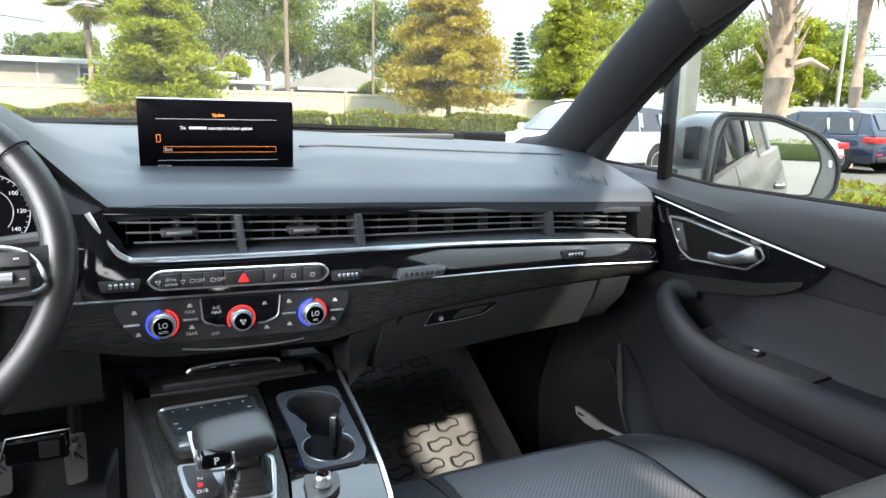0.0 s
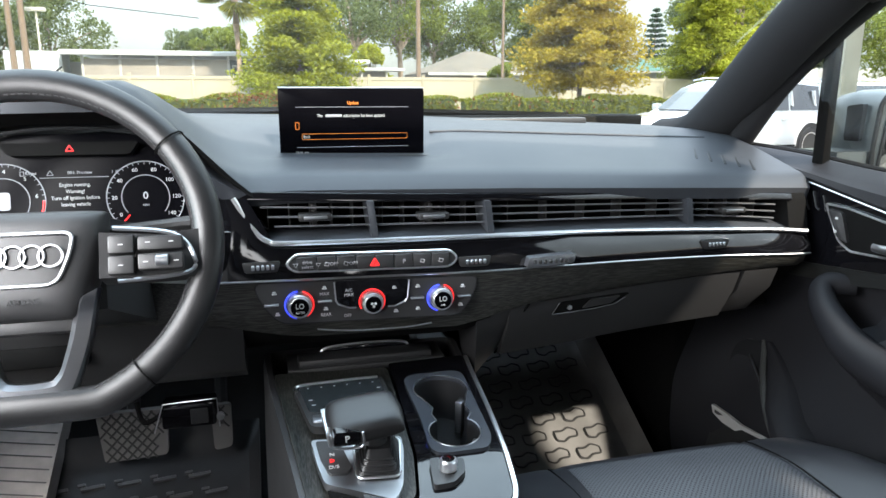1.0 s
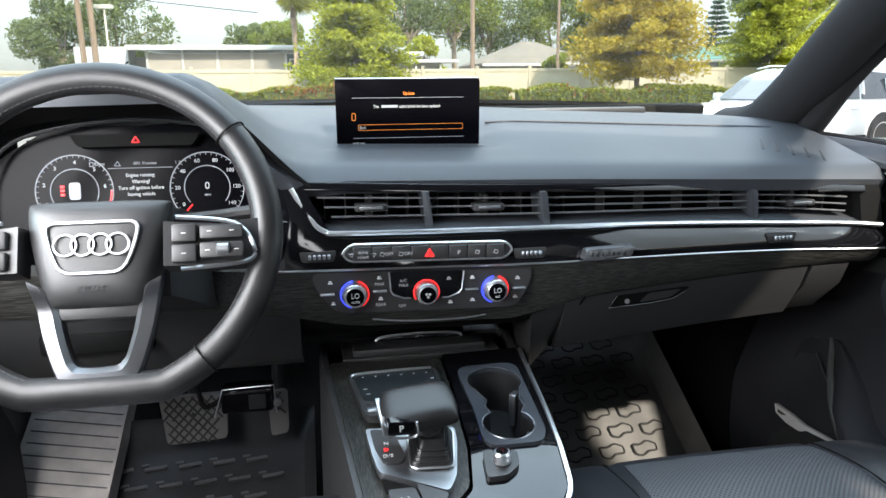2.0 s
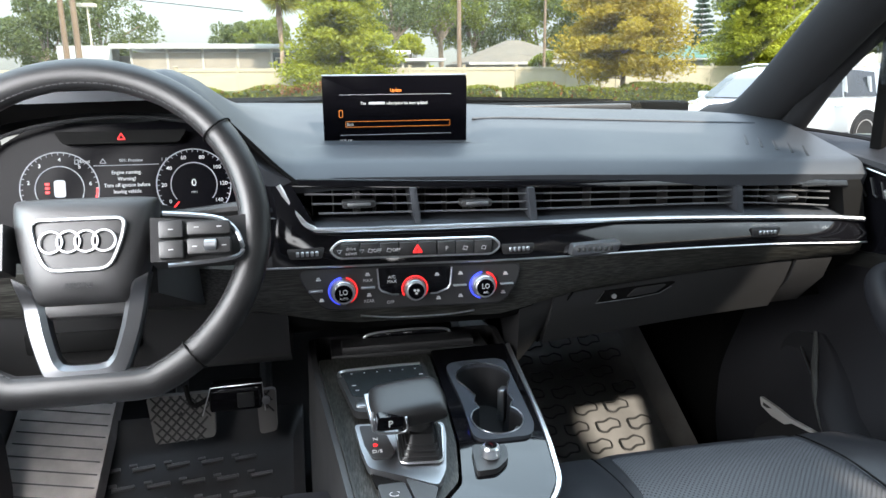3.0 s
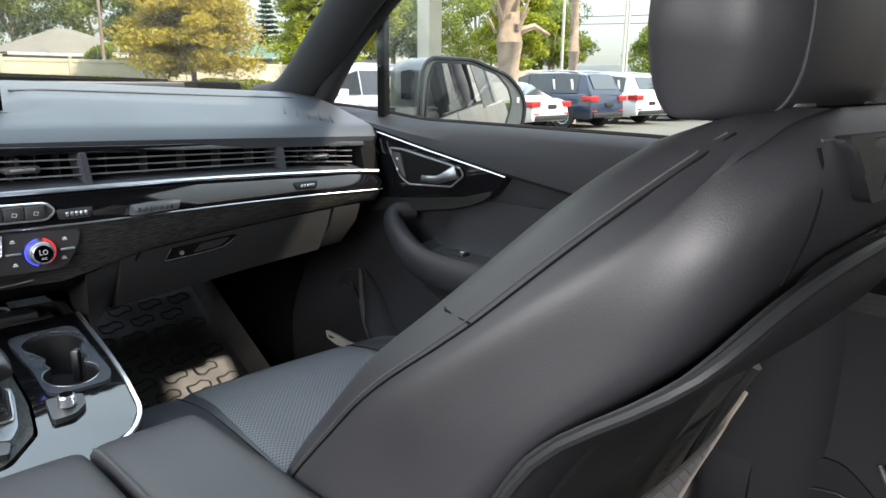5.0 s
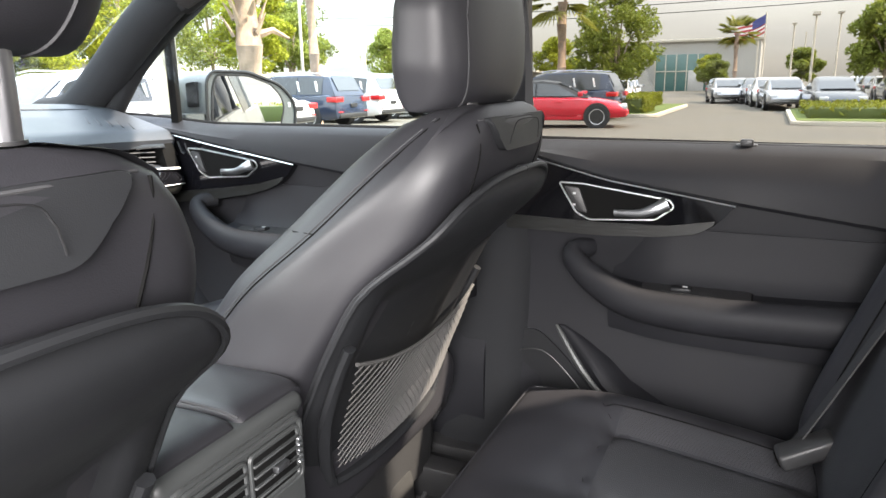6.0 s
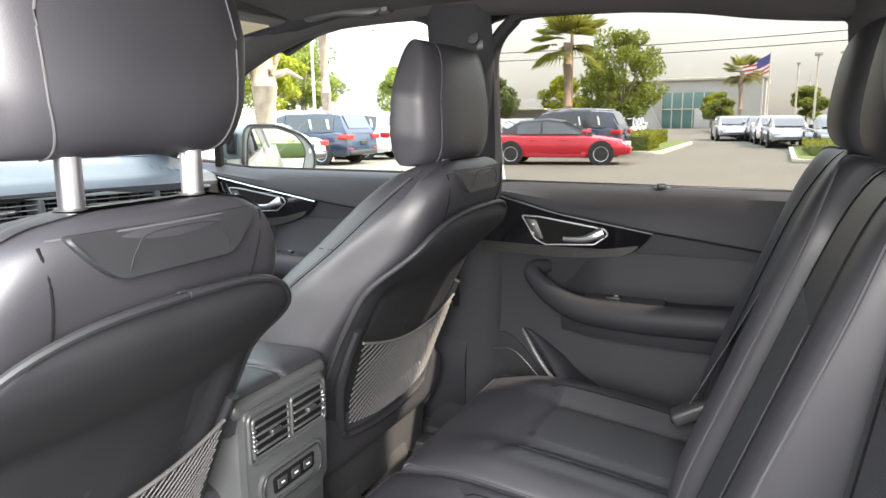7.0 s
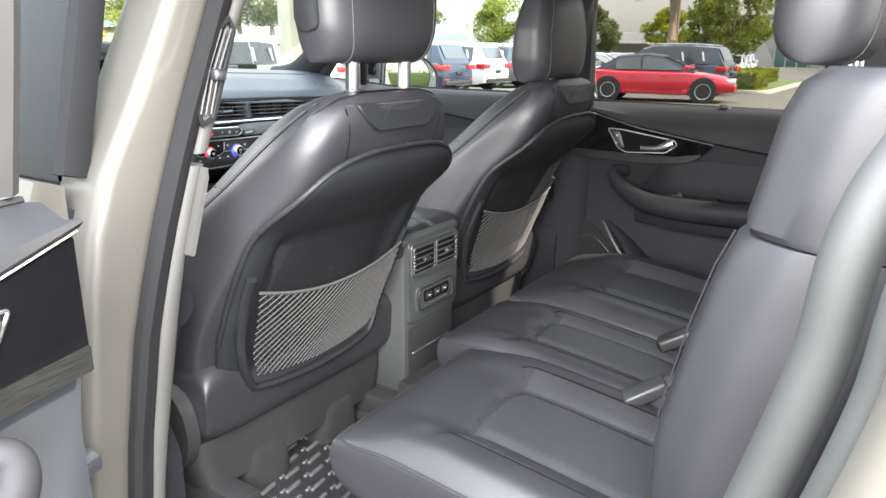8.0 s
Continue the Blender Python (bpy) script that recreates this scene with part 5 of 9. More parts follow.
part("lever_trim", tube([KM @ Vector(p) for p in curve([(-0.042, -0.022, 0.016), (-0.0435, -0.028, 0.003), (-0.038, -0.030, -0.006), (-0.010, -0.031, -0.010), (-0.008, -0.031, 0.008)], 5)], 0.0014, 6), SATIN, kb)
part("rear_well", loft([[Vector((p.x, p.y, cz(p.y) + d)) for p in rounded([(-0.086, 0.620), (-0.054, 0.604), (-0.053, 0.599), (-0.082, 0.600)], 0.002, 3)] for d in (-0.004, -0.0015)]), DARK, gs)
for quad in ([(-0.081, 0.598), (-0.053, 0.598), (-0.047, 0.574), (-0.077, 0.570)], [(-0.051, 0.603), (-0.019, 0.587), (-0.025, 0.572), (-0.045, 0.576)]):
    part("parking_switch", loft([[Vector((p.x, p.y, cz(p.y) + d)) for p in rounded(quad, 0.003, 3)] for d in (-0.006, 0.0028, 0.0036)]), PLASTIC, gs)
part("switch_print", tube([Vector((-0.0645 + 0.0055 * math.cos(a), 0.584 + 0.0038 * math.sin(a), cz(0.584) + 0.0042)) for a in (0.5, 0.9, 1.4, 1.9, 2.4, 2.9, 3.4, 3.9, 4.4, 4.9, 5.4)], 0.0005, 4), PRINT, gs)
# cup holder: a plate with two wells that run into one another
def eight(k=0.0):
    (xa, ya, ra), (xb, yb_, rb) = CUPS
    up_ = [(xa + (ra - k) * math.cos(radians(a)), ya + (ra - k) * math.sin(radians(a))) for a in range(-40, 221, 12)]
    dn = [(xb + (rb - k) * math.cos(radians(a)), yb_ + (rb - k) * math.sin(radians(a))) for a in range(140, 401, 12)]
    return up_ + [(xa - 0.022 + k, 0.742), (xa - 0.027 + k, 0.728), (xb - 0.016 + k, 0.712)] + dn + [(xb + 0.022 - k, 0.708), (xb + 0.030 - k, 0.722), (xa + 0.020 - k, 0.742)]


cup = part("cup_plate", holed(CUP_OUT, [eight()], -0.014, 0.0016), CUP_GREY, con, "grey cup holder plate")
wl_ = [[Vector((x, y, cz(y) + h)) for x, y in eight(k)] for k, h in ((-0.0005, 0.0012), (0.0, -0.004), (0.002, -0.050), (0.006, -0.058))]
part("cup_well", join(loft(wl_, caps=False), loft([[Vector((x, y, cz(y) - h)) for x, y in eight(0.004)] for h in (0.058, 0.062)])), CUP_WELL, cup)
part("cup_edge", tube([(x, y, cz(y) + 0.0018) for x, y in eight()], 0.0009, 5, closed=True), SATIN, cup)
for (x, y, r), k in zip(CUPS, (-0.75, -0.55)):
    part("cup_spring", move(box(-0.005, 0.005, -0.008, 0.008, -0.052, -0.008, 0.002), lying(x + r * 0.84 * math.cos(k), y + r * 0.84 * math.sin(k), cz(y), 0, 57 * k)), SATIN, cup)
    part("cup_clip", move(box(-0.004, 0.004, -0.010, 0.010, -0.050, -0.014, 0.002), lying(x - r * 0.86, y - r * 0.2, cz(y), 0, 10)), DARK, cup)
vk = part("volume_base", loft([[Vector((p.x, p.y, cz(p.y) + d)) for p in rounded([(0.029, 0.640), (0.067, 0.634), (0.064, 0.614), (0.048, 0.601), (0.025, 0.600)], 0.005, 3)] for d in (-0.003, 0.0025, 0.0035)]), PLASTIC, con)
part("volume_knob", move(lathe([(0.0128, 0.0), (0.0132, 0.003), (0.0122, 0.006), (0.0128, 0.013), (0.0110, 0.0155), (0.0005, 0.016)], 30, "z"), Matrix.Translation((0.046, 0.621, cz(0.621) + 0.003)) @ Matrix.Scale(0.78, 4)), CHROME, vk)
part("knob_cap", move(lathe([(0.0088, 0.0), (0.0088, 0.0014), (0.0004, 0.0016)], 24, "z"), Matrix.Translation((0.046, 0.621, cz(0.621) + 0.0152)) @ Matrix.Scale(0.78, 4)), PIANO, vk)
# armrest with its two lids, and the rear face with vents
for a, b in ((-0.118, 0.010), (0.014, 0.118)):
    ar = Pillow(Matrix.Translation(((a + b) / 2, 0.275, 0.846)), (b - a) / 2, 0.172, lambda u, v: 0.036 - 0.006 * v, lambda u, v: 0.03, 7, 7)
    lid_ = part("armrest_lid", ar.body(18, 22), LEATHER, con, "black leather armrest lid")
    part("lid_seam", ar.seam([(-0.93, -0.96), (-0.93, 0.0), (-0.93, 0.96)]), THREAD, lid_)
part("rear_housing", join(box(-0.100, 0.100, 0.10, 0.44, 0.45, 0.845, 0.012), box(-0.108, 0.112, 0.094, 0.20, 0.845, 0.872, 0.012, 3)), CONSOLE, con)
rf = part("rear_face", move(prism([(-0.092, 0.0), (0.092, 0.0), (0.096, 0.09), (0.094, 0.185), (-0.094, 0.185), (-0.096, 0.09)], "xz", -0.014, 0.02, 0.012, 0.003), Matrix.Translation((0, 0.105, 0.672))), CONSOLE, con, "grey plastic rear face of the console")
for a, b in ((-0.082, -0.004), (0.004, 0.082)):
    vn = part("rear_vent", box(a, b, 0.086, 0.10, 0.783, 0.842, 0.004), DARK, rf)
    part("vent_frame", outline([(a, 0.783), (b, 0.783), (b, 0.842), (a, 0.842)], "xz", 0.087, 0.006, 0.0030), CONSOLE, vn)
    for i in range(4):
        part("slat", box(a + 0.002, b - 0.002, 0.082, 0.096, 0.792 + 0.0125 * i, 0.7948 + 0.0125 * i, 0.001, 1), CONSOLE, vn)
    part("slider", box(lerp(a, b, 0.42), lerp(a, b, 0.68), 0.078, 0.09, 0.808, 0.816, 0.002), SATIN, vn)
    part("thumb_wheel", join(*[box(a - 0.004 if a < 0 else b - 0.003, a + 0.003 if a < 0 else b + 0.004, 0.082, 0.09, 0.796 + 0.007 * i, 0.800 + 0.007 * i, 0.001, 1) for i in range(5)]), SATIN, vn)
rp = part("rear_panel", prism([(-0.070, 0.690), (0.070, 0.690), (0.076, 0.735), (0.066, 0.752), (-0.066, 0.752), (-0.076, 0.735)], "xz", 0.085, 0.10, 0.012, 0.001), CONSOLE, rf)
part("panel_edge", outline([(-0.066, 0.697), (0.066, 0.697), (0.070, 0.732), (0.062, 0.747), (-0.062, 0.747), (-0.070, 0.732)], "xz", 0.084, 0.012, 0.0016), SHELL, rp)
part("socket_recess", prism([(-0.048, 0.712), (0.048, 0.712), (0.050, 0.738), (-0.050, 0.738)], "xz", 0.083, 0.09, 0.005, 0.001), DARK, rp)
for x_ in (-0.030, 0.002, 0.032):
    part("socket", box(x_ - 0.011, x_ + 0.011, 0.0815, 0.09, 0.717, 0.733, 0.002), PLASTIC, rp)
    part("socket_mark", box(x_ - 0.004, x_ + 0.004, 0.0808, 0.082, 0.7235, 0.7265, 0.0004, 1), PRINT, rp)
part("panel_line", tube([(-0.045, 0.0845, 0.7045), (0.0, 0.0845, 0.7035), (0.045, 0.0845, 0.7045)], 0.0013, 6), SATIN, rp)
part("vent_surround", outline([(-0.089, 0.776), (0.089, 0.776), (0.089, 0.850), (-0.089, 0.850)], "xz", 0.0885, 0.010, 0.0034), CONSOLE, rf)
part("lower_drawer", box(-0.090, 0.090, 0.098, 0.13, 0.50, 0.66, 0.008), PLASTIC, con)
part("drawer_trim", box(-0.075, 0.075, 0.0945, 0.10, 0.594, 0.598, 0.0015, 1), SATIN, con)


# ---- front seats ----
def front_seat(cx, label, lift):
    """A reclined leather seat; x is measured from its middle. lift: how far the headrest is drawn out."""
    seat = thing("front_seat", (0, 0, 0), label, "car seat", "front seats", local=True)
    seat.location = (cx, 0, 0)
    # cushion
    CM = Matrix.Translation((0, 0.44, 0.70)) @ Euler((radians(4), 0, 0)).to_matrix().to_4x4()
    cross_v = lambda u: across([(0.0, 0.02), (0.20, -0.02), (0.38, -0.17), (0.60, 0.02), (1.0, 0.2)], abs(u))

    def top(u, v):
        a = abs(u)
        z = 0.048 + 0.042 * smooth(0.52, 0.86, a) * smooth(1.0, 0.2, v) + 0.012 * math.cos(u * 1.2) - 0.01 * smooth(-0.3, -1, v) - 0.014 * smooth(0.6, 1.0, v)
        z -= 0.006 * math.exp(-((a - 0.575) / 0.04) ** 2) + 0.007 * math.exp(-((v - cross_v(u)) / 0.03) ** 2) * smooth(0.62, 0.50, a)
        return z - 0.006 * math.exp(-((a - 0.36) / 0.04) ** 2) * smooth(-0.10, -0.2, v)
    cu = Pillow(CM, 0.268, 0.305, top, lambda u, v: 0.10, 6, 5, lambda v: 1.0 - 0.05 * v * v)
    part("cushion", cu.body(52, 52), LEATHER, seat, "black leather cushion with side bolsters")
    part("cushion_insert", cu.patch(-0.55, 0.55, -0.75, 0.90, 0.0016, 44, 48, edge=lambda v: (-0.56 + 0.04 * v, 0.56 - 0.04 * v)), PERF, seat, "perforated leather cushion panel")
    for uv in ([(-0.60, 0.97), (-0.575, 0.4), (-0.57, -0.8)], [(0.60, 0.97), (0.575, 0.4), (0.57, -0.8)], [(u, cross_v(u)) for u in (-0.56, -0.46, -0.38, -0.28, -0.14, 0.0, 0.14, 0.28, 0.38, 0.46, 0.56)], [(-0.37, -0.17), (-0.36, -0.45), (-0.36, -0.85)], [(0.37, -0.17), (0.36, -0.45), (0.36, -0.85)]):
        part("cushion_seam", cu.seam(uv, 0.0015, off=0.0005), DARK, seat)
    part("seat_base", loft([[Vector((p.x * s, p.y, z)) for p in rounded([(-0.26, 0.17), (0.26, 0.17), (0.245, 0.70), (-0.245, 0.70)], 0.04, 3)] for z, s in ((0.60, 1.0), (0.56, 1.0), (0.50, 0.92))]), PLASTIC, seat)
    for sx in (-0.21, 0.21):
        part("seat_rail", box(sx - 0.025, sx + 0.025, 0.10, 0.72, 0.44, 0.51, 0.006), PLASTIC, seat)
    # backrest, lofted over level sections: z, front edge of the bolster, side seam, shell edge, middle of the front, middle of the back
    SEC = [(0.645, 0.200, 0.390, 0.245, 0.362, 0.236, 0.175, 0.300, 0.150), (0.78, 0.205, 0.357, 0.252, 0.318, 0.244, 0.148, 0.262, 0.118),
           (0.87, 0.200, 0.314, 0.249, 0.268, 0.234, 0.108, 0.222, 0.078), (0.975, 0.185, 0.237, 0.232, 0.180, 0.206, 0.044, 0.162, 0.020),
           (1.042, 0.168, 0.164, 0.211, 0.098, 0.176, -0.026, 0.112, -0.036), (1.095, 0.156, 0.109, 0.190, 0.046, 0.172, -0.048, 0.074, -0.060),
           (1.137, 0.142, 0.065, 0.171, 0.002, 0.156, -0.062, 0.044, -0.076), (1.165, 0.126, 0.026, 0.146, -0.026, 0.134, -0.062, 0.016, -0.078),
           (1.179, 0.105, -0.004, 0.119, -0.034, 0.109, -0.058, -0.004, -0.070), (1.186, 0.070, -0.020, 0.076, -0.040, 0.070, -0.054, -0.020, -0.058)]
    zs = [r[0] for r in SEC]

    def sec(z):
        return [across([(r[0], r[k]) for r in SEC], z) for k in range(1, 9)]

    def smooth_sec(z):
        a, b, c = sec(z - 0.02), sec(z), sec(z + 0.02)
        w = 0.25 if zs[0] + 0.02 < z < 1.15 else 0.0
        return [w * p + (1 - 2 * w) * q + w * r for p, q, r in zip(a, b, c)]

    def back_y(x, z):
        xf, yf, xs, ys, xe, ye, yc, yb = smooth_sec(z)
        return yb + (ye - yb) * min(abs(x) / xe, 1.1) ** 2.4

    def ring(z):
        xf, yf, xs, ys, xe, ye, yc, yb = smooth_sec(z)
        d = 0.008 * smooth(1.09, 1.03, z)
        half = [(0.0, yb + d), (xe * 0.6, back_y(xe * 0.6, z) + d), (xe * 0.93, ye - 0.002 + 0.3 * d), (xe + 0.012, ye + 0.022), ((xs + xe) / 2 + 0.012, (ys + ye) / 2 + 0.01), (xs + 0.003, ys - 0.016), (xs - 0.001, ys + 0.006), ((xs + xf) / 2 + 0.007, (ys + yf) / 2 + 0.008), (xf, yf), (xf * 0.80, lerp(yf, yc, 0.22)), (xf * 0.62, lerp(yf, yc, 0.75)), (xf * 0.35, yc + 0.004)]
        pts = [(x, y, z) for x, y in half] + [(0, yc, z)] + [(-x, y, z) for x, y in half[:0:-1]]
        return curve(pts, 3, True)
    levels = [lerp(0.645, 1.13, i / 34) for i in range(35)] + [1.14, 1.15, 1.158, 1.165, 1.171, 1.176, 1.180, 1.183, 1.186]
    part("backrest", loft([ring(z) for z in levels]), LEATHER, seat, "black leather backrest", 60)
    rib = lambda k, z, o=0.0: ring(z)[k * 3] if not o else ring(z)[k * 3] + Vector((math.copysign(o, ring(z)[k * 3].x), 0, 0))

    def insert(o):
        def f(i, j):
            z = lerp(0.72, 1.03, j)
            xf, yf, xs, ys, xe, ye, yc, yb = smooth_sec(z)
            x = (2 * i - 1) * xf * 0.60
            return Vector((x, lerp(yc, lerp(yf, yc, 0.70), abs(2 * i - 1) ** 4) + 0.004 + o, z))
        return f
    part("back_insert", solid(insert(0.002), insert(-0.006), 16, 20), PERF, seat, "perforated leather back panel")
    nr = len(ring(1.0)) // 3
    line_z = [lerp(0.66, 1.172, i / 40) for i in range(41)]
    for k in (6, nr - 6):
        part("side_seam", tube([rib(k, z, 0.0004) for z in line_z], 0.0010, 6), DARK, seat)
        part("side_stitch", tube([lerp(rib(k, z), rib(k + (1 if k < nr / 2 else -1), z), 0.20) + Vector((0.0004 * (1 if k < nr / 2 else -1), 0.0006, 0)) for z in line_z], 0.0011, 6), THREAD, seat)
        s = 1 if k < nr / 2 else -1
        part("shoulder_seam", tube([rib(k + s * q, 1.043 - 0.002 * q) + Vector((0, 0.0004, 0)) for q in range(5)], 0.0010, 6), DARK, seat)
        part("shoulder_seam", tube([Vector((s * x, back_y(x, z) - 0.0004, z)) for x, z in [(lerp(0.112, 0.122, (i / 10) ** 1.5), lerp(1.085, 1.166, i / 10)) for i in range(11)]], 0.0014, 6), DARK, seat)
    part("top_seam", tube([Vector((lerp(-0.115, 0.115, i / 20), back_y(lerp(-0.115, 0.115, i / 20), 1.1695) - 0.0002, 1.1695)) for i in range(21)], 0.0012, 6), THREAD, seat)
    # rear shell with its proud arched edge and the recess of the pocket
    arch = lambda z: across([(0.60, 0.204), (0.70, 0.216), (0.80, 0.221), (0.85, 0.220)], z) if z < 0.85 else 0.220 * max(1 - ((z - 0.85) / 0.253) ** 4, 0.0) ** (1 / 3)

    def shell(off):
        def f(i, j):
            z = lerp(0.625, 1.103, 1 - (1 - j) ** 2)
            h = arch(z)
            a = 2 * i - 1
            x = h * math.sin(a * math.pi / 2)
            dip = 0.016 * smooth(0.180, 0.150, abs(x)) * smooth(0.99, 0.95, z) * smooth(0.60, 0.68, z)
            lip = 0.004 * smooth(0.93, 1.0, abs(math.sin(a * math.pi / 2))) + 0.012 * smooth(1.07, 1.103, z) * (1 - smooth(0.90, 1.0, abs(math.sin(a * math.pi / 2))))
            return Vector((x, back_y(x, z) - 0.008 - 0.016 * smooth(0.97, 1.06, z) - off + dip + lip, z))
        return f
    sh = part("rear_shell", solid(shell(0.0), shell(-0.008), 36, 40), SHELL, seat, "moulded dark plastic seat back shell", 60)
    edge_ = [shell(0.0)(i_, 1 - (1 - q_ / 30) ** 1.4 if q_ < 30 else 0.9995) for i_, q_ in [(0.0, q) for q in range(4, 31)]] + [shell(0.0)(q / 8, 0.9995) for q in range(1, 8)] + [shell(0.0)(i_, 1 - (1 - q_ / 30) ** 1.4 if q_ < 30 else 0.9995) for i_, q_ in [(1.0, q) for q in range(30, 3, -1)]]
    part("shell_edge", tube(edge_, 0.0042, 8), SHELL, sh)
    on = lambda x, z, o=0.0: Vector((x, back_y(x, z) - 0.015 - o, z))
    # net pocket
    wn_ = lambda z: across([(0.68, 0.140), (0.75, 0.170), (0.88, 0.186)], z)
    top_n = lambda a: 0.878 - 0.030 * (1 - a * a)
    bot_n = lambda a: 0.690 + 0.014 * a * a
    knot = lambda a, f: on(a * wn_(lerp(bot_n(a), top_n(a), f)), lerp(bot_n(a), top_n(a), f), 0.003 + 0.010 * math.sin(f * 2.6))
    cords = []
    for k in range(38):
        for turn_, r_ in ((1, 0.0011), (-1, 0.0006)):
            a0 = lerp(-0.99, 2.09, k / 37)
            f0, f1 = max(0.0, 1 - (a0 + 1) / 1.1), min(1.0, 1 - (a0 - 1) / 1.1)
            if f1 - f0 > 0.03:
                fs = [lerp(f0, f1, q / 8) for q in range(9)]
                cords.append(tube([knot(turn_ * (a0 - 1.1 * (1 - f)), f) for f in fs], r_, 4))
    nt = part("net_pocket", join(*cords), NET, seat, "stretched cord net pocket")
    part("net_edge", tube([knot(-1 + i / 10, 1.0) for i in range(21)], 0.0028, 6), NET, nt)
    rim_ = [(-0.202, 0.905), (-0.193, 0.80), (-0.165, 0.698), (-0.13, 0.677), (0.0, 0.668), (0.13, 0.677), (0.165, 0.698), (0.193, 0.80), (0.202, 0.905)]
    part("pocket_rim", tube([on(p.x, p.y, -0.001) for p in curve([(a, b, 0) for a, b in rim_], 6)], 0.0095, 8, 0.8), SHELL, sh)
    part("lower_skirt", loft([[Vector((p.x * s, p.y + dy, z)) for p in rounded([(-0.235, 0.145), (0.235, 0.145), (0.235, 0.30), (-0.235, 0.30)], 0.03, 3)] for z, s, dy in ((0.50, 0.94, 0.07), (0.56, 1.0, 0.035), (0.65, 1.0, 0.02))]), CARPET, seat)
    for s in (-1, 1):
        part("hinge_cover", move(lathe([(0.002, -0.018), (0.05, -0.016), (0.062, -0.004), (0.062, 0.02)], 24, "x"), Matrix.Translation((s * 0.262, 0.215, 0.635)) @ (Matrix.Diagonal((-s * -1 if s < 0 else -1, 1, 1.25, 1)))), PLASTIC, seat)
        part("seat_mount", loft([[Vector((s * 0.10 + p.x * k, 0.22 + p.y * k, z)) for p in rounded([(-0.055, -0.055), (0.055, -0.055), (0.055, 0.12), (-0.055, 0.12)], 0.03, 4)] for z, k in ((0.450, 1.06), (0.500, 1.02), (0.530, 0.94), (0.545, 0.78))]), CARPET, seat, "carpeted seat mount")
    # release plate on top of the back
    q = rounded([(-0.108, 1.172), (0.108, 1.172), (0.086, 1.149), (0.066, 1.131), (-0.066, 1.131), (-0.088, 1.148)], 0.010, 4)
    pt = part("top_plate", loft([[Vector((p.x * k, back_y(p.x, p.y) - o, p.y)) for p in q] for o, k in ((-0.006, 1.0), (0.006, 1.0), (0.0085, 0.975))]), SHELL, seat, "dark plastic plate below the headrest")
    part("plate_mark", tube([Vector((p.x, back_y(p.x, p.y) - 0.0085, p.y)) for p in curve([(-0.056, 1.139, 0), (-0.050, 1.155, 0), (-0.034, 1.166, 0), (0.034, 1.166, 0), (0.050, 1.155, 0), (0.056, 1.139, 0)], 5)], 0.0006, 5), SEAL, pt)
    # headrest on two posts
    hb = 1.182 + 1.1 * lift
    HM = Matrix.Translation((0, 0.006 - 0.42 * lift, hb + 0.100)) @ Euler((radians(97), 0, 0)).to_matrix().to_4x4()
    hr = Pillow(HM, 0.143, 0.104, lambda u, v: 0.060 - 0.018 * v, lambda u, v: 0.055 - 0.014 * abs(u), 3.3, 3.2, lambda v: across([(-1, 0.86), (-0.5, 0.97), (0.1, 1.0), (1.0, 0.80)], v))
    hd = part("headrest", hr.body(30, 30), LEATHER, seat, "black leather headrest with stitched side wings")
    for s in (-1, 1):
        for side in (1, -1):
            part("headrest_seam", hr.seam([(s * 0.70, -0.985), (s * 0.72, -0.6), (s * 0.72, 0.2), (s * 0.68, 0.985)], 0.0012, side, 0.0001), THREAD, hd)
    part("headrest_seam", hr.seam([(-0.66, -0.90), (0.0, -0.93), (0.66, -0.90)], 0.002, -1, 0.0004), DARK, hd)
    side_c = HM @ Vector((-0.131, -0.030, 0.004))
    if lift:
        part("release_button", move(prism([tuple(p) for p in rounded([(-0.022, -0.030), (0.022, -0.030), (0.022, 0.030), (-0.022, 0.030)], 0.016, 4)], "yz", -0.011, 0.010, 0, 0.003), Matrix.Translation(side_c)), SHELL, hd)
    for px in (-0.066, 0.066):
        part("headrest_post", tube([(px, -0.030, 1.13), (px, -0.024 - 0.2 * lift, hb + 0.03)], 0.0105, 14), POST, seat)
        part("post_guide", tube([(px, -0.030, 1.165), (px, -0.030, 1.188)], 0.013, 12), PLASTIC, seat)
    return seat


front_seat(-0.340, "black leather driver seat, reclined, headrest drawn up", 0.046)
front_seat(0.368, "black leather passenger seat, reclined, headrest pushed down", 0.0)


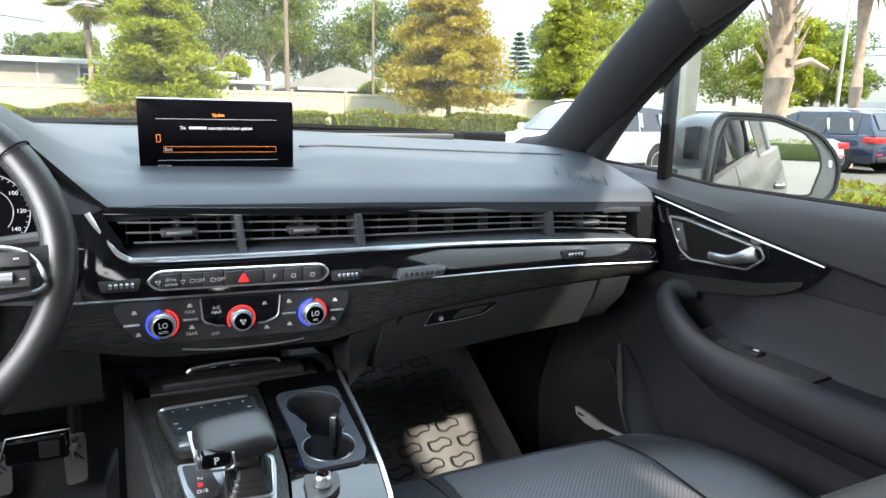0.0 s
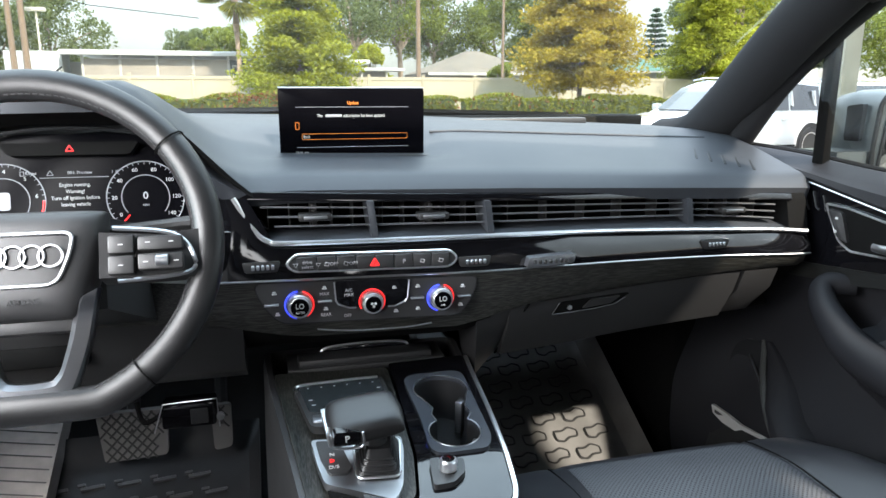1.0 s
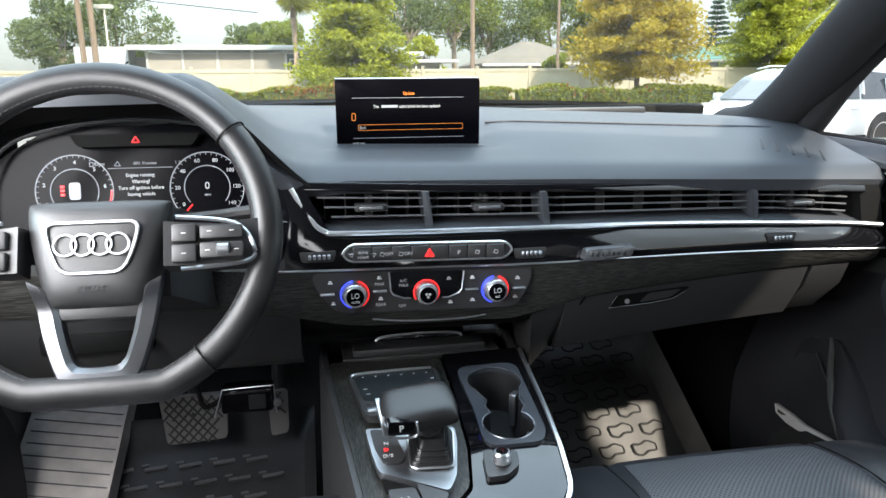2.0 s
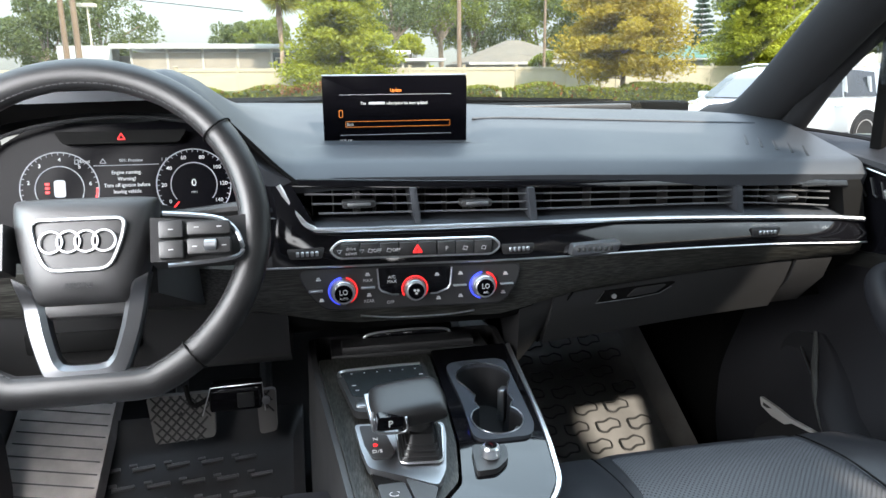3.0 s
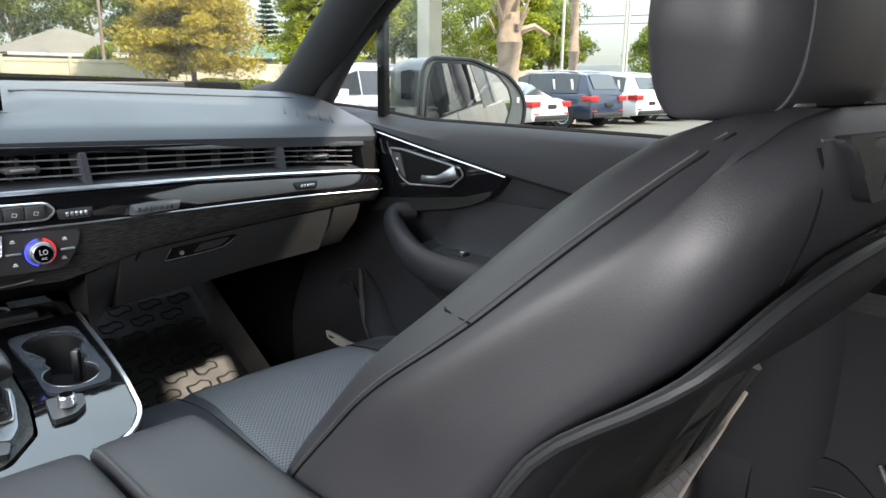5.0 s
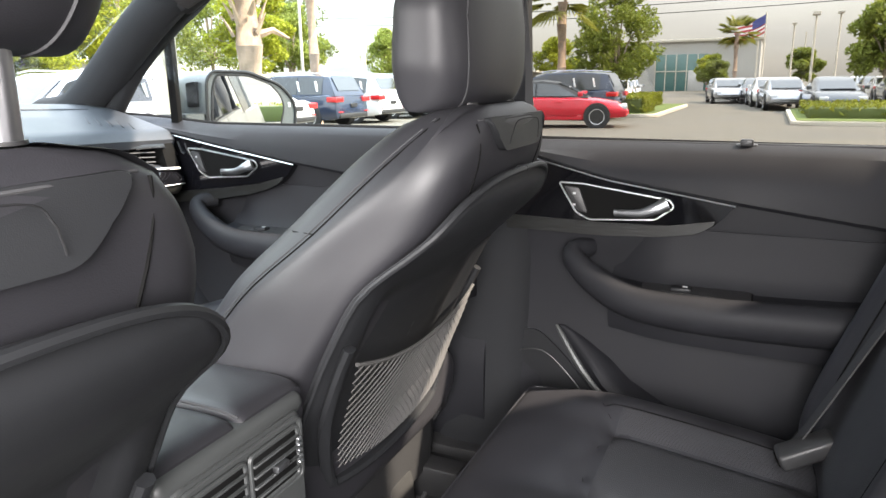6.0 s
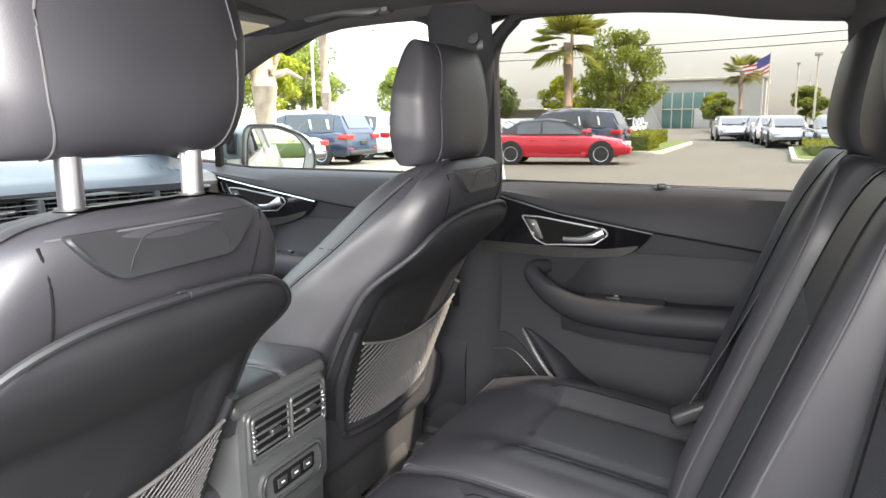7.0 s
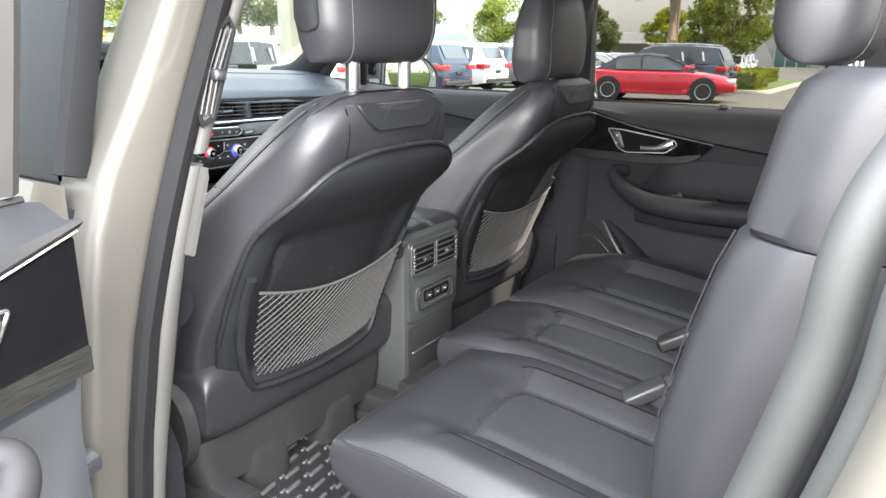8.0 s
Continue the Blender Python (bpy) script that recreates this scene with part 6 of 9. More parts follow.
# ---- rear seats ----
def rear_seat(cx, w, y_off, y0, y1, y_head, label, lift):
    seat = thing("rear_seat", (0, 0, 0), label, "car seat", "rear seats", local=True)
    seat.location = (cx, 0, 0)
    CM = Matrix.Translation((0, -0.255 + y_off, 0.640)) @ Euler((radians(6), 0, 0)).to_matrix().to_4x4()
    cross_v = lambda u: across([(0.0, 0.42), (0.20, 0.39), (0.42, 0.31), (0.66, 0.45), (1.0, 0.62)], abs(u))

    def top(u, v):
        a = abs(u)
        z = 0.050 + 0.020 * smooth(0.40, 0.70, a) * smooth(1.0, 0.80, a) * smooth(0.95, 0.3, v) * (1.0 if w > 0.16 else 0.5)
        z -= 0.007 * math.exp(-((a - 0.40) / 0.045) ** 2) * smooth(0.36, 0.28, v)
        z -= 0.008 * math.exp(-((v - cross_v(u)) / 0.035) ** 2) * smooth(0.86, 0.70, a)
        return z - 0.012 * smooth(0.55, 1.0, v) - 0.004 * smooth(0.2, -0.9, v)
    cu = Pillow(CM, w, 0.262, top, lambda u, v: 0.10, 6, 4)
    part("cushion", cu.body(48, 48), LEATHER, seat, "black leather cushion")
    part("cushion_insert", cu.patch(-0.5, 0.5, -0.85, 0.33, 0.0014, 40, 40, edge=lambda v: (-0.62, 0.62)), PERF_FINE, seat, "finely perforated cushion panel")
    for uv in ([(-0.64, 0.44), (-0.64, -0.2), (-0.62, -0.85)], [(0.64, 0.44), (0.64, -0.2), (0.62, -0.85)], [(u, cross_v(u)) for u in (-0.74, -0.6, -0.42, -0.3, -0.15, 0.0, 0.15, 0.3, 0.42, 0.6, 0.74)], [(-0.40, 0.31), (-0.40, -0.2), (-0.40, -0.85)], [(0.40, 0.31), (0.40, -0.2), (0.40, -0.85)]):
        part("cushion_seam", cu.seam(uv, 0.0010, off=0.0002), DARK, seat)
    part("edge_seam", cu.seam([(-0.985, -0.9), (-0.985, 0.5), (-0.97, 0.93), (-0.8, 0.985), (0.8, 0.985), (0.97, 0.93), (0.985, 0.5), (0.985, -0.9)], 0.0022, off=0.0, n=10), LEATHER, seat)
    part("seat_base", loft([[Vector((p.x * s, p.y, z)) for p in rounded([(-w, -0.50 + y_off), (w, -0.50 + y_off), (w, -0.03 + y_off), (-w, -0.03 + y_off)], 0.03, 3)] for z, s in ((0.60, 0.98), (0.50, 0.94), (0.46, 0.94))]), PLASTIC, seat)
    z0, z1 = 0.66, 1.19
    L = math.hypot(y1 - y0, z1 - z0)
    ang = math.atan2(z1 - z0, y1 - y0)
    BM = Matrix.Translation((0, (y0 + y1) / 2, (z0 + z1) / 2)) @ Matrix(((1, 0, 0, 0), (0, math.cos(ang), math.sin(ang), 0), (0, math.sin(ang), -math.cos(ang), 0), (0, 0, 0, 1)))
    bk = Pillow(BM, w, L / 2, lambda u, v: 0.062 + 0.03 * smooth(0.45, 0.9, abs(u)) * (w > 0.15) * (cx > 0), lambda u, v: 0.07, 7, 6, lambda v: 1.0 - (0.14 * smooth(0.55, 1.0, v) if w > 0.15 else 0.03 * smooth(0.6, 1, v)))
    part("backrest", bk.body(28, 34), LEATHER, seat, "black leather backrest")
    part("back_insert", bk.patch(-0.5, 0.5, -0.85, 0.45, 0.0016, 14, 20, edge=lambda v: (-0.58, 0.58)), PERF_FINE, seat, "finely perforated back panel")
    for s in (-1, 1):
        part("back_seam", bk.seam([(s * 0.64, -0.9), (s * 0.64, 0.0), (s * 0.62, 0.55), (s * 0.5, 0.97)], 0.0014, off=0.0005), DARK, seat)
        part("side_seam", bk.seam([(s * 0.975, -0.9), (s * 0.98, 0.0), (s * 0.975, 0.7), (s * 0.9, 0.93), (s * 0.6, 0.985)], 0.002, off=0.0004), THREAD, seat)
    hb = 1.205 + lift
    HM = Matrix.Translation((0, y_head + 0.022, hb + 0.085)) @ Euler((radians(98), 0, 0)).to_matrix().to_4x4()
    hr = Pillow(HM, min(0.135, w * 0.8), 0.088, lambda u, v: 0.052 - 0.012 * v, lambda u, v: 0.050, 3.2, 3.2, lambda v: 0.96 - 0.10 * v * v)
    hd = part("headrest", hr.body(26, 26), LEATHER, seat, "black leather headrest")
    for s in (-1, 1):
        part("headrest_seam", hr.seam([(s * 0.70, -0.985), (s * 0.73, 0.0), (s * 0.68, 0.985)], 0.0012, 1, 0.0001), THREAD, hd)
    for px in (-0.05, 0.05):
        part("headrest_post", tube([(px, y_head - 0.004, 1.15), (px, y_head, hb + 0.03)], 0.0075, 10), POST, seat)
    part("post_guide", box(-0.07, 0.07, y_head - 0.03, y_head + 0.025, 1.184, 1.204, 0.006), PLASTIC, seat)
    return seat


rear_seat(-0.345, 0.205, -0.095, -0.640, -0.715, -0.680, "black leather outer rear seat by the open door", 0.035)
rear_seat(-0.005, 0.138, -0.02, -0.515, -0.700, -0.700, "narrow black leather middle rear seat", 0.0)
rear_seat(0.385, 0.230, -0.02, -0.505, -0.695, -0.692, "black leather outer rear seat by the closed door", 0.0)


def bolster(s, label):
    """Leather side bolster beside the rear backrest, in two stacked pads."""
    b = thing("seat_bolster", (s * 0.64, -0.75, 0.45), label, "seat bolster", "rear seat bolsters")
    sec = [(0.835, -0.572, 0.13), (0.90, -0.574, 0.14), (1.00, -0.594, 0.145), (1.060, -0.610, 0.142), (1.095, -0.624, 0.14), (1.102, -0.632, 0.13)]
    ring = lambda z, yf, d: [Vector((s * (0.603 + q.x), yf - q.y, z)) for q in rounded([(-0.040, 0.0), (0.028, 0.012), (0.056, 0.05), (0.066, d), (-0.040, d)], 0.013, 4)]
    part("lower_pad", loft([ring(0.60, -0.60, 0.10), ring(0.80, -0.60, 0.10), ring(0.815, -0.58, 0.12)] + [ring(*q) for q in sec]), LEATHER, b)
    part("upper_pad", loft([ring(z, y, d) for z, y, d in ((1.1035, -0.637, 0.12), (1.110, -0.629, 0.135), (1.15, -0.637, 0.13), (1.20, -0.646, 0.12), (1.225, -0.657, 0.11), (1.238, -0.676, 0.08))]), LEATHER, b)
    part("pad_seam", tube([Vector((s * 0.5685, y - 0.0055, z)) for z, y, d in sec[:-1]], 0.0009, 5), LEATHER, b)
    part("pad_seam", tube([Vector((s * 0.582, y - 0.0005, z)) for z, y, d in sec[:-1]], 0.0008, 5), LEATHER, b)
    part("belt_anchor", tube([(s * 0.664, -0.698 + 0.008 * math.cos(2 * math.pi * k / 14), 0.952 + 0.012 * math.sin(2 * math.pi * k / 14)) for k in range(14)], 0.0034, 6, closed=True, up=(1, 0, 0)), PLASTIC, b)
    return b


bolster(-1, "dark leather side bolster beside the rear backrest")
bolster(1, "dark leather side bolster beside the rear backrest")


# ---- belts and buckles ----
BELT = mat("belt_webbing", (0.035, 0.035, 0.036), 0.7, grain=0.5, gs=600, stretch=(1, 1, 0.3))


def strap(name, pts, w, label, side):
    rows = [(p, s) for p, s, _ in frames(curve(pts, 8))]
    side = Vector(side).normalized()
    ring = lambda p: [p + side * w / 2, p + side * w / 2 + Vector((0, 0.0018, 0.001)), p - side * w / 2 + Vector((0, 0.0018, 0.001)), p - side * w / 2]
    return solo(name, loft([ring(p) for p, _ in rows]), BELT, label, "seat belt")


strap("seat_belt", [(0.60, -0.72, 1.30), (0.54, -0.62, 1.14), (0.515, -0.565, 1.0), (0.50, -0.50, 0.86), (0.49, -0.44, 0.735), (0.50, -0.42, 0.70)], 0.046, "black belt webbing lying down the rear backrest", (1, -0.1, 0))
strap("seat_belt", [(0.660, 0.045, 1.43), (0.70, 0.035, 1.20), (0.715, 0.045, 1.08), (0.735, 0.06, 1.00)], 0.046, "black belt webbing running down into the middle pillar", (0.2, 1, 0))
an = thing("belt_anchor", (0.655, 0.05, 1.41), "black belt guide high on the middle pillar", "belt anchor")
part("guide", box(0.635, 0.66, 0.03, 0.075, 1.40, 1.425, 0.006), PLASTIC, an)
part("bolt", move(lathe([(0.002, -0.012), (0.014, -0.010), (0.016, 0.0), (0.016, 0.01)], 16, "x"), Matrix.Translation((0.638, 0.052, 1.428))), SHELL, an)


def buckle(x, y, z, yaw, label):
    b = thing("belt_buckle", (x, y, z), label, "buckle", "buckles", local=True)
    b.matrix_world = Matrix.Translation((x, y, z)) @ Euler((radians(-28), 0, radians(yaw))).to_matrix().to_4x4()
    part("housing", box(-0.020, 0.020, -0.045, 0.030, -0.012, 0.012, 0.006, 3), PLASTIC, b)
    part("slot", box(-0.015, 0.015, 0.0285, 0.0325, -0.004, 0.004, 0.001, 1), DARK, b)
    part("stem", box(-0.013, 0.013, -0.09, -0.04, -0.005, 0.005, 0.003), BELT, b)


buckle(-0.185, -0.445, 0.705, 30, "black belt buckle lying on the rear cushion")
buckle(-0.170, -0.485, 0.700, -10, "black belt buckle lying on the rear cushion")
buckle(0.085, -0.425, 0.700, 20, "black belt buckle between the rear seats")
buckle(0.46, -0.44, 0.73, 10, "black belt latch beside the rear backrest")


fb = thing("belt_buckle", (0.142, 0.288, 0.78), "passenger belt buckle with a red button beside the armrest", "buckle", "buckles")
part("housing", box(0.131, 0.153, 0.272, 0.304, 0.74, 0.842, 0.006, 3), PLASTIC, fb)
part("cap", box(0.132, 0.152, 0.273, 0.291, 0.838, 0.851, 0.004, 3), SATIN, fb)
part("release_button", box(0.134, 0.150, 0.288, 0.303, 0.832, 0.846, 0.003), mat("red_button", (0.5, 0.03, 0.02), 0.4), fb)

# ---- doors ----
PLATE = mat("brushed_plate", (0.52, 0.52, 0.51), 0.4, metal=0.3)
GLASS_DOOR = glass_mat("door_glass", (0.62, 0.72, 0.74), gloss=0.13)


def car_door(name, s, dy, dz, y_f, y_r, label, swing=0.0, glazed=False, front=True):
    """A door by its inner trim. s: side of the car; dy, dz shift the layout along and up; y_f and y_r are its ends; swing opens it about its front hinge."""
    hinge = Vector((s * 0.905, y_f + 0.04, 0.0))
    d = thing(name, (0, 0, 0), label, "car door", "car doors", local=True)
    d.matrix_world = Matrix.Translation(hinge) @ Euler((0, 0, radians(swing))).to_matrix().to_4x4()
    T = Matrix.Translation(-hinge) @ Matrix.Diagonal((s, 1, 1, 1))

    def P(n_, bm, m_, parent=None, lab=""):
        move(bm, T)
        return part(n_, bm, m_, parent or d, lab)
    Y = lambda y: y + dy
    Z = lambda z: z + dz
    line = lambda y: across([(-0.45, 0.985), (0.08, 1.0), (0.30, 1.018), (0.54, 1.049), (0.75, 1.083), (0.97, 1.122 if front else 1.140), (1.2, 1.15 if front else 1.18)], y - dy) + dz
    sill = lambda y: across([(-0.6, 1.103), (0.05, 1.108), (0.3, 1.122), (0.8, 1.125), (1.0, 1.142), (1.2, 1.155)], y)
    n = 26
    ys = [lerp(y_r, y_f, i / n) for i in range(n + 1)]
    tap = lambda y: 0.045 * smooth(0.93, 1.12, y)
    # inner skin
    inner = lambda y, z: 0.728 - tap(y) - (0.055 if front else 0.022) * smooth(0.86 + dz, 0.66 + dz, z) + 0.012 * smooth(1.0 + dz, 0.9 + dz, z) + 0.02 * smooth(0.6, 0.45, z)
    # open door takes the paler dash vinyl: sunlight on it put into colour
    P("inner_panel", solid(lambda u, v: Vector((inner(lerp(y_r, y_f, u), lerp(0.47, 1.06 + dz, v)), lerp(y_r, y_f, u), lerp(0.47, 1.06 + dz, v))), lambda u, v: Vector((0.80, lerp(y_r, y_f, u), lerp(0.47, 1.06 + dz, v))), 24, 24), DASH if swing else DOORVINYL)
    up = []
    for y in ys:
        zl, zs = line(y), sill(y)
        t = tap(y)
        q = [(0.775 - t * 0.6, zs - 0.012), (0.765 - t * 0.6, zs), (0.748 - t * 0.7, zs + 0.001), (0.722 - t, zs - 0.014), (0.703 - t, lerp(zl, zs, 0.45)), (0.699 - t, zl + 0.006), (0.705 - t, zl), (0.74 - t, zl - 0.004), (0.775 - t * 0.6, zl + 0.01)]
        up.append([Vector((x, y, z)) for x, z in q])
    pad = P("upper_pad", loft(up), DOORVINYL, None, "padded vinyl door top")
    P("window_seal", tube([(0.772 - tap(y) * 0.6, y, sill(y) + 0.001) for y in ys], 0.0045, 6), SEAL)
    x0 = 0.709
    # trim, handle
    yf = min(Y(0.93), y_f - 0.005)
    low = lambda y: across([(0.0, 0.985), (0.58, 0.992), (0.60, 0.988), (0.75, 0.962), (0.95, 0.938)] if front else [(0.0, 0.985), (0.58, 0.992), (0.60, 0.990), (0.75, 0.982), (0.95, 0.984)], y - dy) + dz
    tr = [(yf, line(yf) - 0.006)] + [(y, line(y) - 0.005) for y in (Y(0.80), Y(0.68)) if y < yf - 0.02] + [(Y(0.542), Z(1.046)), (Y(0.556), Z(1.027)), (Y(0.570), Z(1.013)), (Y(0.584), Z(1.003)), (Y(0.602), Z(0.995)), (Y(0.625), low(Y(0.625)) + 0.003), (Y(0.66), low(Y(0.66))), (Y(0.75), low(Y(0.75))), (yf, low(yf))]
    fx = lambda y: x0 - tap(y)

    def slab(poly, a, b, r=0.0, bev=0.0):
        bm = prism(poly, "yz", a, b, r, bev)
        for v in bm.verts:
            v.co.x -= tap(v.co.y)
        return bm
    trim_ = P("gloss_trim", slab(tr, x0, x0 + 0.03, 0.004), PIANO, None, "piano black door trim")
    wd = [(yf, low(yf) + 0.026), (Y(0.75), low(Y(0.75)) + 0.024), (Y(0.64), low(Y(0.64)) + 0.020), (Y(0.57), Z(1.020)), (Y(0.572), Z(1.013)), (Y(0.586), Z(1.003)), (Y(0.604), Z(0.995)), (Y(0.625), low(Y(0.625)) + 0.0035), (Y(0.66), low(Y(0.66)) + 0.0005), (Y(0.75), low(Y(0.75)) + 0.0005), (yf, low(yf) + 0.0005)]
    P("wood_trim", slab(wd, x0 - 0.0025, x0 + 0.01, 0.002), WOOD_DOOR, trim_, "dark wood lower trim")
    P("chrome_line", tube([(fx(y) - 0.004, y, line(y) - 0.002) for y in [lerp(Y(0.54), min(Y(1.0), y_f - 0.004), i / 14) for i in range(15)]], 0.0014, 6), CHROME, trim_)
    bz = [(Y(0.832), Z(1.074)), (Y(0.790), Z(1.073)), (Y(0.642), Z(1.052)), (Y(0.634), Z(1.040)), (Y(0.664), Z(1.017)), (Y(0.776), Z(1.010)), (Y(0.800), Z(1.022))]
    ho = P("handle_bowl", slab(bz, x0 - 0.004, x0 + 0.01, 0.006), DARK, trim_)
    o = outline(bz, "yz", x0 - 0.004, 0.006, 0.0018)
    for v in o.verts:
        v.co.x -= tap(v.co.y)
    P("bezel", o, CHROME, ho)
    lev = curve([(fx(Y(0.73)) - 0.010, Y(0.732), Z(1.026)), (fx(Y(0.69)) - 0.014, Y(0.69), Z(1.028)), (fx(Y(0.66)) - 0.014, Y(0.662), Z(1.038)), (fx(Y(0.65)) - 0.008, Y(0.646), Z(1.046))], 6)
    P("lever", tube(lev, [lerp(0.006, 0.0135, (i / (len(lev) - 1)) ** 1.5) for i in range(len(lev))], 10, 0.6, up=(1, 0, 0)), SATIN, ho, "satin metal pull lever")
    lk = P("lock_switch", slab([(Y(0.822), Z(1.068)), (Y(0.795), Z(1.066)), (Y(0.778), Z(1.022)), (Y(0.798), Z(1.026))], x0 - 0.009, x0, 0.004, 0.001), PLASTIC, ho)
    for q in (1.056, 1.036):
        P("switch_mark", slab([(Y(0.805), Z(q) + 0.0018), (Y(0.800), Z(q) + 0.0018), (Y(0.800), Z(q) - 0.0018), (Y(0.805), Z(q) - 0.0018)], x0 - 0.0097, x0 - 0.008), PRINT, lk)
    if front and s > 0:
        for k in range(4):
            yk = Y(0.892 - 0.021 * k)
            P("vent_rib", tube([(fx(yk) - 0.001, yk + 0.012, line(yk) - 0.012), (fx(yk) - 0.002, yk + 0.002, line(yk) - 0.036), (fx(yk) - 0.001, yk - 0.004, line(yk) - 0.052 + 0.006 * k)], 0.0024, 6, 0.7), SHELL, trim_)
    # grab handle that flows into the armrest
    end = max(y_r + 0.02, Y(0.02))
    g = curve([(0.722 - tap(Y(0.77)), Y(0.772), Z(0.957)), (0.694 - tap(Y(0.8)), Y(0.796), Z(0.955)), (0.678 - tap(Y(0.8)), Y(0.790), Z(0.938)), (0.666 - tap(Y(0.75)), Y(0.748), Z(0.908)), (0.654, Y(0.685), Z(0.884)), (0.648, Y(0.58), Z(0.876)), (0.648, Y(0.40), Z(0.880)), (0.655, end, Z(0.892))], 7)
    m = len(g)
    P("grab_handle", tube(g, [across([(0, 0.015), (0.10, 0.018), (0.3, 0.021), (0.5, 0.028), (1.0, 0.036)], i / (m - 1)) for i in range(m)], 14, 0.85, up=(1, 0, 0)), DOORVINYL, None, "padded grab handle and armrest")
    wide = lambda y: across([(end, 0.004), (Y(0.25), 0.0), (Y(0.45), 0.0), (Y(0.60), 0.006), (Y(0.66), 0.018), (Y(0.73), 0.05)], y)
    rise = lambda y: Z(0.0) + 0.012 * smooth(Y(0.5), Y(0.2), y)
    cove = lambda y: 0.034 * smooth(Y(0.655), Y(0.735), y)
    arm = P("armrest", loft([[Vector((x, y, z)) for x, z in ((0.650 + wide(y), rise(y) + 0.903), (0.694 + cove(y), rise(y) + 0.906), (0.702 + cove(y), rise(y) + 0.914), (0.710 + cove(y), rise(y) + 0.932), (0.717 + cove(y) * 0.8, Z(0.958)), (0.7245 + cove(y) * 0.6, Z(1.0)), (0.750, Z(1.0)), (0.750, Z(0.80)), (0.66 + wide(y), Z(0.815)), (0.645 + wide(y), Z(0.86)))] for y in [lerp(Y(0.735), end, i / 20) for i in range(21)]]), DOORVINYL)
    top_z = lambda x, y: Z(0.903) + 0.075 * (x - 0.650) + 0.012 * smooth(Y(0.5), Y(0.2), y)
    sp_ = P("switch_panel", loft([[Vector((p.x, p.y, top_z(p.x, p.y) + k)) for p in rounded([(0.662, Y(0.672)), (0.694, Y(0.678)), (0.700, Y(0.505)), (0.652, Y(0.505))], 0.010, 3)] for k in (-0.004, 0.0022, 0.003)]), PLASTIC, arm)
    P("panel_joint", tube([(x, Y(0.5035), top_z(x, Y(0.5035)) + 0.0008) for x in (0.652, 0.67, 0.69, 0.702)], 0.0012, 5), DARK, arm)
    P("window_switch", move(box(-0.010, 0.010, -0.016, 0.016, 0.0, 0.008, 0.003), lying(0.676, Y(0.612), Z(0.905), -2)), SHELL, sp_)
    P("switch_mark", move(box(-0.003, 0.003, -0.004, 0.004, 0.0, 0.001, 0.0003, 1), lying(0.676, Y(0.606), Z(0.9133), -2)), PRINT, sp_)
    # map pocket: a teardrop bulge behind a raised rim
    lev_ = [(0.806, 0.950, 0.938), (0.787, 0.936, 0.900), (0.755, 0.912, 0.850), (0.720, 0.884, 0.810), (0.685, 0.850, 0.745), (0.650, 0.812, 0.660), (0.60, 0.765, 0.54), (0.54, 0.72, 0.40)]
    if not front:
        lev_ = [(z - 0.008, ya - 0.118, yb - 0.118) for z, ya, yb in lev_]
    bulge = []
    for z, ya, yb in lev_:
        k = 0.045 * smooth(0.81, 0.68, z)
        a, b = Y(ya), max(Y(yb), y_r + 0.04)
        sect = [(0.004, a)] + [(-0.006 - k * math.sin(math.pi * f) ** 0.7, lerp(a, b, f)) for f in (0.06, 0.2, 0.4, 0.6, 0.8, 0.94)] + [(0.004, b)]
        bulge.append([Vector((inner(y, Z(z)) + o, y, Z(z))) for o, y in sect] + [Vector((inner(b, Z(z)) + 0.03, b, Z(z))), Vector((inner(a, Z(z)) + 0.03, a, Z(z)))])
    pkt = P("map_pocket", loft(bulge), DOORVINYL, None, "moulded map pocket")
    rimc = curve([(inner(Y(ya), Z(z)) - 0.006 - 0.008 * smooth(0.81, 0.74, z), Y(ya) + 0.004, Z(z)) for z, ya, yb in lev_], 5)
    # lighter grey plastic paints in the highlight along the rim
    P("pocket_rim", tube(rimc, [across([(0, 0.003), (0.15, 0.006), (1, 0.009)], i / (len(rimc) - 1)) for i in range(len(rimc))], 8, 0.9, up=(1, 0, 0)), CONSOLE, pkt)
    # loudspeaker grille forward of the pocket, with its plain plate
    if front:
        gr = P("speaker_grille", loft([[Vector((inner(p.x, p.y) - k, p.x, p.y)) for p in rounded([(1.00, 0.80), (0.93, 0.80), (0.80, 0.655), (0.80, 0.55), (1.01, 0.55)], 0.03, 4)] for k in (-0.004, 0.006)]), SHELL)
        P("grille_line", tube([(inner(y, z) - 0.008, y, z) for y, z in ((0.965, 0.775), (0.895, 0.725), (0.815, 0.655))], 0.002, 6), SATIN, gr)
        P("speaker_plate", loft([[Vector((inner(p.x, p.y) - k, p.x, p.y)) for p in rounded([(1.000, 0.668), (0.965, 0.661), (0.935, 0.655), (0.835, 0.664), (0.835, 0.661), (0.930, 0.648), (0.945, 0.638), (0.975, 0.641), (0.996, 0.652)], 0.002, 2)] for k in (0.004, 0.010)]), PLATE, gr, "plain metal plate")
        P("plate_bar", loft([[Vector((inner(p.x, p.y) - k, p.x, p.y)) for p in [Vector(q) for q in ((0.992, 0.660), (0.962, 0.653), (0.962, 0.648), (0.992, 0.654))]] for k in (0.009, 0.0106)]), PLASTIC, gr)
    else:
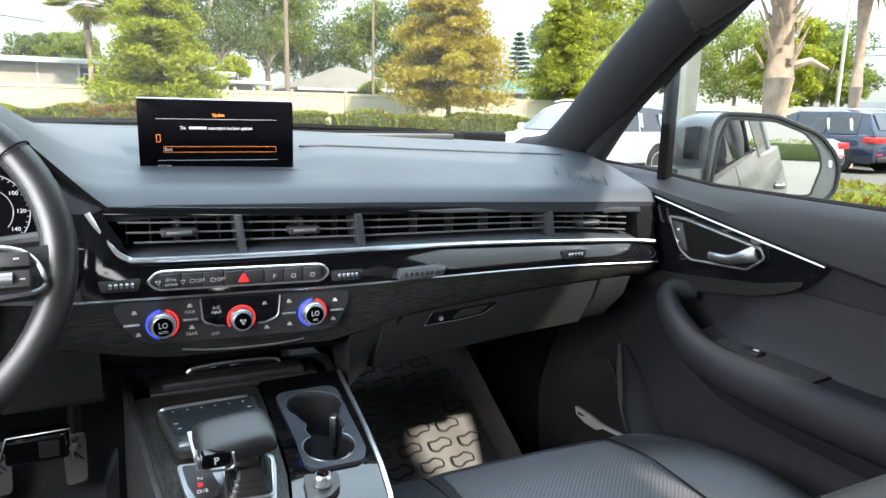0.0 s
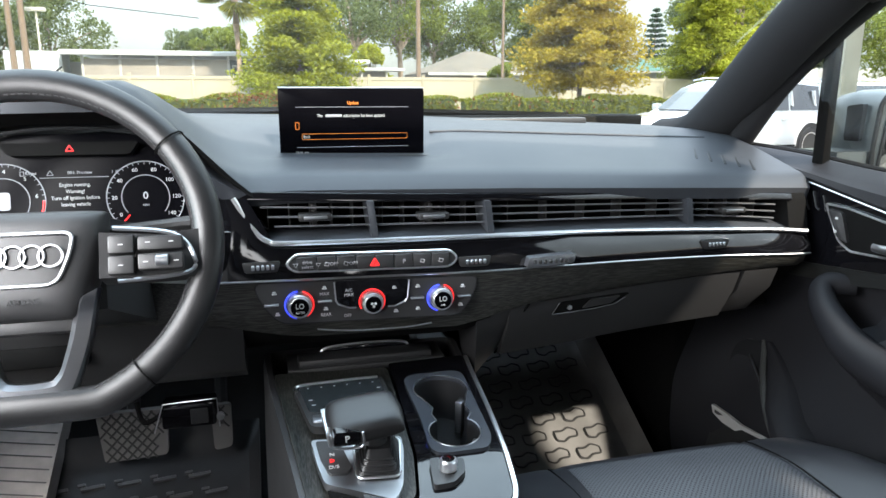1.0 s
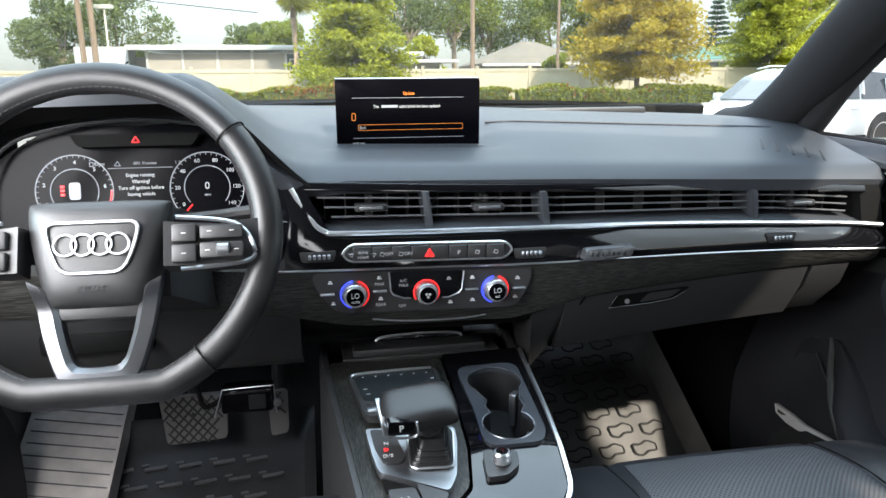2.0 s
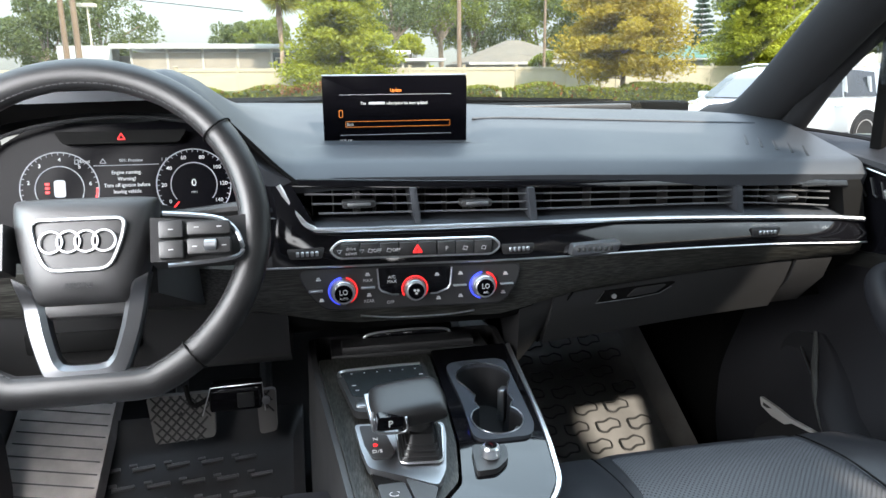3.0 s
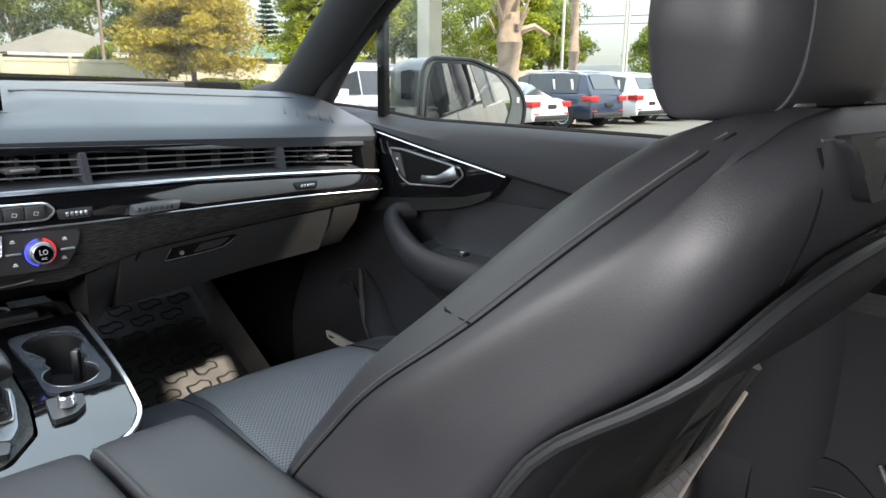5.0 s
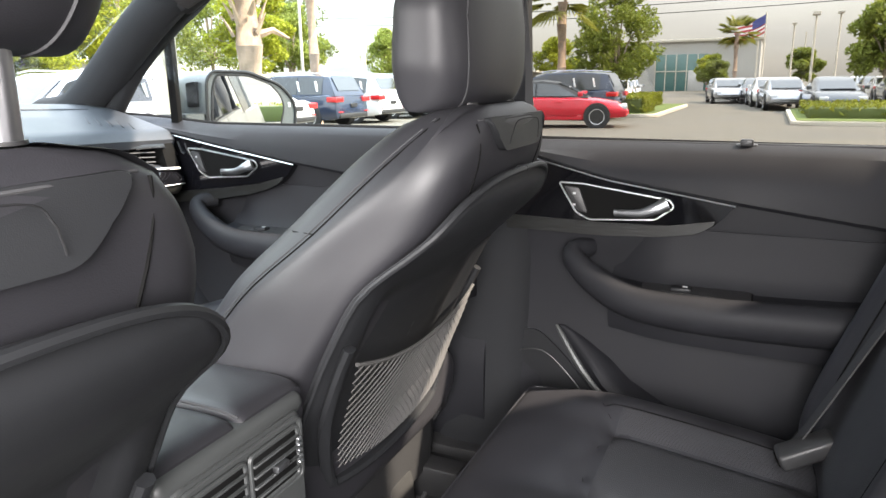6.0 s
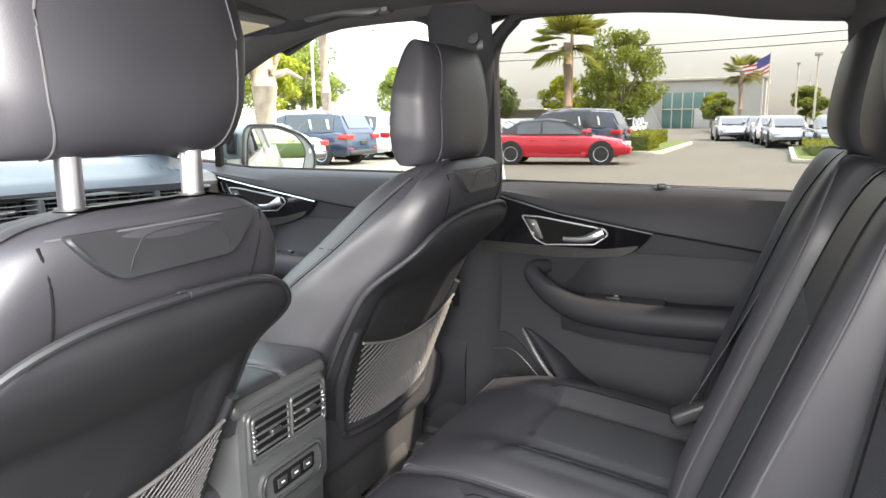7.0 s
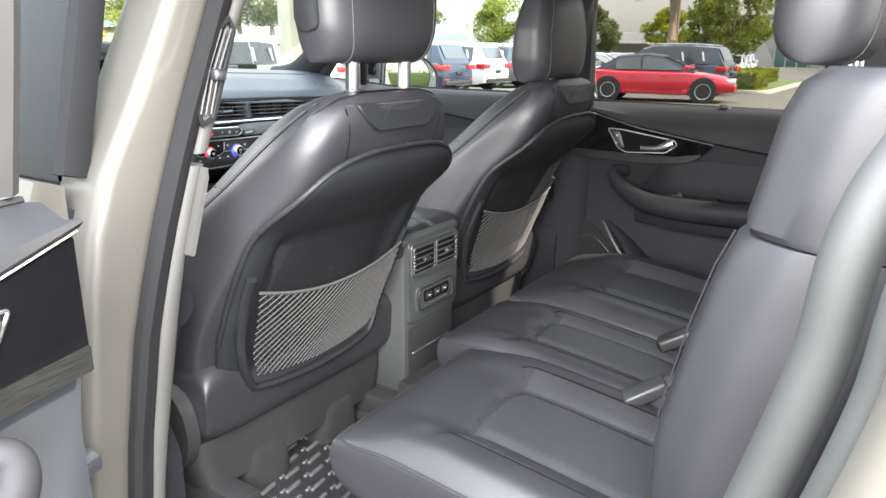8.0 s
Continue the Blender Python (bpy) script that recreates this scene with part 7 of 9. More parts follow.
        P("speaker_grille", loft([[Vector((inner(p.x, p.y) - k, p.x, p.y)) for p in rounded([(y_f - 0.005, Z(0.765)), (Y(0.88), Z(0.79)), (Y(0.82), Z(0.745)), (Y(0.76), Z(0.68)), (Y(0.76), Z(0.58)), (y_f - 0.005, Z(0.58))], 0.03, 4)] for k in (-0.004, 0.005)]), SHELL)
        P("grille_line", tube(curve([(inner(y, z) - 0.007, y, z) for y, z in ((y_f - 0.02, Z(0.735)), (Y(0.86), Z(0.745)), (Y(0.80), Z(0.70)), (Y(0.77), Z(0.66)))], 5), 0.0015, 6), PLASTIC)
    # outer skin and frame
    P("outer_skin", solid(lambda u, v: Vector((0.885 + 0.035 * math.sin(v * 2.9) - 0.06 * v ** 3 - 0.5 * tap(lerp(y_r, y_f, u)), lerp(y_r, y_f, u), lerp(0.36, 1.10, v))), lambda u, v: Vector((0.80, lerp(y_r, y_f, u), lerp(0.40, 1.09, v))), 10, 14), PAINT, None, "silver beige painted outer panel")
    P("outer_handle", tube(curve([(0.925, y_r + 0.20, 0.985), (0.95, y_r + 0.17, 0.985), (0.95, y_r + 0.09, 0.985), (0.925, y_r + 0.06, 0.985)], 5), 0.010, 8), PAINT)
    top_f_ = y_f - (0.45 if front else 0.02)
    fr = curve([(0.70, 0.60, 1.435), (0.682, 0.48, 1.48), (0.678, 0.35, 1.505), (0.685, y_r + 0.06, 1.485), (0.79, y_r, 1.10)] if front and s > 0 else [(0.785, y_f - (0.09 if front else 0.015), 1.12), (0.722, (y_f - 0.36) if front else top_f_, 1.37 if front else 1.40), (0.682, (y_f - 0.60) if front else top_f_ - 0.06, 1.485), (0.678, lerp(y_r, y_f, 0.35), 1.51), (0.685, y_r + 0.06, 1.485), (0.79, y_r - (0.0 if front else 0.08), 1.10)], 7)
    P("window_frame", tube(fr, 0.017, 8, 1.3, up=(1, 0, 0.3)), SEAL if s > 0 or front else PLASTIC)
    if glazed:
        gl = P("glass", solid(lambda u, v: Vector((lerp(0.79, 0.682, v), lerp(lerp(y_f - 0.05, y_r + 0.03, u), lerp(top_f_ - 0.06, y_r + 0.06, u), v), lerp(1.09, 1.485, v))), lambda u, v: Vector((lerp(0.786, 0.678, v), lerp(lerp(y_f - 0.05, y_r + 0.03, u), lerp(top_f_ - 0.06, y_r + 0.06, u), v), lerp(1.09, 1.485, v))), 4, 4), GLASS_DOOR, None, "tinted door glass")
        gl.visible_shadow = False
    return d


car_door("front_door", 1, 0.0, 0.0, 1.10, 0.10, "closed front passenger door with dark trim and padded armrest")
car_door("rear_door", 1, -0.868, -0.036, 0.075, -0.86, "closed rear door with dark trim and padded armrest", front=False)
car_door("front_door", -1, 0.0, 0.0, 1.10, 0.08, "closed driver door with tinted glass", glazed=True)
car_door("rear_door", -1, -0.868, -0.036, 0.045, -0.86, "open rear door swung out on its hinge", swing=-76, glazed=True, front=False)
chk = thing("door_check", (-0.87, 0.03, 0.75), "small metal door check strap at the hinge", "door check")
part("strap", box(-0.90, -0.845, -0.005, 0.03, 0.765, 0.785, 0.004), SATIN, chk)
part("bolt", move(lathe([(0.001, -0.006), (0.008, -0.005), (0.009, 0.004)], 12), Matrix.Translation((-0.868, -0.006, 0.775))), SATIN, chk)
wh = thing("window_hook", (0.77, -0.33, 1.10), "small black sunblind hook on the window sill", "hook")
part("hook", join(box(0.745, 0.775, -0.352, -0.318, 1.098, 1.108, 0.004), box(0.742, 0.752, -0.345, -0.325, 1.104, 1.116, 0.003)), PLASTIC, wh)
part("blind_rail", box(0.764, 0.776, -0.62, 0.02, 1.099, 1.108, 0.003), PLASTIC, wh)
structure("trim_quarter", join(box(0.738, 0.754, 0.884, 0.909, 1.12, 1.335, 0.005)), DARK, "black upright bar between quarter light and window", "trim")

# grab handle, sun visor
gh = thing("grab_handle", (0.60, 0.30, 1.48), "dark plastic grab handle under the roof rail", "grab handle")
part("bar", tube(curve([(0.600, 0.46, 1.505), (0.585, 0.440, 1.490), (0.58, 0.36, 1.497), (0.585, 0.275, 1.492), (0.600, 0.255, 1.510)], 6), 0.011, 8, 0.8, up=(1, 0, 0)), PLASTIC, gh)
for y in (0.460, 0.255):
    part("mount", box(0.588, 0.622, y - 0.018, y + 0.018, 1.488, 1.520, 0.006), PLASTIC, gh)
vs_ = thing("sun_visor", (0.36, 0.56, 1.48), "dark grey sun visor folded up, with a pale label", "sun visor")
part("visor", move(Pillow(Matrix.Identity(4), 0.20, 0.085, lambda u, v: 0.010, lambda u, v: 0.010, 6, 5).body(16, 12), Matrix.Translation((0.40, 0.60, 1.475)) @ Euler((radians(-10), 0, 0)).to_matrix().to_4x4()), BPIL, vs_)
part("label", move(box(0.06, 0.16, -0.06, 0.02, -0.0125, -0.0095, 0, 1), Matrix.Translation((0.40, 0.60, 1.475)) @ Euler((radians(-10), 0, 0)).to_matrix().to_4x4()), mat("cream_label", (0.75, 0.66, 0.45), 0.7), vs_, "pale printed label")
structure("trim_header", box(-0.60, 0.60, 0.50, 0.56, 1.495, 1.54, 0.015), HEADLINER, "dark header above the windscreen", "trim")

# door mirror
MM = Matrix.Translation((0.924, 0.892, 1.170)) @ Euler((0, 0, radians(-26))).to_matrix().to_4x4() @ Euler((radians(90), 0, 0)).to_matrix().to_4x4() @ Matrix.Diagonal((1.08, 1.05, 1.05, 1))
mirror = thing("door_mirror", (0, 0, 0), "silver grey door mirror on the passenger door", "door mirror", local=True)
MIRROR_PAINT = mat("grey_paint", (0.10, 0.113, 0.117), 0.32, metal=0.3, coat=0.7, var=0.05)
gp = rounded([(-0.0392, 0.0640), (0.0380, 0.0618), (0.0906, 0.0423), (0.1164, 0.0141), (0.1246, -0.0152), (0.1117, -0.0629), (0.1035, -0.0662), (-0.0088, -0.0640), (-0.0579, -0.0542), (-0.0509, 0.0304)], 0.010, 3)
hp = rounded([(-0.0485, 0.0727), (0.0380, 0.0705), (0.1152, 0.0412), (0.1456, 0.0087), (0.1561, -0.0184), (0.1526, -0.0586), (0.1339, -0.0770), (0.0263, -0.0748), (-0.0649, -0.0651), (-0.0673, -0.0239), (-0.0626, 0.0521)], 0.016, 3)
back = [(0.030, 1.0, 1.0, 0.0), (0.0, 1.02, 1.02, -0.002), (-0.040, 1.0, 1.0, -0.022), (-0.080, 0.90, 0.90, -0.045), (-0.115, 0.66, 0.66, -0.060), (-0.130, 0.30, 0.34, -0.060)]
part("housing", move(loft([[Vector((0.04 + (p.x - 0.04) * a + dx, p.y * b, d)) for p in hp] for d, a, b, dx in back]), MM), MIRROR_PAINT, mirror, "grey painted mirror housing", 50)
part("rim", move(join(tube([Vector((p.x, p.y, 0.031)) for p in hp], 0.004, 6, closed=True), tube([Vector((p.x, p.y, 0.031)) for p in gp], 0.003, 6, closed=True)), MM), SHELL, mirror)
part("mirror_glass", move(prism([tuple(p) for p in gp], "xy", 0.024, 0.0325), MM), MIRROR, mirror, "mirror glass")
part("warning_lamp", move(box(0.136, 0.142, -0.016, -0.004, 0.026, 0.0325, 0.001, 1), MM), WHITE_LIT, mirror)
part("camera_window", move(prism([(-0.004, 0.050), (-0.036, 0.046), (-0.036, -0.010), (-0.004, -0.010)], "xy", -0.005, 0.006, 0.004), MM @ Matrix.Translation((-0.070, 0, 0.0)) @ Euler((0, radians(-66), 0)).to_matrix().to_4x4()), PIANO, mirror)
part("arm", loft([[Vector(p) for p in r] for r in ([(0.78, 0.99, 1.10), (0.78, 0.90, 1.10), (0.78, 0.90, 1.145), (0.78, 0.99, 1.145)], [(0.90, 0.98, 1.095), (0.90, 0.90, 1.095), (0.90, 0.90, 1.145), (0.90, 0.98, 1.145)])]), MIRROR_PAINT, mirror)

# ---- footwells ----
# paler rubber and dark treads paint sun and shadow onto the passenger mat
RUBBER_GREY = mat("sunlit_mat_rubber", (0.125, 0.122, 0.117), 0.45, grain=0.4, gs=900, var=0.25, vs=12)
RUBBER_DARK = mat("groove_shadow_rubber", (0.022, 0.022, 0.022), 0.5)
# bars paler than their mat, their gloss put into the colour
TREAD = mat("tread_sheen_rubber", (0.10, 0.10, 0.102), 0.32, grain=0.3, gs=900, var=0.2, vs=14)


def mat_thing(label, x0, x1, y0, y1, slope_from, pat):
    m = thing("floor_mat", ((x0 + x1) / 2, (y0 + y1) / 2, 0.44), label, "floor mat", "floor mats")
    zf = lambda y: 0.452 + 0.55 * max(0.0, y - slope_from)
    lip = lambda a: (0.07 if pat == "bone" and a > 0 else 0.025) * smooth(0.88, 1.0, abs(a))

    def f(u, v):
        x, y = lerp(x0, x1, u), lerp(y0, y1, v)
        return Vector((x, y, zf(y) + max(lip(2 * u - 1), lip(2 * v - 1) if slope_from < 5 else 0)))
    part("mat_base", sheet(f, 0.008, 40, 40), RUBBER_GREY if pat == "bone" else RUBBER, m)
    if pat == "bone":
        shape = rounded([(-0.030, -0.012), (-0.012, -0.020), (0.006, -0.010), (0.030, -0.012), (0.034, 0.006), (0.014, 0.018), (-0.006, 0.010), (-0.028, 0.014)], 0.006, 2)
        bm = tube([Vector((p.x * 0.84, p.y * 0.84, 0)) for p in shape], 0.0024, 4, closed=True)
        sx, sy = 0.070, 0.040
    else:
        bm = join(box(-0.020, 0.020, -0.0035, 0.0035, -0.002, 0.004, 0.001, 1), box(-0.026, -0.012, 0.006, 0.012, -0.002, 0.003, 0.001, 1))
        sx, sy = 0.062, 0.034
    me = finish(bm, "tread", RUBBER_DARK if pat == "bone" else TREAD)
    i = 0
    y = y0 + 0.06
    while y < y1 - 0.05:
        x = x0 + 0.07 + (sx / 2 if i % 2 else 0)
        while x < x1 - 0.06:
            t = new("tread", me)
            t.parent = m
            t.matrix_local = Matrix.Translation(Vector((x, y, zf(y) + 0.002)) - Vector(m.location)) @ Euler((math.atan(0.55) if y > slope_from else 0, 0, radians(8))).to_matrix().to_4x4()
            x += sx
        y += sy
        i += 1
    return m


mat_thing("black rubber floor mat with raised bone-shaped treads in the passenger footwell", 0.17, 0.585, 0.80, 1.55, 1.02, "bone")
mat_thing("black rubber floor mat in the driver footwell", -0.60, -0.17, 0.55, 1.30, 1.08, "dash")
mat_thing("black rubber floor mat with raised bars behind the driver seat", -0.66, -0.13, -0.25, 0.36, 9.0, "dash")
mat_thing("black rubber floor mat behind the passenger seat", 0.14, 0.66, -0.20, 0.36, 9.0, "dash")
structure("trim_tunnel", loft([[Vector((-0.14, y, 0.45)), Vector((-0.12, y, 0.545)), Vector((0.12, y, 0.545)), Vector((0.14, y, 0.45))] for y in (-0.25, 0.1)]), CARPET, "dark carpeted floor tunnel", "tunnel")

FOOT = mat("worn_grey_rubber", (0.52, 0.47, 0.44), 0.7, grain=0.4, gs=700, var=0.2, vs=18)
PEDAL = mat("pedal_rubber", (0.15, 0.145, 0.14), 0.35, grain=0.3, gs=800)


def pedal(label, x0, x1, z0, z1, y):
    p = thing("pedal", ((x0 + x1) / 2, y, z0), label, "pedal", "pedals")
    tilt = 0.35
    yy = lambda z: y + (z - z0) * tilt
    part("pad", loft([[Vector((q.x, yy(q.y) + k, q.y)) for q in rounded([(x0, z1), (x1, z1), (x1, z0 + 0.004), (x0 + (x1 - x0) * 0.12, z0)], 0.008, 3)] for k in (0.012, 0.0)]), PEDAL, p)
    rib = []
    n_ = int((x1 - x0) / 0.017)
    h = z1 - z0
    for k in range(-int(h / 0.017), n_ + 1):
        for sg in (1, -1):
            pts = []
            for f in (0.02, 0.25, 0.5, 0.75, 0.98):
                x = (x0 + k * 0.017 + f * h) if sg > 0 else (x1 - k * 0.017 - f * h)
                z = z0 + f * h
                if x0 + 0.006 < x < x1 - 0.004:
                    pts.append((x, yy(z) - 0.001, z))
            if len(pts) > 1:
                rib.append(tube(pts, 0.0022, 4))
    # grooves laid on as dark cords, their shade put into the colour
    part("pad_ribs", join(*rib), RUBBER_DARK, p)
    part("arm", tube([((x0 + x1) / 2, yy((z0 + z1) / 2) + 0.01, (z0 + z1) / 2), ((x0 + x1) / 2, y + 0.15, z1 + 0.14)], 0.012, 8), PLASTIC, p)


pedal("wide rubber brake pedal with a diamond pattern", -0.452, -0.330, 0.590, 0.672, 1.20)
pedal("narrow rubber accelerator pedal with a diamond pattern", -0.254, -0.217, 0.590, 0.668, 1.20)
fr_ = thing("foot_rest", (-0.62, 1.25, 0.45), "grey ribbed foot rest in the driver footwell", "foot rest")
frz = lambda y: 0.46 + 0.50 * max(0.0, y - 0.95)
part("plate", loft([[Vector((-0.70, y, frz(y))), Vector((-0.525, y, frz(y))), Vector((-0.525, y, frz(y) - 0.05)), Vector((-0.70, y, frz(y) - 0.05))] for y in (0.85, 1.0, 1.2, 1.45)]), FOOT, fr_)
for i in range(22):
    y = 0.90 + 0.0235 * i
    part("rib", tube([(-0.69, y + 0.03, frz(y + 0.03) + 0.001), (-0.53, y, frz(y) + 0.001)], 0.0014, 5), PEDAL, fr_)
ob = thing("tracker_box", (-0.262, 1.0, 0.72), "small clear plastic tracker box hung under the dash", "tracker box")
part("case", box(-0.305, -0.225, 1.005, 1.045, 0.735, 0.775, 0.005), PIANO, ob)
part("bracket", tube([(-0.315, 1.0, 0.735), (-0.30, 1.0, 0.780), (-0.222, 1.0, 0.782), (-0.220, 1.0, 0.735)], 0.0012, 6), SATIN, ob)
part("sticker", box(-0.262, -0.236, 1.002, 1.008, 0.742, 0.766, 0.001, 1), SHELL, ob)
part("bolt", move(lathe([(0.001, -0.004), (0.006, -0.003), (0.006, 0.004)], 10), Matrix.Translation((-0.218, 1.0, 0.752))), SATIN, ob)
part("cable", tube(curve([(-0.305, 1.02, 0.755), (-0.33, 1.01, 0.75), (-0.34, 1.02, 0.78)], 5), 0.004, 6), DARK, ob)


# ---- outdoors ----
INDOORS = set(scene.objects)
GROUND = -0.18     # the lot lies below the level from which the car is built
CONCRETE = mat("pale_concrete", (0.100, 0.090, 0.070), 0.9, var=0.16, vs=0.25, grain=0.4, gs=60)


def leaf_mat(name, col, light=0.48):
    m = mat(name, col, 0.6, var=0.0, spec=0.25)
    n, l = m.node_tree.nodes, m.node_tree.links
    b = n["Principled BSDF"]
    geo = n.new("ShaderNodeNewGeometry")
    r = n.new("ShaderNodeMapRange")
    r.inputs[3].default_value, r.inputs[4].default_value = 0.7, 1.3
    l.new(geo.outputs["Random Per Island"], r.inputs[0])
    v = n.new("ShaderNodeVectorMath")
    v.operation = 'SCALE'
    v.inputs[0].default_value = col
    l.new(r.outputs[0], v.inputs["Scale"])
    l.new(v.outputs[0], b.inputs["Base Color"])
    t = n.new("ShaderNodeBsdfTranslucent")
    l.new(v.outputs[0], t.inputs[0])
    mx = n.new("ShaderNodeMixShader")
    mx.inputs[0].default_value = light
    l.new(b.outputs[0], mx.inputs[1])
    l.new(t.outputs[0], mx.inputs[2])
    l.new(mx.outputs[0], n["Material Output"].inputs[0])
    return m


LEAF_LIME = leaf_mat("lime_cypress_leaf", (0.285, 0.305, 0.030))
LEAF_GOLD = leaf_mat("golden_cypress_leaf", (0.37, 0.285, 0.034))
LEAF_GREEN = leaf_mat("green_leaf", (0.20, 0.235, 0.045))
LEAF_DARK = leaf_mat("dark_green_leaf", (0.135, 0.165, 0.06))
LEAF_PINE = leaf_mat("pine_needle", (0.05, 0.09, 0.045))
LEAF_PALM = leaf_mat("palm_leaf", (0.22, 0.22, 0.04))
LEAF_HEDGE = leaf_mat("hedge_leaf", (0.20, 0.215, 0.028))
LEAF_RED = leaf_mat("red_hedge_leaf", (0.26, 0.10, 0.035))
BARK = mat("pale_bark", (0.26, 0.21, 0.16), 0.9, grain=1.0, gs=14, var=0.3, vs=3, stretch=(1, 1, 0.3))
BARK_PALM = mat("palm_bark", (0.34, 0.25, 0.19), 0.9, grain=0.8, gs=20, var=0.3, vs=4)
POLE = mat("weathered_pole", (0.19, 0.135, 0.095), 0.85, grain=0.5, gs=20, var=0.15, stretch=(1, 1, 0.1))
POLE_C = mat("concrete_pole", (0.50, 0.46, 0.385), 0.8, var=0.1, vs=2)
VINYL = mat("cream_vinyl_fence", (0.38, 0.335, 0.26), 0.55, var=0.08, vs=1.5, per_object=0.05)
WALLW = mat("white_siding", (0.44, 0.43, 0.41), 0.6, var=0.08, vs=0.8)
WALLG = mat("grey_screen_panel", (0.30, 0.27, 0.235), 0.7, var=0.1, vs=0.8)
ROOF_W = mat("white_metal_roof", (0.46, 0.47, 0.47), 0.4, var=0.06, vs=1)
ROOF_G = mat("grey_shingle_roof", (0.135, 0.112, 0.085), 0.9, var=0.18, vs=1.2, grain=0.6, gs=8)
ROOF_GREEN = mat("green_metal_roof", (0.02, 0.10, 0.06), 0.5, var=0.08, vs=1)
PANE = mat("dark_window_pane", (0.05, 0.06, 0.065), 0.08, coat=0.5)
GREYWALL = mat("grey_panel_wall", (0.36, 0.35, 0.325), 0.6, var=0.06, vs=0.3)
TEALGLASS = mat("teal_glass_front", (0.07, 0.16, 0.15), 0.08, coat=0.6)
GRASS = mat("lawn_grass", (0.10, 0.135, 0.025), 0.9, var=0.3, vs=1.2, grain=1.0, gs=30)


def ground_f(u, v):
    return Vector((lerp(-1500, 1500, u), lerp(-1500, 1500, v), 0.0))


structure("ground", sheet(ground_f, 0.3, 8, 8), CONCRETE, "pale sunlit concrete of the parking lot", "ground")


def leaves_mesh(name, pts, size, material, seed, flat=0.0):
    """One mesh of small leaf sprays: a bent quad at each point."""
    rng = np.random.default_rng(seed)
    n = len(pts)
    a = rng.normal(size=(n, 3))
    a[:, 2] *= 1 - flat
    a /= np.linalg.norm(a, axis=1)[:, None]
    b = np.cross(a, rng.normal(size=(n, 3)))
    b /= np.linalg.norm(b, axis=1)[:, None]
    s = size * rng.uniform(0.6, 1.4, size=(n, 1))
    c = np.cross(a, b)
    v = np.concatenate([pts - a * s, pts + b * s * 0.45 + c * s * 0.15, pts + a * s, pts - b * s * 0.45 + c * s * 0.15], axis=0)
    i = np.arange(n)
    f = np.stack([i, i + n, i + 2 * n, i + 3 * n], axis=1)
    me = bpy.data.meshes.new(name)
    me.from_pydata(v.tolist(), [], f.tolist())
    me.materials.append(material)
    return me


def mesh_part(name, me, parent, label=""):
    ob_ = new(name, me)
    ob_.parent = parent
    BASE[ob_.name] = Vector((0, 0, 0))
    return tagged(ob_, label)


def blob(rng, n, centre, radius, squash=1.0):
    d = rng.normal(size=(n, 3))
    d /= np.linalg.norm(d, axis=1)[:, None]
    r = radius * rng.uniform(0.35, 1.0, size=(n, 1)) ** 0.6
    d[:, 2] *= squash
    return np.asarray(centre) + d * r


def limbs(start, ends, r0):
    out = []
    for e in ends:
        a, b = Vector(start), Vector(e)
        m = a.lerp(b, 0.5) + Vector((0, 0, 0.12 * (b - a).length))
        out.append(tube(curve([a, m, b], 4), [lerp(r0, r0 * 0.25, i / 8) for i in range(9)], 6))
    return join(*out)


def cypress(x, y, h, r, base, leaf, label, seed):
    """Narrow layered tree: level boughs of feathery sprays on a straight trunk."""
    rng = np.random.default_rng(seed)
    t = thing("tree", (x, y, 0), label, "tree", "trees", local=True)
    part("trunk", tube([(0, 0, 0), (0.03, 0, h * 0.3), (0, 0.02, h * 0.7), (0, 0, h * 0.98)], [0.17, 0.13, 0.08, 0.03], 8), BARK, t)
    pts, ends = [], []
    z = base
    while z < h:
        f = (z - base) / (h - base)
        reach = r * (1 - f) ** 0.62 * (0.75 + 0.25 * min(1, f * 6 + 0.4))
        for k in range(12):
            a = rng.uniform(0, 2 * math.pi)
            q = reach * rng.uniform(0.55, 1.1)
            e = np.array([q * math.cos(a), q * math.sin(a), z + rng.uniform(-0.45, 0.40)])
            ends.append((e[0], e[1], e[2]))
            for s in np.linspace(0.22, 1.0, 6):
                c = np.array([e[0] * s, e[1] * s, z + (e[2] - z) * s - 0.12 * s * s])
                pts.append(blob(rng, 52, c, 0.22 * r * (0.55 + 0.6 * s) * (1 - 0.5 * f), 0.5))
        z += 0.34 + 0.1 * rng.uniform()
    part("boughs", join(*[tube([(0, 0, e[2] - 0.1), e], [0.025, 0.006], 4) for e in ends[::3]]), BARK, t)
    mesh_part("crown", leaves_mesh("crown", np.concatenate(pts), 0.088, leaf, seed + 1, 0.3), t)
    return t


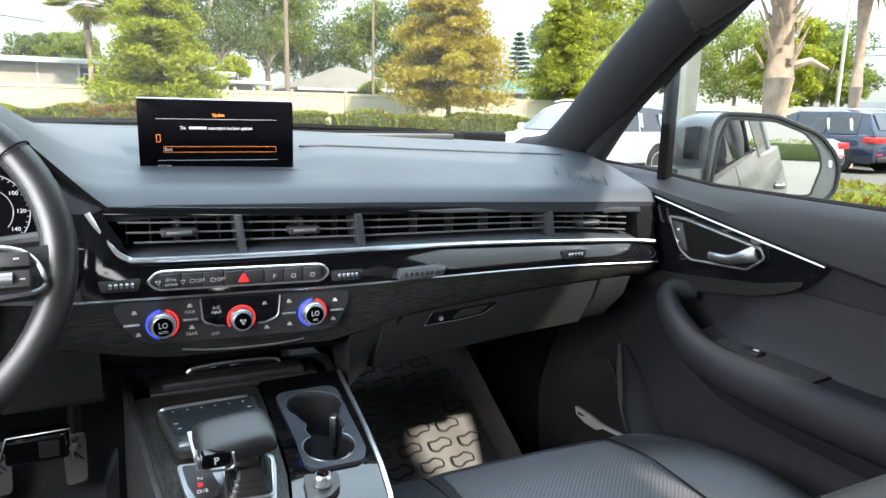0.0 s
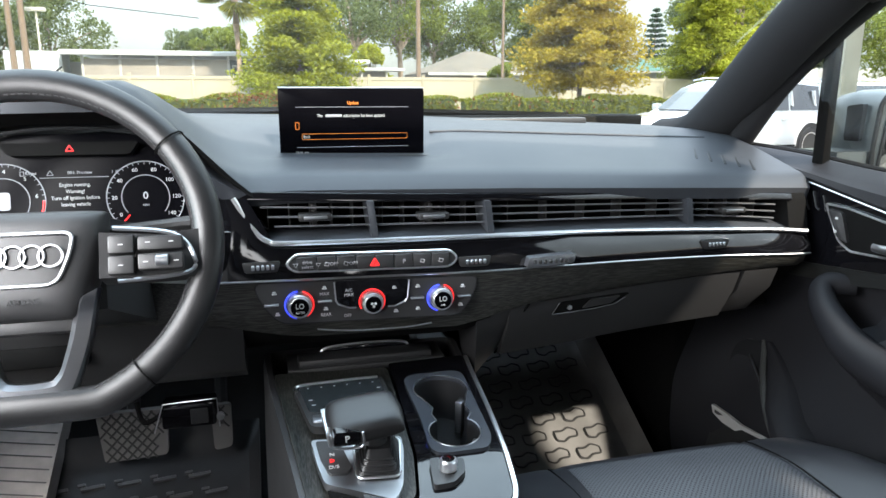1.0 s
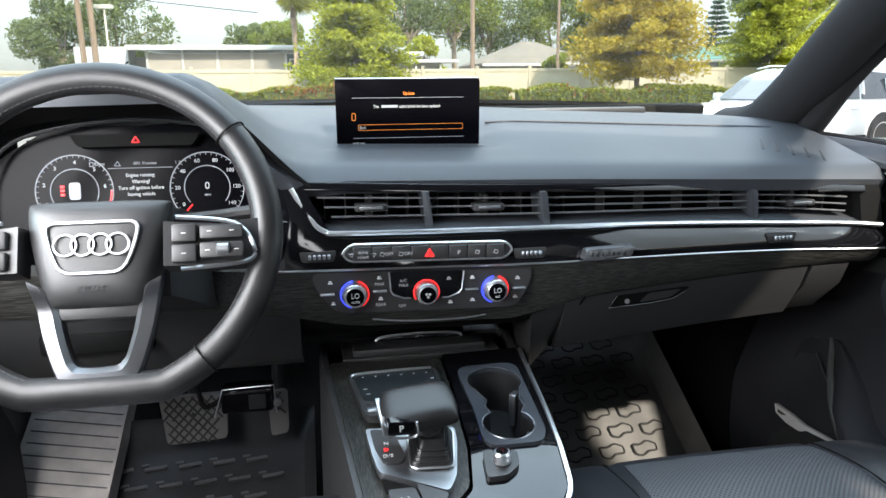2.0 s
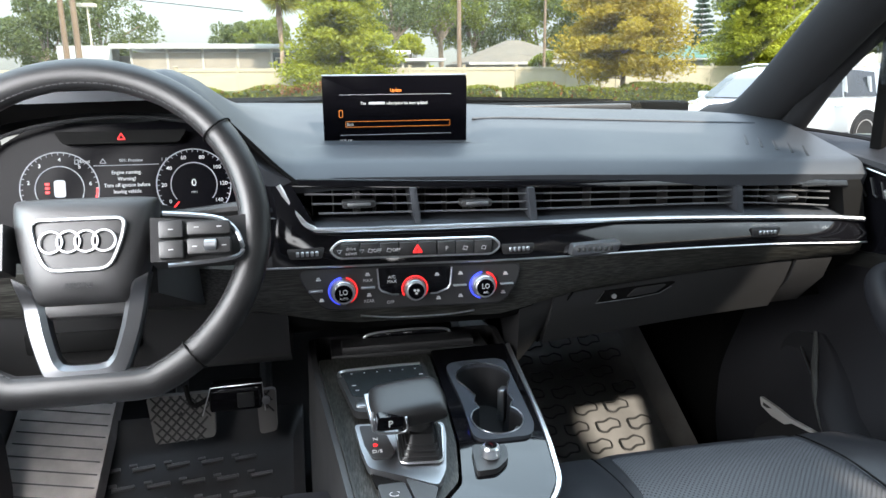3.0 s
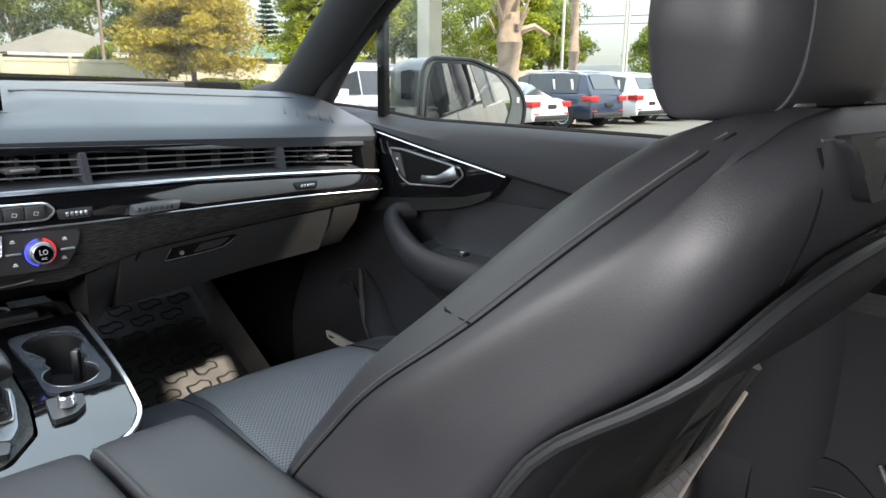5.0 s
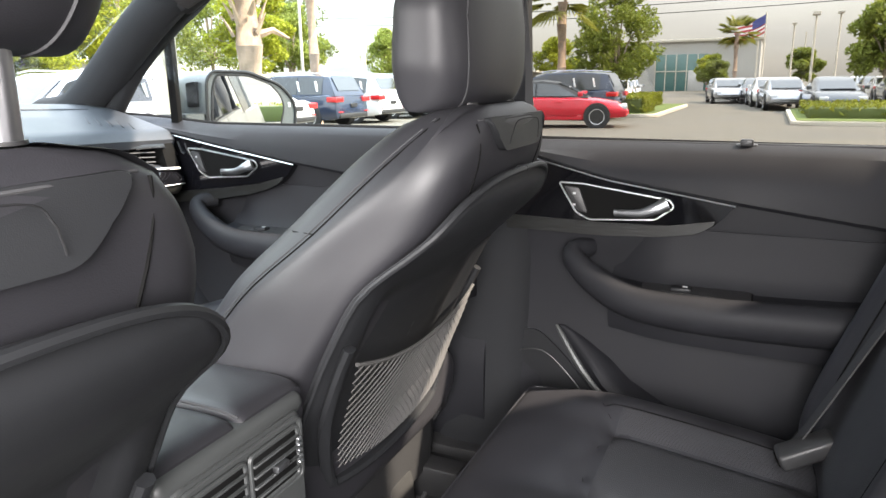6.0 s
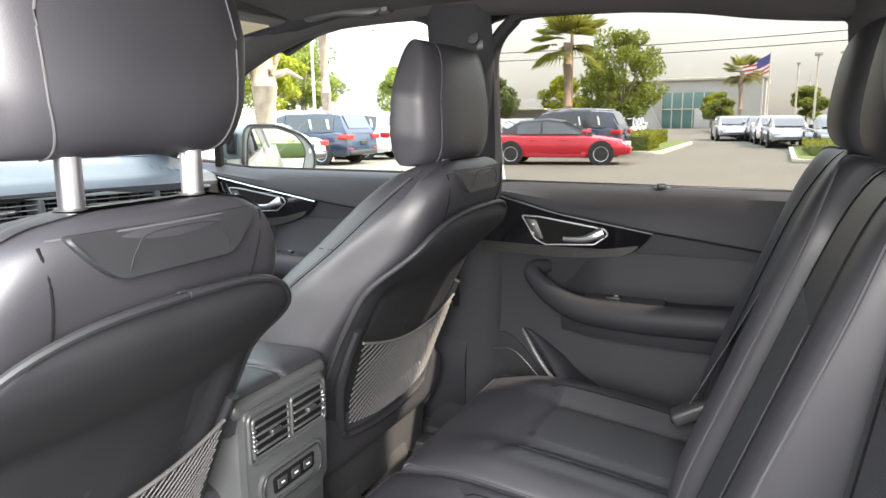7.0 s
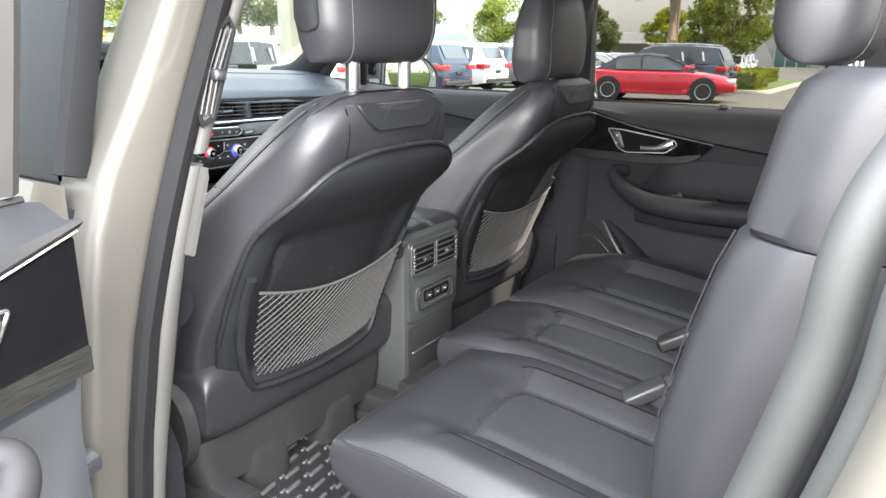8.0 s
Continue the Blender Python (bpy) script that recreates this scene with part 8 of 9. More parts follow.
def broad_tree(x, y, h, r, leaf, label, seed, n=46, base=0.35, size=0.24, group="trees"):
    rng = np.random.default_rng(seed)
    t = thing("tree", (x, y, 0), label, "tree", group, local=True)
    fork = h * base
    part("trunk", tube([(0, 0, 0), (0.08, 0.05, fork * 0.6), (0.0, 0.0, fork * 1.15)], [0.05 * h ** 0.7 + 0.06, 0.04 * h ** 0.7, 0.03 * h ** 0.7], 8), BARK, t)
    cs, pts = [], []
    for k in range(n):
        a, q = rng.uniform(0, 2 * math.pi), r * math.sqrt(rng.uniform(0, 1))
        zz = rng.uniform(0, 1)
        lim = 1 - 0.75 * abs(zz - 0.42) ** 1.3 * 1.6
        c = np.array([q * lim * math.cos(a), q * lim * math.sin(a), fork + (h - fork) * zz])
        cs.append(tuple(c))
        pts.append(blob(rng, 190, c, r * rng.uniform(0.22, 0.36), 0.75))
    part("limbs", limbs((0, 0, fork), cs[:12], 0.02 * h ** 0.8), BARK, t)
    mesh_part("crown", leaves_mesh("crown", np.concatenate(pts), size * 0.72, leaf, seed + 1), t)
    return t


def fan_palm(x, y, h, label, seed, crown=1.7, r=0.2, boots=False, leaf=None):
    rng = np.random.default_rng(seed)
    t = thing("palm_tree", (x, y, 0), label, "palm tree", "palms", local=True)
    part("trunk", tube([(0, 0, 0), (0.05, 0, h * 0.4), (0.0, 0.04, h * 0.8), (0, 0, h)], [r * 1.15, r * 0.9, r, r * 1.1], 14), BARK_PALM, t)
    if boots:
        bs = []
        for k in range(46):
            a, z = k * 2.4, h * 0.42 + (h * 0.58) * (k / 46)
            o = Vector((math.cos(a), math.sin(a), 0))
            p = Vector((0, 0, z)) + o * r * 0.85
            L = rng.uniform(0.25, 0.5)
            bs.append(tube([p, p + o * 0.10 + Vector((0, 0, L * 0.5)), p + o * 0.22 + Vector((0, 0, L))], [0.075, 0.055, 0.02], 6, 0.5))
        bs.append(tube([(0.18, -0.1, h * 0.44), (0.45, -0.30, h * 0.46), (0.75, -0.48, h * 0.43)], [0.10, 0.07, 0.03], 6))
        part("boots", join(*bs), BARK_PALM, t, "cut frond bases")
    V, F = [], []
    for k in range(34):
        a, el = rng.uniform(0, 2 * math.pi), rng.uniform(-0.7, 1.25)
        d = Vector((math.cos(a) * math.cos(el), math.sin(a) * math.cos(el), math.sin(el)))
        c = Vector((0, 0, h)) + d * crown * 0.45
        side = d.cross(Vector((0, 0, 1))).normalized()
        up = side.cross(d)
        for j in range(15):
            b = radians(-80 + 160 * j / 14)
            q = d * math.cos(b) + side * math.sin(b)
            L = crown * 0.62 * (0.7 + 0.3 * math.cos(b))
            w = side * math.cos(b) * 0.035 - d * math.sin(b) * 0.035
            tip = c + q * L - Vector((0, 0, 0.18 * L)) + up * 0.03
            i0 = len(V)
            V += [c - w, c + w, c + q * L * 0.6 + w * 1.1, tip, c + q * L * 0.6 - w * 1.1]
            F.append((i0, i0 + 1, i0 + 2, i0 + 3, i0 + 4))
    me = bpy.data.meshes.new("fronds")
    me.from_pydata([tuple(p) for p in V], [], F)
    me.materials.append(leaf or LEAF_PALM)
    mesh_part("fronds", me, t)
    return t


cypress(1.45, 29.0, 7.6, 2.45, 1.35, LEAF_LIME, "lime green cypress by the hedge", 11)
cypress(12.5, 26.6, 7.6, 2.75, 2.0, LEAF_GOLD, "golden autumn cypress behind the hedge", 12)
cypress(21.2, 31.0, 7.8, 2.4, 2.2, LEAF_LIME, "lime green cypress near the fence", 13)
broad_tree(-18.6, 73, 10.5, 4.6, LEAF_DARK, "dark green oak beyond the houses", 21)
broad_tree(-22.5, 70, 9.0, 3.8, LEAF_DARK, "dark green oak beyond the houses", 22)
broad_tree(-7.0, 78, 7.4, 3.0, LEAF_DARK, "dark green tree beyond the houses", 23)
broad_tree(-3.6, 76, 7.8, 3.0, LEAF_GREEN, "green tree beyond the houses", 24)
for i, (x, y, h, r) in enumerate(((8.5, 66, 15.0, 5.0), (13.5, 70, 15.5, 5.2), (18.0, 74, 14.0, 5.0), (24.5, 72, 12.0, 4.2), (29.0, 70, 12.5, 4.5), (35.0, 76, 13.0, 5.0), (50.0, 76, 12.0, 4.6), (57.0, 74, 14.0, 5.5))):
    broad_tree(x, y, h, r, LEAF_GREEN if i % 2 else LEAF_DARK, "tall green tree beyond the houses", 30 + i, n=56)
broad_tree(7.0, 46, 4.2, 1.5, LEAF_LIME, "small lime green garden tree", 41, n=20)
fan_palm(-1.1, 37, 5.9, "fan palm with yellowing fronds", 51, 1.7, 0.16)
broad_tree(16.0, 46.5, 3.4, 1.0, LEAF_GREEN, "small green garden shrub tree", 42, n=16)
broad_tree(31.0, 47, 4.0, 1.5, LEAF_GREEN, "small green tree by the house", 43, n=18)


def pine(x, y, h, seed):
    rng = np.random.default_rng(seed)
    t = thing("pine_tree", (x, y, 0), "dark green tiered pine", "pine tree", "pines", local=True)
    part("trunk", tube([(0, 0, 0), (0, 0, h)], [0.16, 0.03], 7), BARK, t)
    pts = []
    for k in range(15):
        z = h * (0.25 + 0.75 * k / 15)
        q = h * 0.24 * (1 - k / 15.5)
        for a in np.linspace(0, 2 * math.pi, 7)[:-1] + k:
            for s in np.linspace(0.2, 1, 5):
                pts.append(blob(rng, 12, (q * s * math.cos(a), q * s * math.sin(a), z + 0.10 * q * s), 0.16, 0.6))
    mesh_part("crown", leaves_mesh("crown", np.concatenate(pts), 0.15, LEAF_PINE, seed + 1), t)


pine(37.0, 62, 9.6, 61)
pine(40.0, 62, 7.8, 62)


# hedge and fence
def hedge(x0, x1, y0, y1, h, label, seed, leaf, n, red=0.0):
    rng = np.random.default_rng(seed)
    p = rng.uniform(size=(n, 3))
    face = rng.integers(0, 3, n)
    x = lerp(x0, x1, p[:, 0])
    top = h * (0.94 + 0.07 * np.sin(x * 1.3 + seed) + 0.05 * np.sin(x * 3.1))
    y = np.where(face == 0, y0 + 0.08 * p[:, 1], lerp(y0, y1, p[:, 1]))
    z = np.where(face == 1, top - 0.10 * p[:, 2], top * p[:, 2])
    pts = np.stack([x, y, z], axis=1)
    t = thing("hedge", ((x0 + x1) / 2, (y0 + y1) / 2, 0), label, "hedge", "hedges", kind="stuff", local=True)
    pts -= np.array([(x0 + x1) / 2, (y0 + y1) / 2, 0])
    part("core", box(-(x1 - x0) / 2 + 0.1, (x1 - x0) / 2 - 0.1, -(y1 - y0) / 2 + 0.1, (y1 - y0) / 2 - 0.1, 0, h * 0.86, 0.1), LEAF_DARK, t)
    k = rng.uniform(size=n) < red * (0.5 + 0.5 * np.sin(x * 0.7 + 1))
    mesh_part("leaves", leaves_mesh("leaves", pts[~k], 0.085, leaf, seed), t)
    if k.any():
        mesh_part("young_leaves", leaves_mesh("leaves", pts[k & (pts[:, 2] > h * 0.45)], 0.085, LEAF_RED, seed + 1), t)
    return t


hedge(-16, 7, 25.2, 26.6, 1.42, "clipped hedge with reddish young leaves", 71, LEAF_HEDGE, 17000, 0.55)
hedge(7.2, 24, 24.8, 26.2, 1.34, "clipped green hedge", 72, LEAF_HEDGE, 13000, 0.12)
fence = thing("fence", (4, 31, 0), "cream vinyl panel fence with square posts", "fence")
FX0, PITCH = -27.2, 2.44
pan_me = finish(join(box(0.06, PITCH - 0.06, -0.02, 0.02, 0.06, 2.06, 0.006, 1), box(0.06, PITCH - 0.06, -0.045, 0.045, 1.96, 2.10, 0.008, 1), box(0.06, PITCH - 0.06, -0.045, 0.045, 0.05, 0.19, 0.008, 1)), "panel", VINYL)
post_me = finish(join(box(-0.065, 0.065, -0.065, 0.065, 0, 2.16, 0.008, 1), box(-0.08, 0.08, -0.08, 0.08, 2.16, 2.21, 0.015, 1)), "post", VINYL)
for i in range(30):
    for nm, me in (("panel", pan_me), ("post", post_me)):
        o_ = new(nm, me)
        o_.parent = fence
        o_.matrix_local = Matrix.Translation((FX0 + PITCH * i - 4, 0, 0))

# long white mobile home with a screened porch
mh_ = thing("mobile_home", (-6, 42, 0), "long white mobile home with grey screened porch", "house", "houses")
part("wall", box(-11.8, 0.6, 40.6, 46, 0, 3.0, 0.03), WALLW, mh_)
part("roof", join(*[box(-9.6 + 0.45 * i, -9.6 + 0.45 * i + 0.43, 38.6, 46.4, 3.42 - 0.0 * i, 3.52, 0.02, 1) for i in range(24)], box(-9.6, 1.2, 38.5, 38.75, 3.26, 3.46, 0.03)), ROOF_W, mh_, "white ribbed metal roof")
for i in range(5):
    part("screen_panel", box(-8.6 + 1.75 * i, -6.98 + 1.75 * i, 39.0, 39.06, 1.0, 3.1, 0.01, 1), WALLG if i != 4 else PANE, mh_)
    part("porch_post", box(-8.72 + 1.75 * i, -8.60 + 1.75 * i, 38.96, 39.1, 0, 3.3, 0.01, 1), WALLW, mh_)
wn_ = part("window", box(-1.4, -0.2, 38.96, 39.0, 2.0, 2.75, 0.01, 1), PANE, mh_)
part("window_frame", outline([(-1.45, 1.95), (-0.15, 1.95), (-0.15, 2.8), (-1.45, 2.8)], "xz", 38.95, 0, 0.05, 4), WALLW, wn_)
part("end_wall", box(-12.2, -9.6, 39.2, 40.7, 0, 3.45, 0.03), ROOF_W, mh_)
part("porch_rail", tube([(-10.4, 39.0, 2.0), (-9.6, 39.0, 2.7)], 0.05, 6), DARK, mh_)
mb = thing("mobile_home", (5.5, 42, 0), "small white mobile home with flat awning", "house", "houses")
part("wall", box(2.0, 7.0, 41, 45, 0, 2.7, 0.03), WALLW, mb)
part("roof", box(1.6, 6.0, 40.2, 45.4, 3.05, 3.25, 0.03), ROOF_W, mb)
part("awning", box(3.6, 7.8, 39.2, 41, 2.62, 2.78, 0.03), ROOF_W, mb)
for x in (4.3, 5.9, 7.3):
    part("window", box(x - 0.5, x + 0.5, 40.94, 41.0, 1.5, 2.3, 0.01, 1), PANE, mb)
    part("awning_post", box(x - 0.55, x - 0.45, 39.4, 39.5, 0, 2.62, 0.01, 1), WALLW, mb)


def hip_house(cx, cy, w, d, wall_h, roof_h, roof_m, label, over=0.6):
    hh = thing("house", (cx, cy, 0), label, "house", "houses", local=True)
    part("wall", box(-w / 2, w / 2, -d / 2, d / 2, 0, wall_h, 0.03), WALLW, hh)
    a, b = w / 2 + over, d / 2 + over
    part("roof", loft([[Vector((-a, -b, wall_h - 0.1)), Vector((a, -b, wall_h - 0.1)), Vector((a, b, wall_h - 0.1)), Vector((-a, b, wall_h - 0.1))], [Vector((-a, -b, wall_h + 0.08)), Vector((a, -b, wall_h + 0.08)), Vector((a, b, wall_h + 0.08)), Vector((-a, b, wall_h + 0.08))], [Vector((-a + b * 0.95, -0.1, wall_h + roof_h)), Vector((a - b * 0.95, -0.1, wall_h + roof_h)), Vector((a - b * 0.95, 0.1, wall_h + roof_h)), Vector((-a + b * 0.95, 0.1, wall_h + roof_h))]]), roof_m, hh)
    part("gutter", box(-a, a, -b - 0.06, -b + 0.04, wall_h - 0.12, wall_h + 0.06, 0.02), WALLW, hh)
    k = int(w / 1.6)
    for i in range(k):
        x = -w / 2 + 0.9 + i * (w - 1.2) / max(k - 1, 1)
        wnd = part("window", box(x - 0.45, x + 0.45, -d / 2 - 0.04, -d / 2, 1.0, 2.2, 0.01, 1), PANE, hh)
        part("window_frame", outline([(x - 0.48, 0.97), (x + 0.48, 0.97), (x + 0.48, 2.23), (x - 0.48, 2.23)], "xz", -d / 2 - 0.04, 0, 0.04, 4), WALLW, wnd)
    return hh


hip_house(15.6, 52, 7.6, 7, 2.75, 1.75, ROOF_G, "cream house with a grey hipped shingle roof")
hip_house(28.5, 52, 9.0, 6, 3.0, 1.15, ROOF_GREEN, "white house with a green metal roof")
gx = thing("house", (36, 50, 0), "flat-roofed white house extension", "house", "houses")
part("wall", box(32.6, 39.5, 48, 53, 0, 3.3, 0.03), WALLW, gx)
part("roof", box(32.2, 40, 47.4, 53.4, 3.3, 3.7, 0.04), ROOF_W, gx)
part("door", box(34.2, 36.4, 47.95, 48.0, 0, 2.5, 0.02), PANE, gx)


# poles and wires
def pole(x, y, h, r, material, label, arm=False, lamp=False):
    p = thing("utility_pole", (x, y, 0), label, "pole", "poles", local=True)
    part("shaft", tube([(0, 0, 0), (0, 0, h)], [r, r * 0.75], 10), material, p)
    if arm:
        part("cross_arm", box(-1.1, 1.1, -0.06, 0.06, h - 0.7, h - 0.55, 0.01, 1), material, p)
        part("transformer", tube([(0.28, 0, h - 2.2), (0.28, 0, h - 1.4)], 0.2, 10), POLE_C, p)
    if lamp:
        part("lamp_head", box(-0.45, 0.45, -0.2, 0.2, h - 0.1, h + 0.08, 0.03), POLE_C, p)
    return p


for x, y, h, r, m_, a, l_ in ((9.2, 42, 11, 0.15, POLE, 0, 0), (26.3, 38, 10, 0.17, POLE_C, 0, 0), (14.9, 43, 9.5, 0.1, POLE, 0, 0), (-11.4, 38, 9, 0.15, POLE, 1, 0), (-10.7, 37.5, 9, 0.16, POLE, 0, 0), (-11.0, 41, 5.6, 0.06, POLE_C, 0, 1),
                              (40, 24.2, 9.5, 0.10, POLE_C, 0, 1), (45, 32.6, 10.5, 0.13, POLE_C, 1, 0), (55, 33, 9.5, 0.12, POLE_C, 0, 1), (62, 31, 12, 0.14, POLE_C, 0, 0), (62, 16.6, 12, 0.18, POLE, 0, 0), (45, -2.35, 4.85, 0.075, POLE_C, 0, 1), (75, -1.9, 6.3, 0.11, POLE_C, 0, 1), (80, 1.2, 5.2, 0.09, POLE_C, 0, 0), (60, -4.6, 6.0, 0.09, POLE_C, 0, 1), (88, -3.4, 6.2, 0.10, POLE_C, 0, 0), (52, 40, 10, 0.13, POLE_C, 0, 0)):
    pole(x, y, h, r, m_, "tall weathered utility pole" if m_ is POLE else "tall pale lamp post", a, l_)
wires = thing("power_line", (60, 10, 8), "thin dark power lines sagging between poles", "power line")
for z, y0_, y1_, x in ((8.0, 45, -12, 62), (7.3, 45, -12, 62.4)):
    part("wire", tube([(x, lerp(y0_, y1_, i / 16), z - 0.6 * (1 - (2 * i / 16 - 1) ** 2)) for i in range(17)], 0.03, 4), DARK, wires)
wire2 = thing("power_line", (5, 39, 6), "thin dark service wire by the mobile home", "power line")
part("wire", tube([(-11.2, 38, 6.4), (-8, 38.5, 5.6), (-3, 39.4, 5.2)], 0.02, 4), DARK, wire2)

# near palm, pillar and planting beside the parked cars
fan_palm(11.1, 9.35, 5.4, "stout palm trunk with cut frond bases", 52, 2.2, 0.30, boots=True)
pp_ = thing("concrete_post", (10.6, 11.15, 0), "square pale concrete post", "post", local=True)
part("shaft", box(-0.19, 0.19, -0.19, 0.19, 0, 7.0, 0.02), POLE_C, pp_)
part("foot", box(-0.3, 0.3, -0.3, 0.3, 0, 0.25, 0.03), POLE_C, pp_)
hedge(7.6, 11.4, 5.6, 8.2, 0.42, "low bright green ground cover bush", 73, LEAF_HEDGE, 5200, 0.15)
hedge(30.5, 37, 4.6, 6.4, 0.75, "rounded green shrubs on a lot island", 74, LEAF_HEDGE, 3600)
hedge(26.8, 29.6, 3.9, 5.5, 0.8, "rounded green shrub on a lot island", 75, LEAF_HEDGE, 2200)
hedge(24, 30, -6.0, -1.4, 0.55, "low green shrubs on a lot island", 76, LEAF_HEDGE, 4200)
hedge(-30, 34, -26, -25, 0.7, "low hedge along the far side of the lot", 77, LEAF_HEDGE, 4000)
for x0, x1, y0, y1 in ((26.4, 38, 3.4, 6.8), (22.6, 32, -6.4, -1.0), (7.2, 11.8, 5.2, 10.9)):
    isl = thing("kerb_island", ((x0 + x1) / 2, (y0 + y1) / 2, 0), "raised kerb island with grass in the lot", "kerb island", "kerb islands", local=True)
    w_, d_ = (x1 - x0) / 2, (y1 - y0) / 2
    part("kerb", prism([(-w_, -d_), (w_, -d_), (w_, d_), (-w_, d_)], "xy", 0.0, 0.13, 0.6, 0.02), POLE_C, isl)
    part("grass", prism([(-w_ + 0.15, -d_ + 0.15), (w_ - 0.15, -d_ + 0.15), (w_ - 0.15, d_ - 0.15), (-w_ + 0.15, d_ - 0.15)], "xy", 0.10, 0.15, 0.5), GRASS, isl)
verge = structure("pavement", box(-40, 40, 24, 33, 0.0, 0.06, 0.02), GRASS, "grass verge under the hedge and fence", "verge")

# right-hand distance: trees, palms, showroom, flag
fan_palm(33.2, 8.9, 5.0, "cabbage palm on the lot island", 53, 2.1, 0.24)
broad_tree(36.5, 6.9, 5.6, 2.3, LEAF_GREEN, "spreading green oak on the lot island", 44, n=44, base=0.3, size=0.17)
fan_palm(62, 2.4, 4.9, "small fan palm before the showroom", 54, 1.7, 0.2)
for i, (x, y, h, r) in enumerate(((70, 30, 6.5, 3.2), (64, 25, 5.5, 2.6), (75, 21, 5.5, 2.8), (66, 36, 7.5, 3.6), (58, 43, 9.5, 4.2), (52, 48, 10, 4.5), (45, 48, 12, 4.8), (36, 42, 10.5, 4.2), (30, 40, 10, 3.6), (72, 4.6, 3.4, 1.5), (78, -3.0, 4.0, 1.8), (82, 6.0, 3.6, 1.4), (47, -6.3, 5.2, 2.1), (70, -9, 5.0, 2.4), (40, 33, 7.5, 2.8), (48, 36, 7.5, 3.0))):
    broad_tree(x, y, h, r, (LEAF_GREEN, LEAF_DARK, LEAF_LIME)[i % 3 if i % 5 else 0], "green tree beyond the parking lot", 80 + i, n=34)
fan_palm(20.0, 14.0, 6.0, "palm among the parked cars", 55, 1.8, 0.2)
show = thing("showroom", (92, 8, 0), "modern grey showroom with a slanted glass front", "building")
part("wall", prism([(1.0, 0), (17.5, 0), (17.5, 5.6), (1.0, 5.6)], "yz", 88.0, 110), GREYWALL, show)
part("roof_edge", box(87.7, 110, 0.8, 17.8, 5.6, 5.9, 0.05), POLE_C, show)
gw = part("glass_front", box(87.8, 88.0, 6.4, 12.4, 0.0, 4.2, 0.02), TEALGLASS, show)
for i in range(6):
    part("mullion", box(87.7, 87.85, 6.4 + 1.2 * i - 0.06, 6.4 + 1.2 * i + 0.06, 0, 4.2, 0.01, 1), POLE_C, gw)
part("transom", box(87.7, 87.85, 6.4, 12.4, 2.2, 2.34, 0.01, 1), POLE_C, gw)
part("entrance", box(87.65, 87.9, 6.8, 8.6, 0, 2.3, 0.02), WALLW, gw)
part("slant_wall", prism([(12.2, 0), (17.2, 0), (17.2, 5.0), (14.8, 5.0)], "yz", 86.5, 88), GREYWALL, show)
far = thing("warehouse", (105, 40, 0), "long low pale building in the distance", "building")
part("wall", box(100, 120, 22, 70, 0, 4.2, 0.05), GREYWALL, far)
part("canopy", box(97, 100, 30, 46, 2.6, 2.9, 0.03), POLE_C, far)
far2 = thing("warehouse", (70, 60, 0), "low white building behind the trees", "building")
part("wall", box(48, 75, 58, 70, 0, 3.8, 0.05), GREYWALL, far2)
flag = thing("flag_pole", (70, 0.50, 0), "white flag pole with a striped flag", "flag pole", local=True)
part("shaft", tube([(0, 0, 0), (0, 0, 7.1)], [0.09, 0.05], 8), POLE_C, flag)
FR, FW, FB = mat("flag_red", (0.45, 0.05, 0.06), 0.8), mat("flag_white", (0.7, 0.68, 0.66), 0.8), mat("flag_blue", (0.06, 0.07, 0.22), 0.8)
fl = lambda a, b: Vector((0.25 * math.sin(a * 3.5), 0.05 + 2.5 * a, 6.9 - 1.6 * b - 0.95 * a - 0.12 * math.sin(a * 5)))
for k in range(9):
    part("stripe", solid(lambda u, v: fl(u, lerp(k / 9, (k + 1) / 9, v)), lambda u, v: fl(u, lerp(k / 9, (k + 1) / 9, v)) + Vector((0.02, 0, 0)), 14, 1), FR if k % 2 == 0 else FW, flag)
part("canton", solid(lambda u, v: fl(u * 0.42, v * 0.5) - Vector((0.02, 0, 0)), lambda u, v: fl(u * 0.42, v * 0.5) + Vector((0.04, 0, 0)), 8, 4), FB, flag)


# ---- parked cars ----
TYRE = mat("tyre_rubber", (0.02, 0.02, 0.021), 0.8)
RIM = mat("alloy_rim", (0.55, 0.55, 0.57), 0.35, metal=0.4)
TAIL = mat("tail_lamp", (0.5, 0.02, 0.02), 0.2, coat=0.6)
HEADL = mat("head_lamp", (0.6, 0.62, 0.65), 0.1, coat=0.8)
TINT = mat("car_window_tint", (0.035, 0.04, 0.045), 0.06, coat=0.6)
BLACKTRIM = mat("black_car_trim", (0.02, 0.02, 0.02), 0.5)
PAPER = mat("white_sticker", (0.75, 0.75, 0.74), 0.7)


def paint(name, col, metal=0.2):
    return mat(name, col, 0.25, metal=metal, coat=0.9, var=0.03, vs=1)


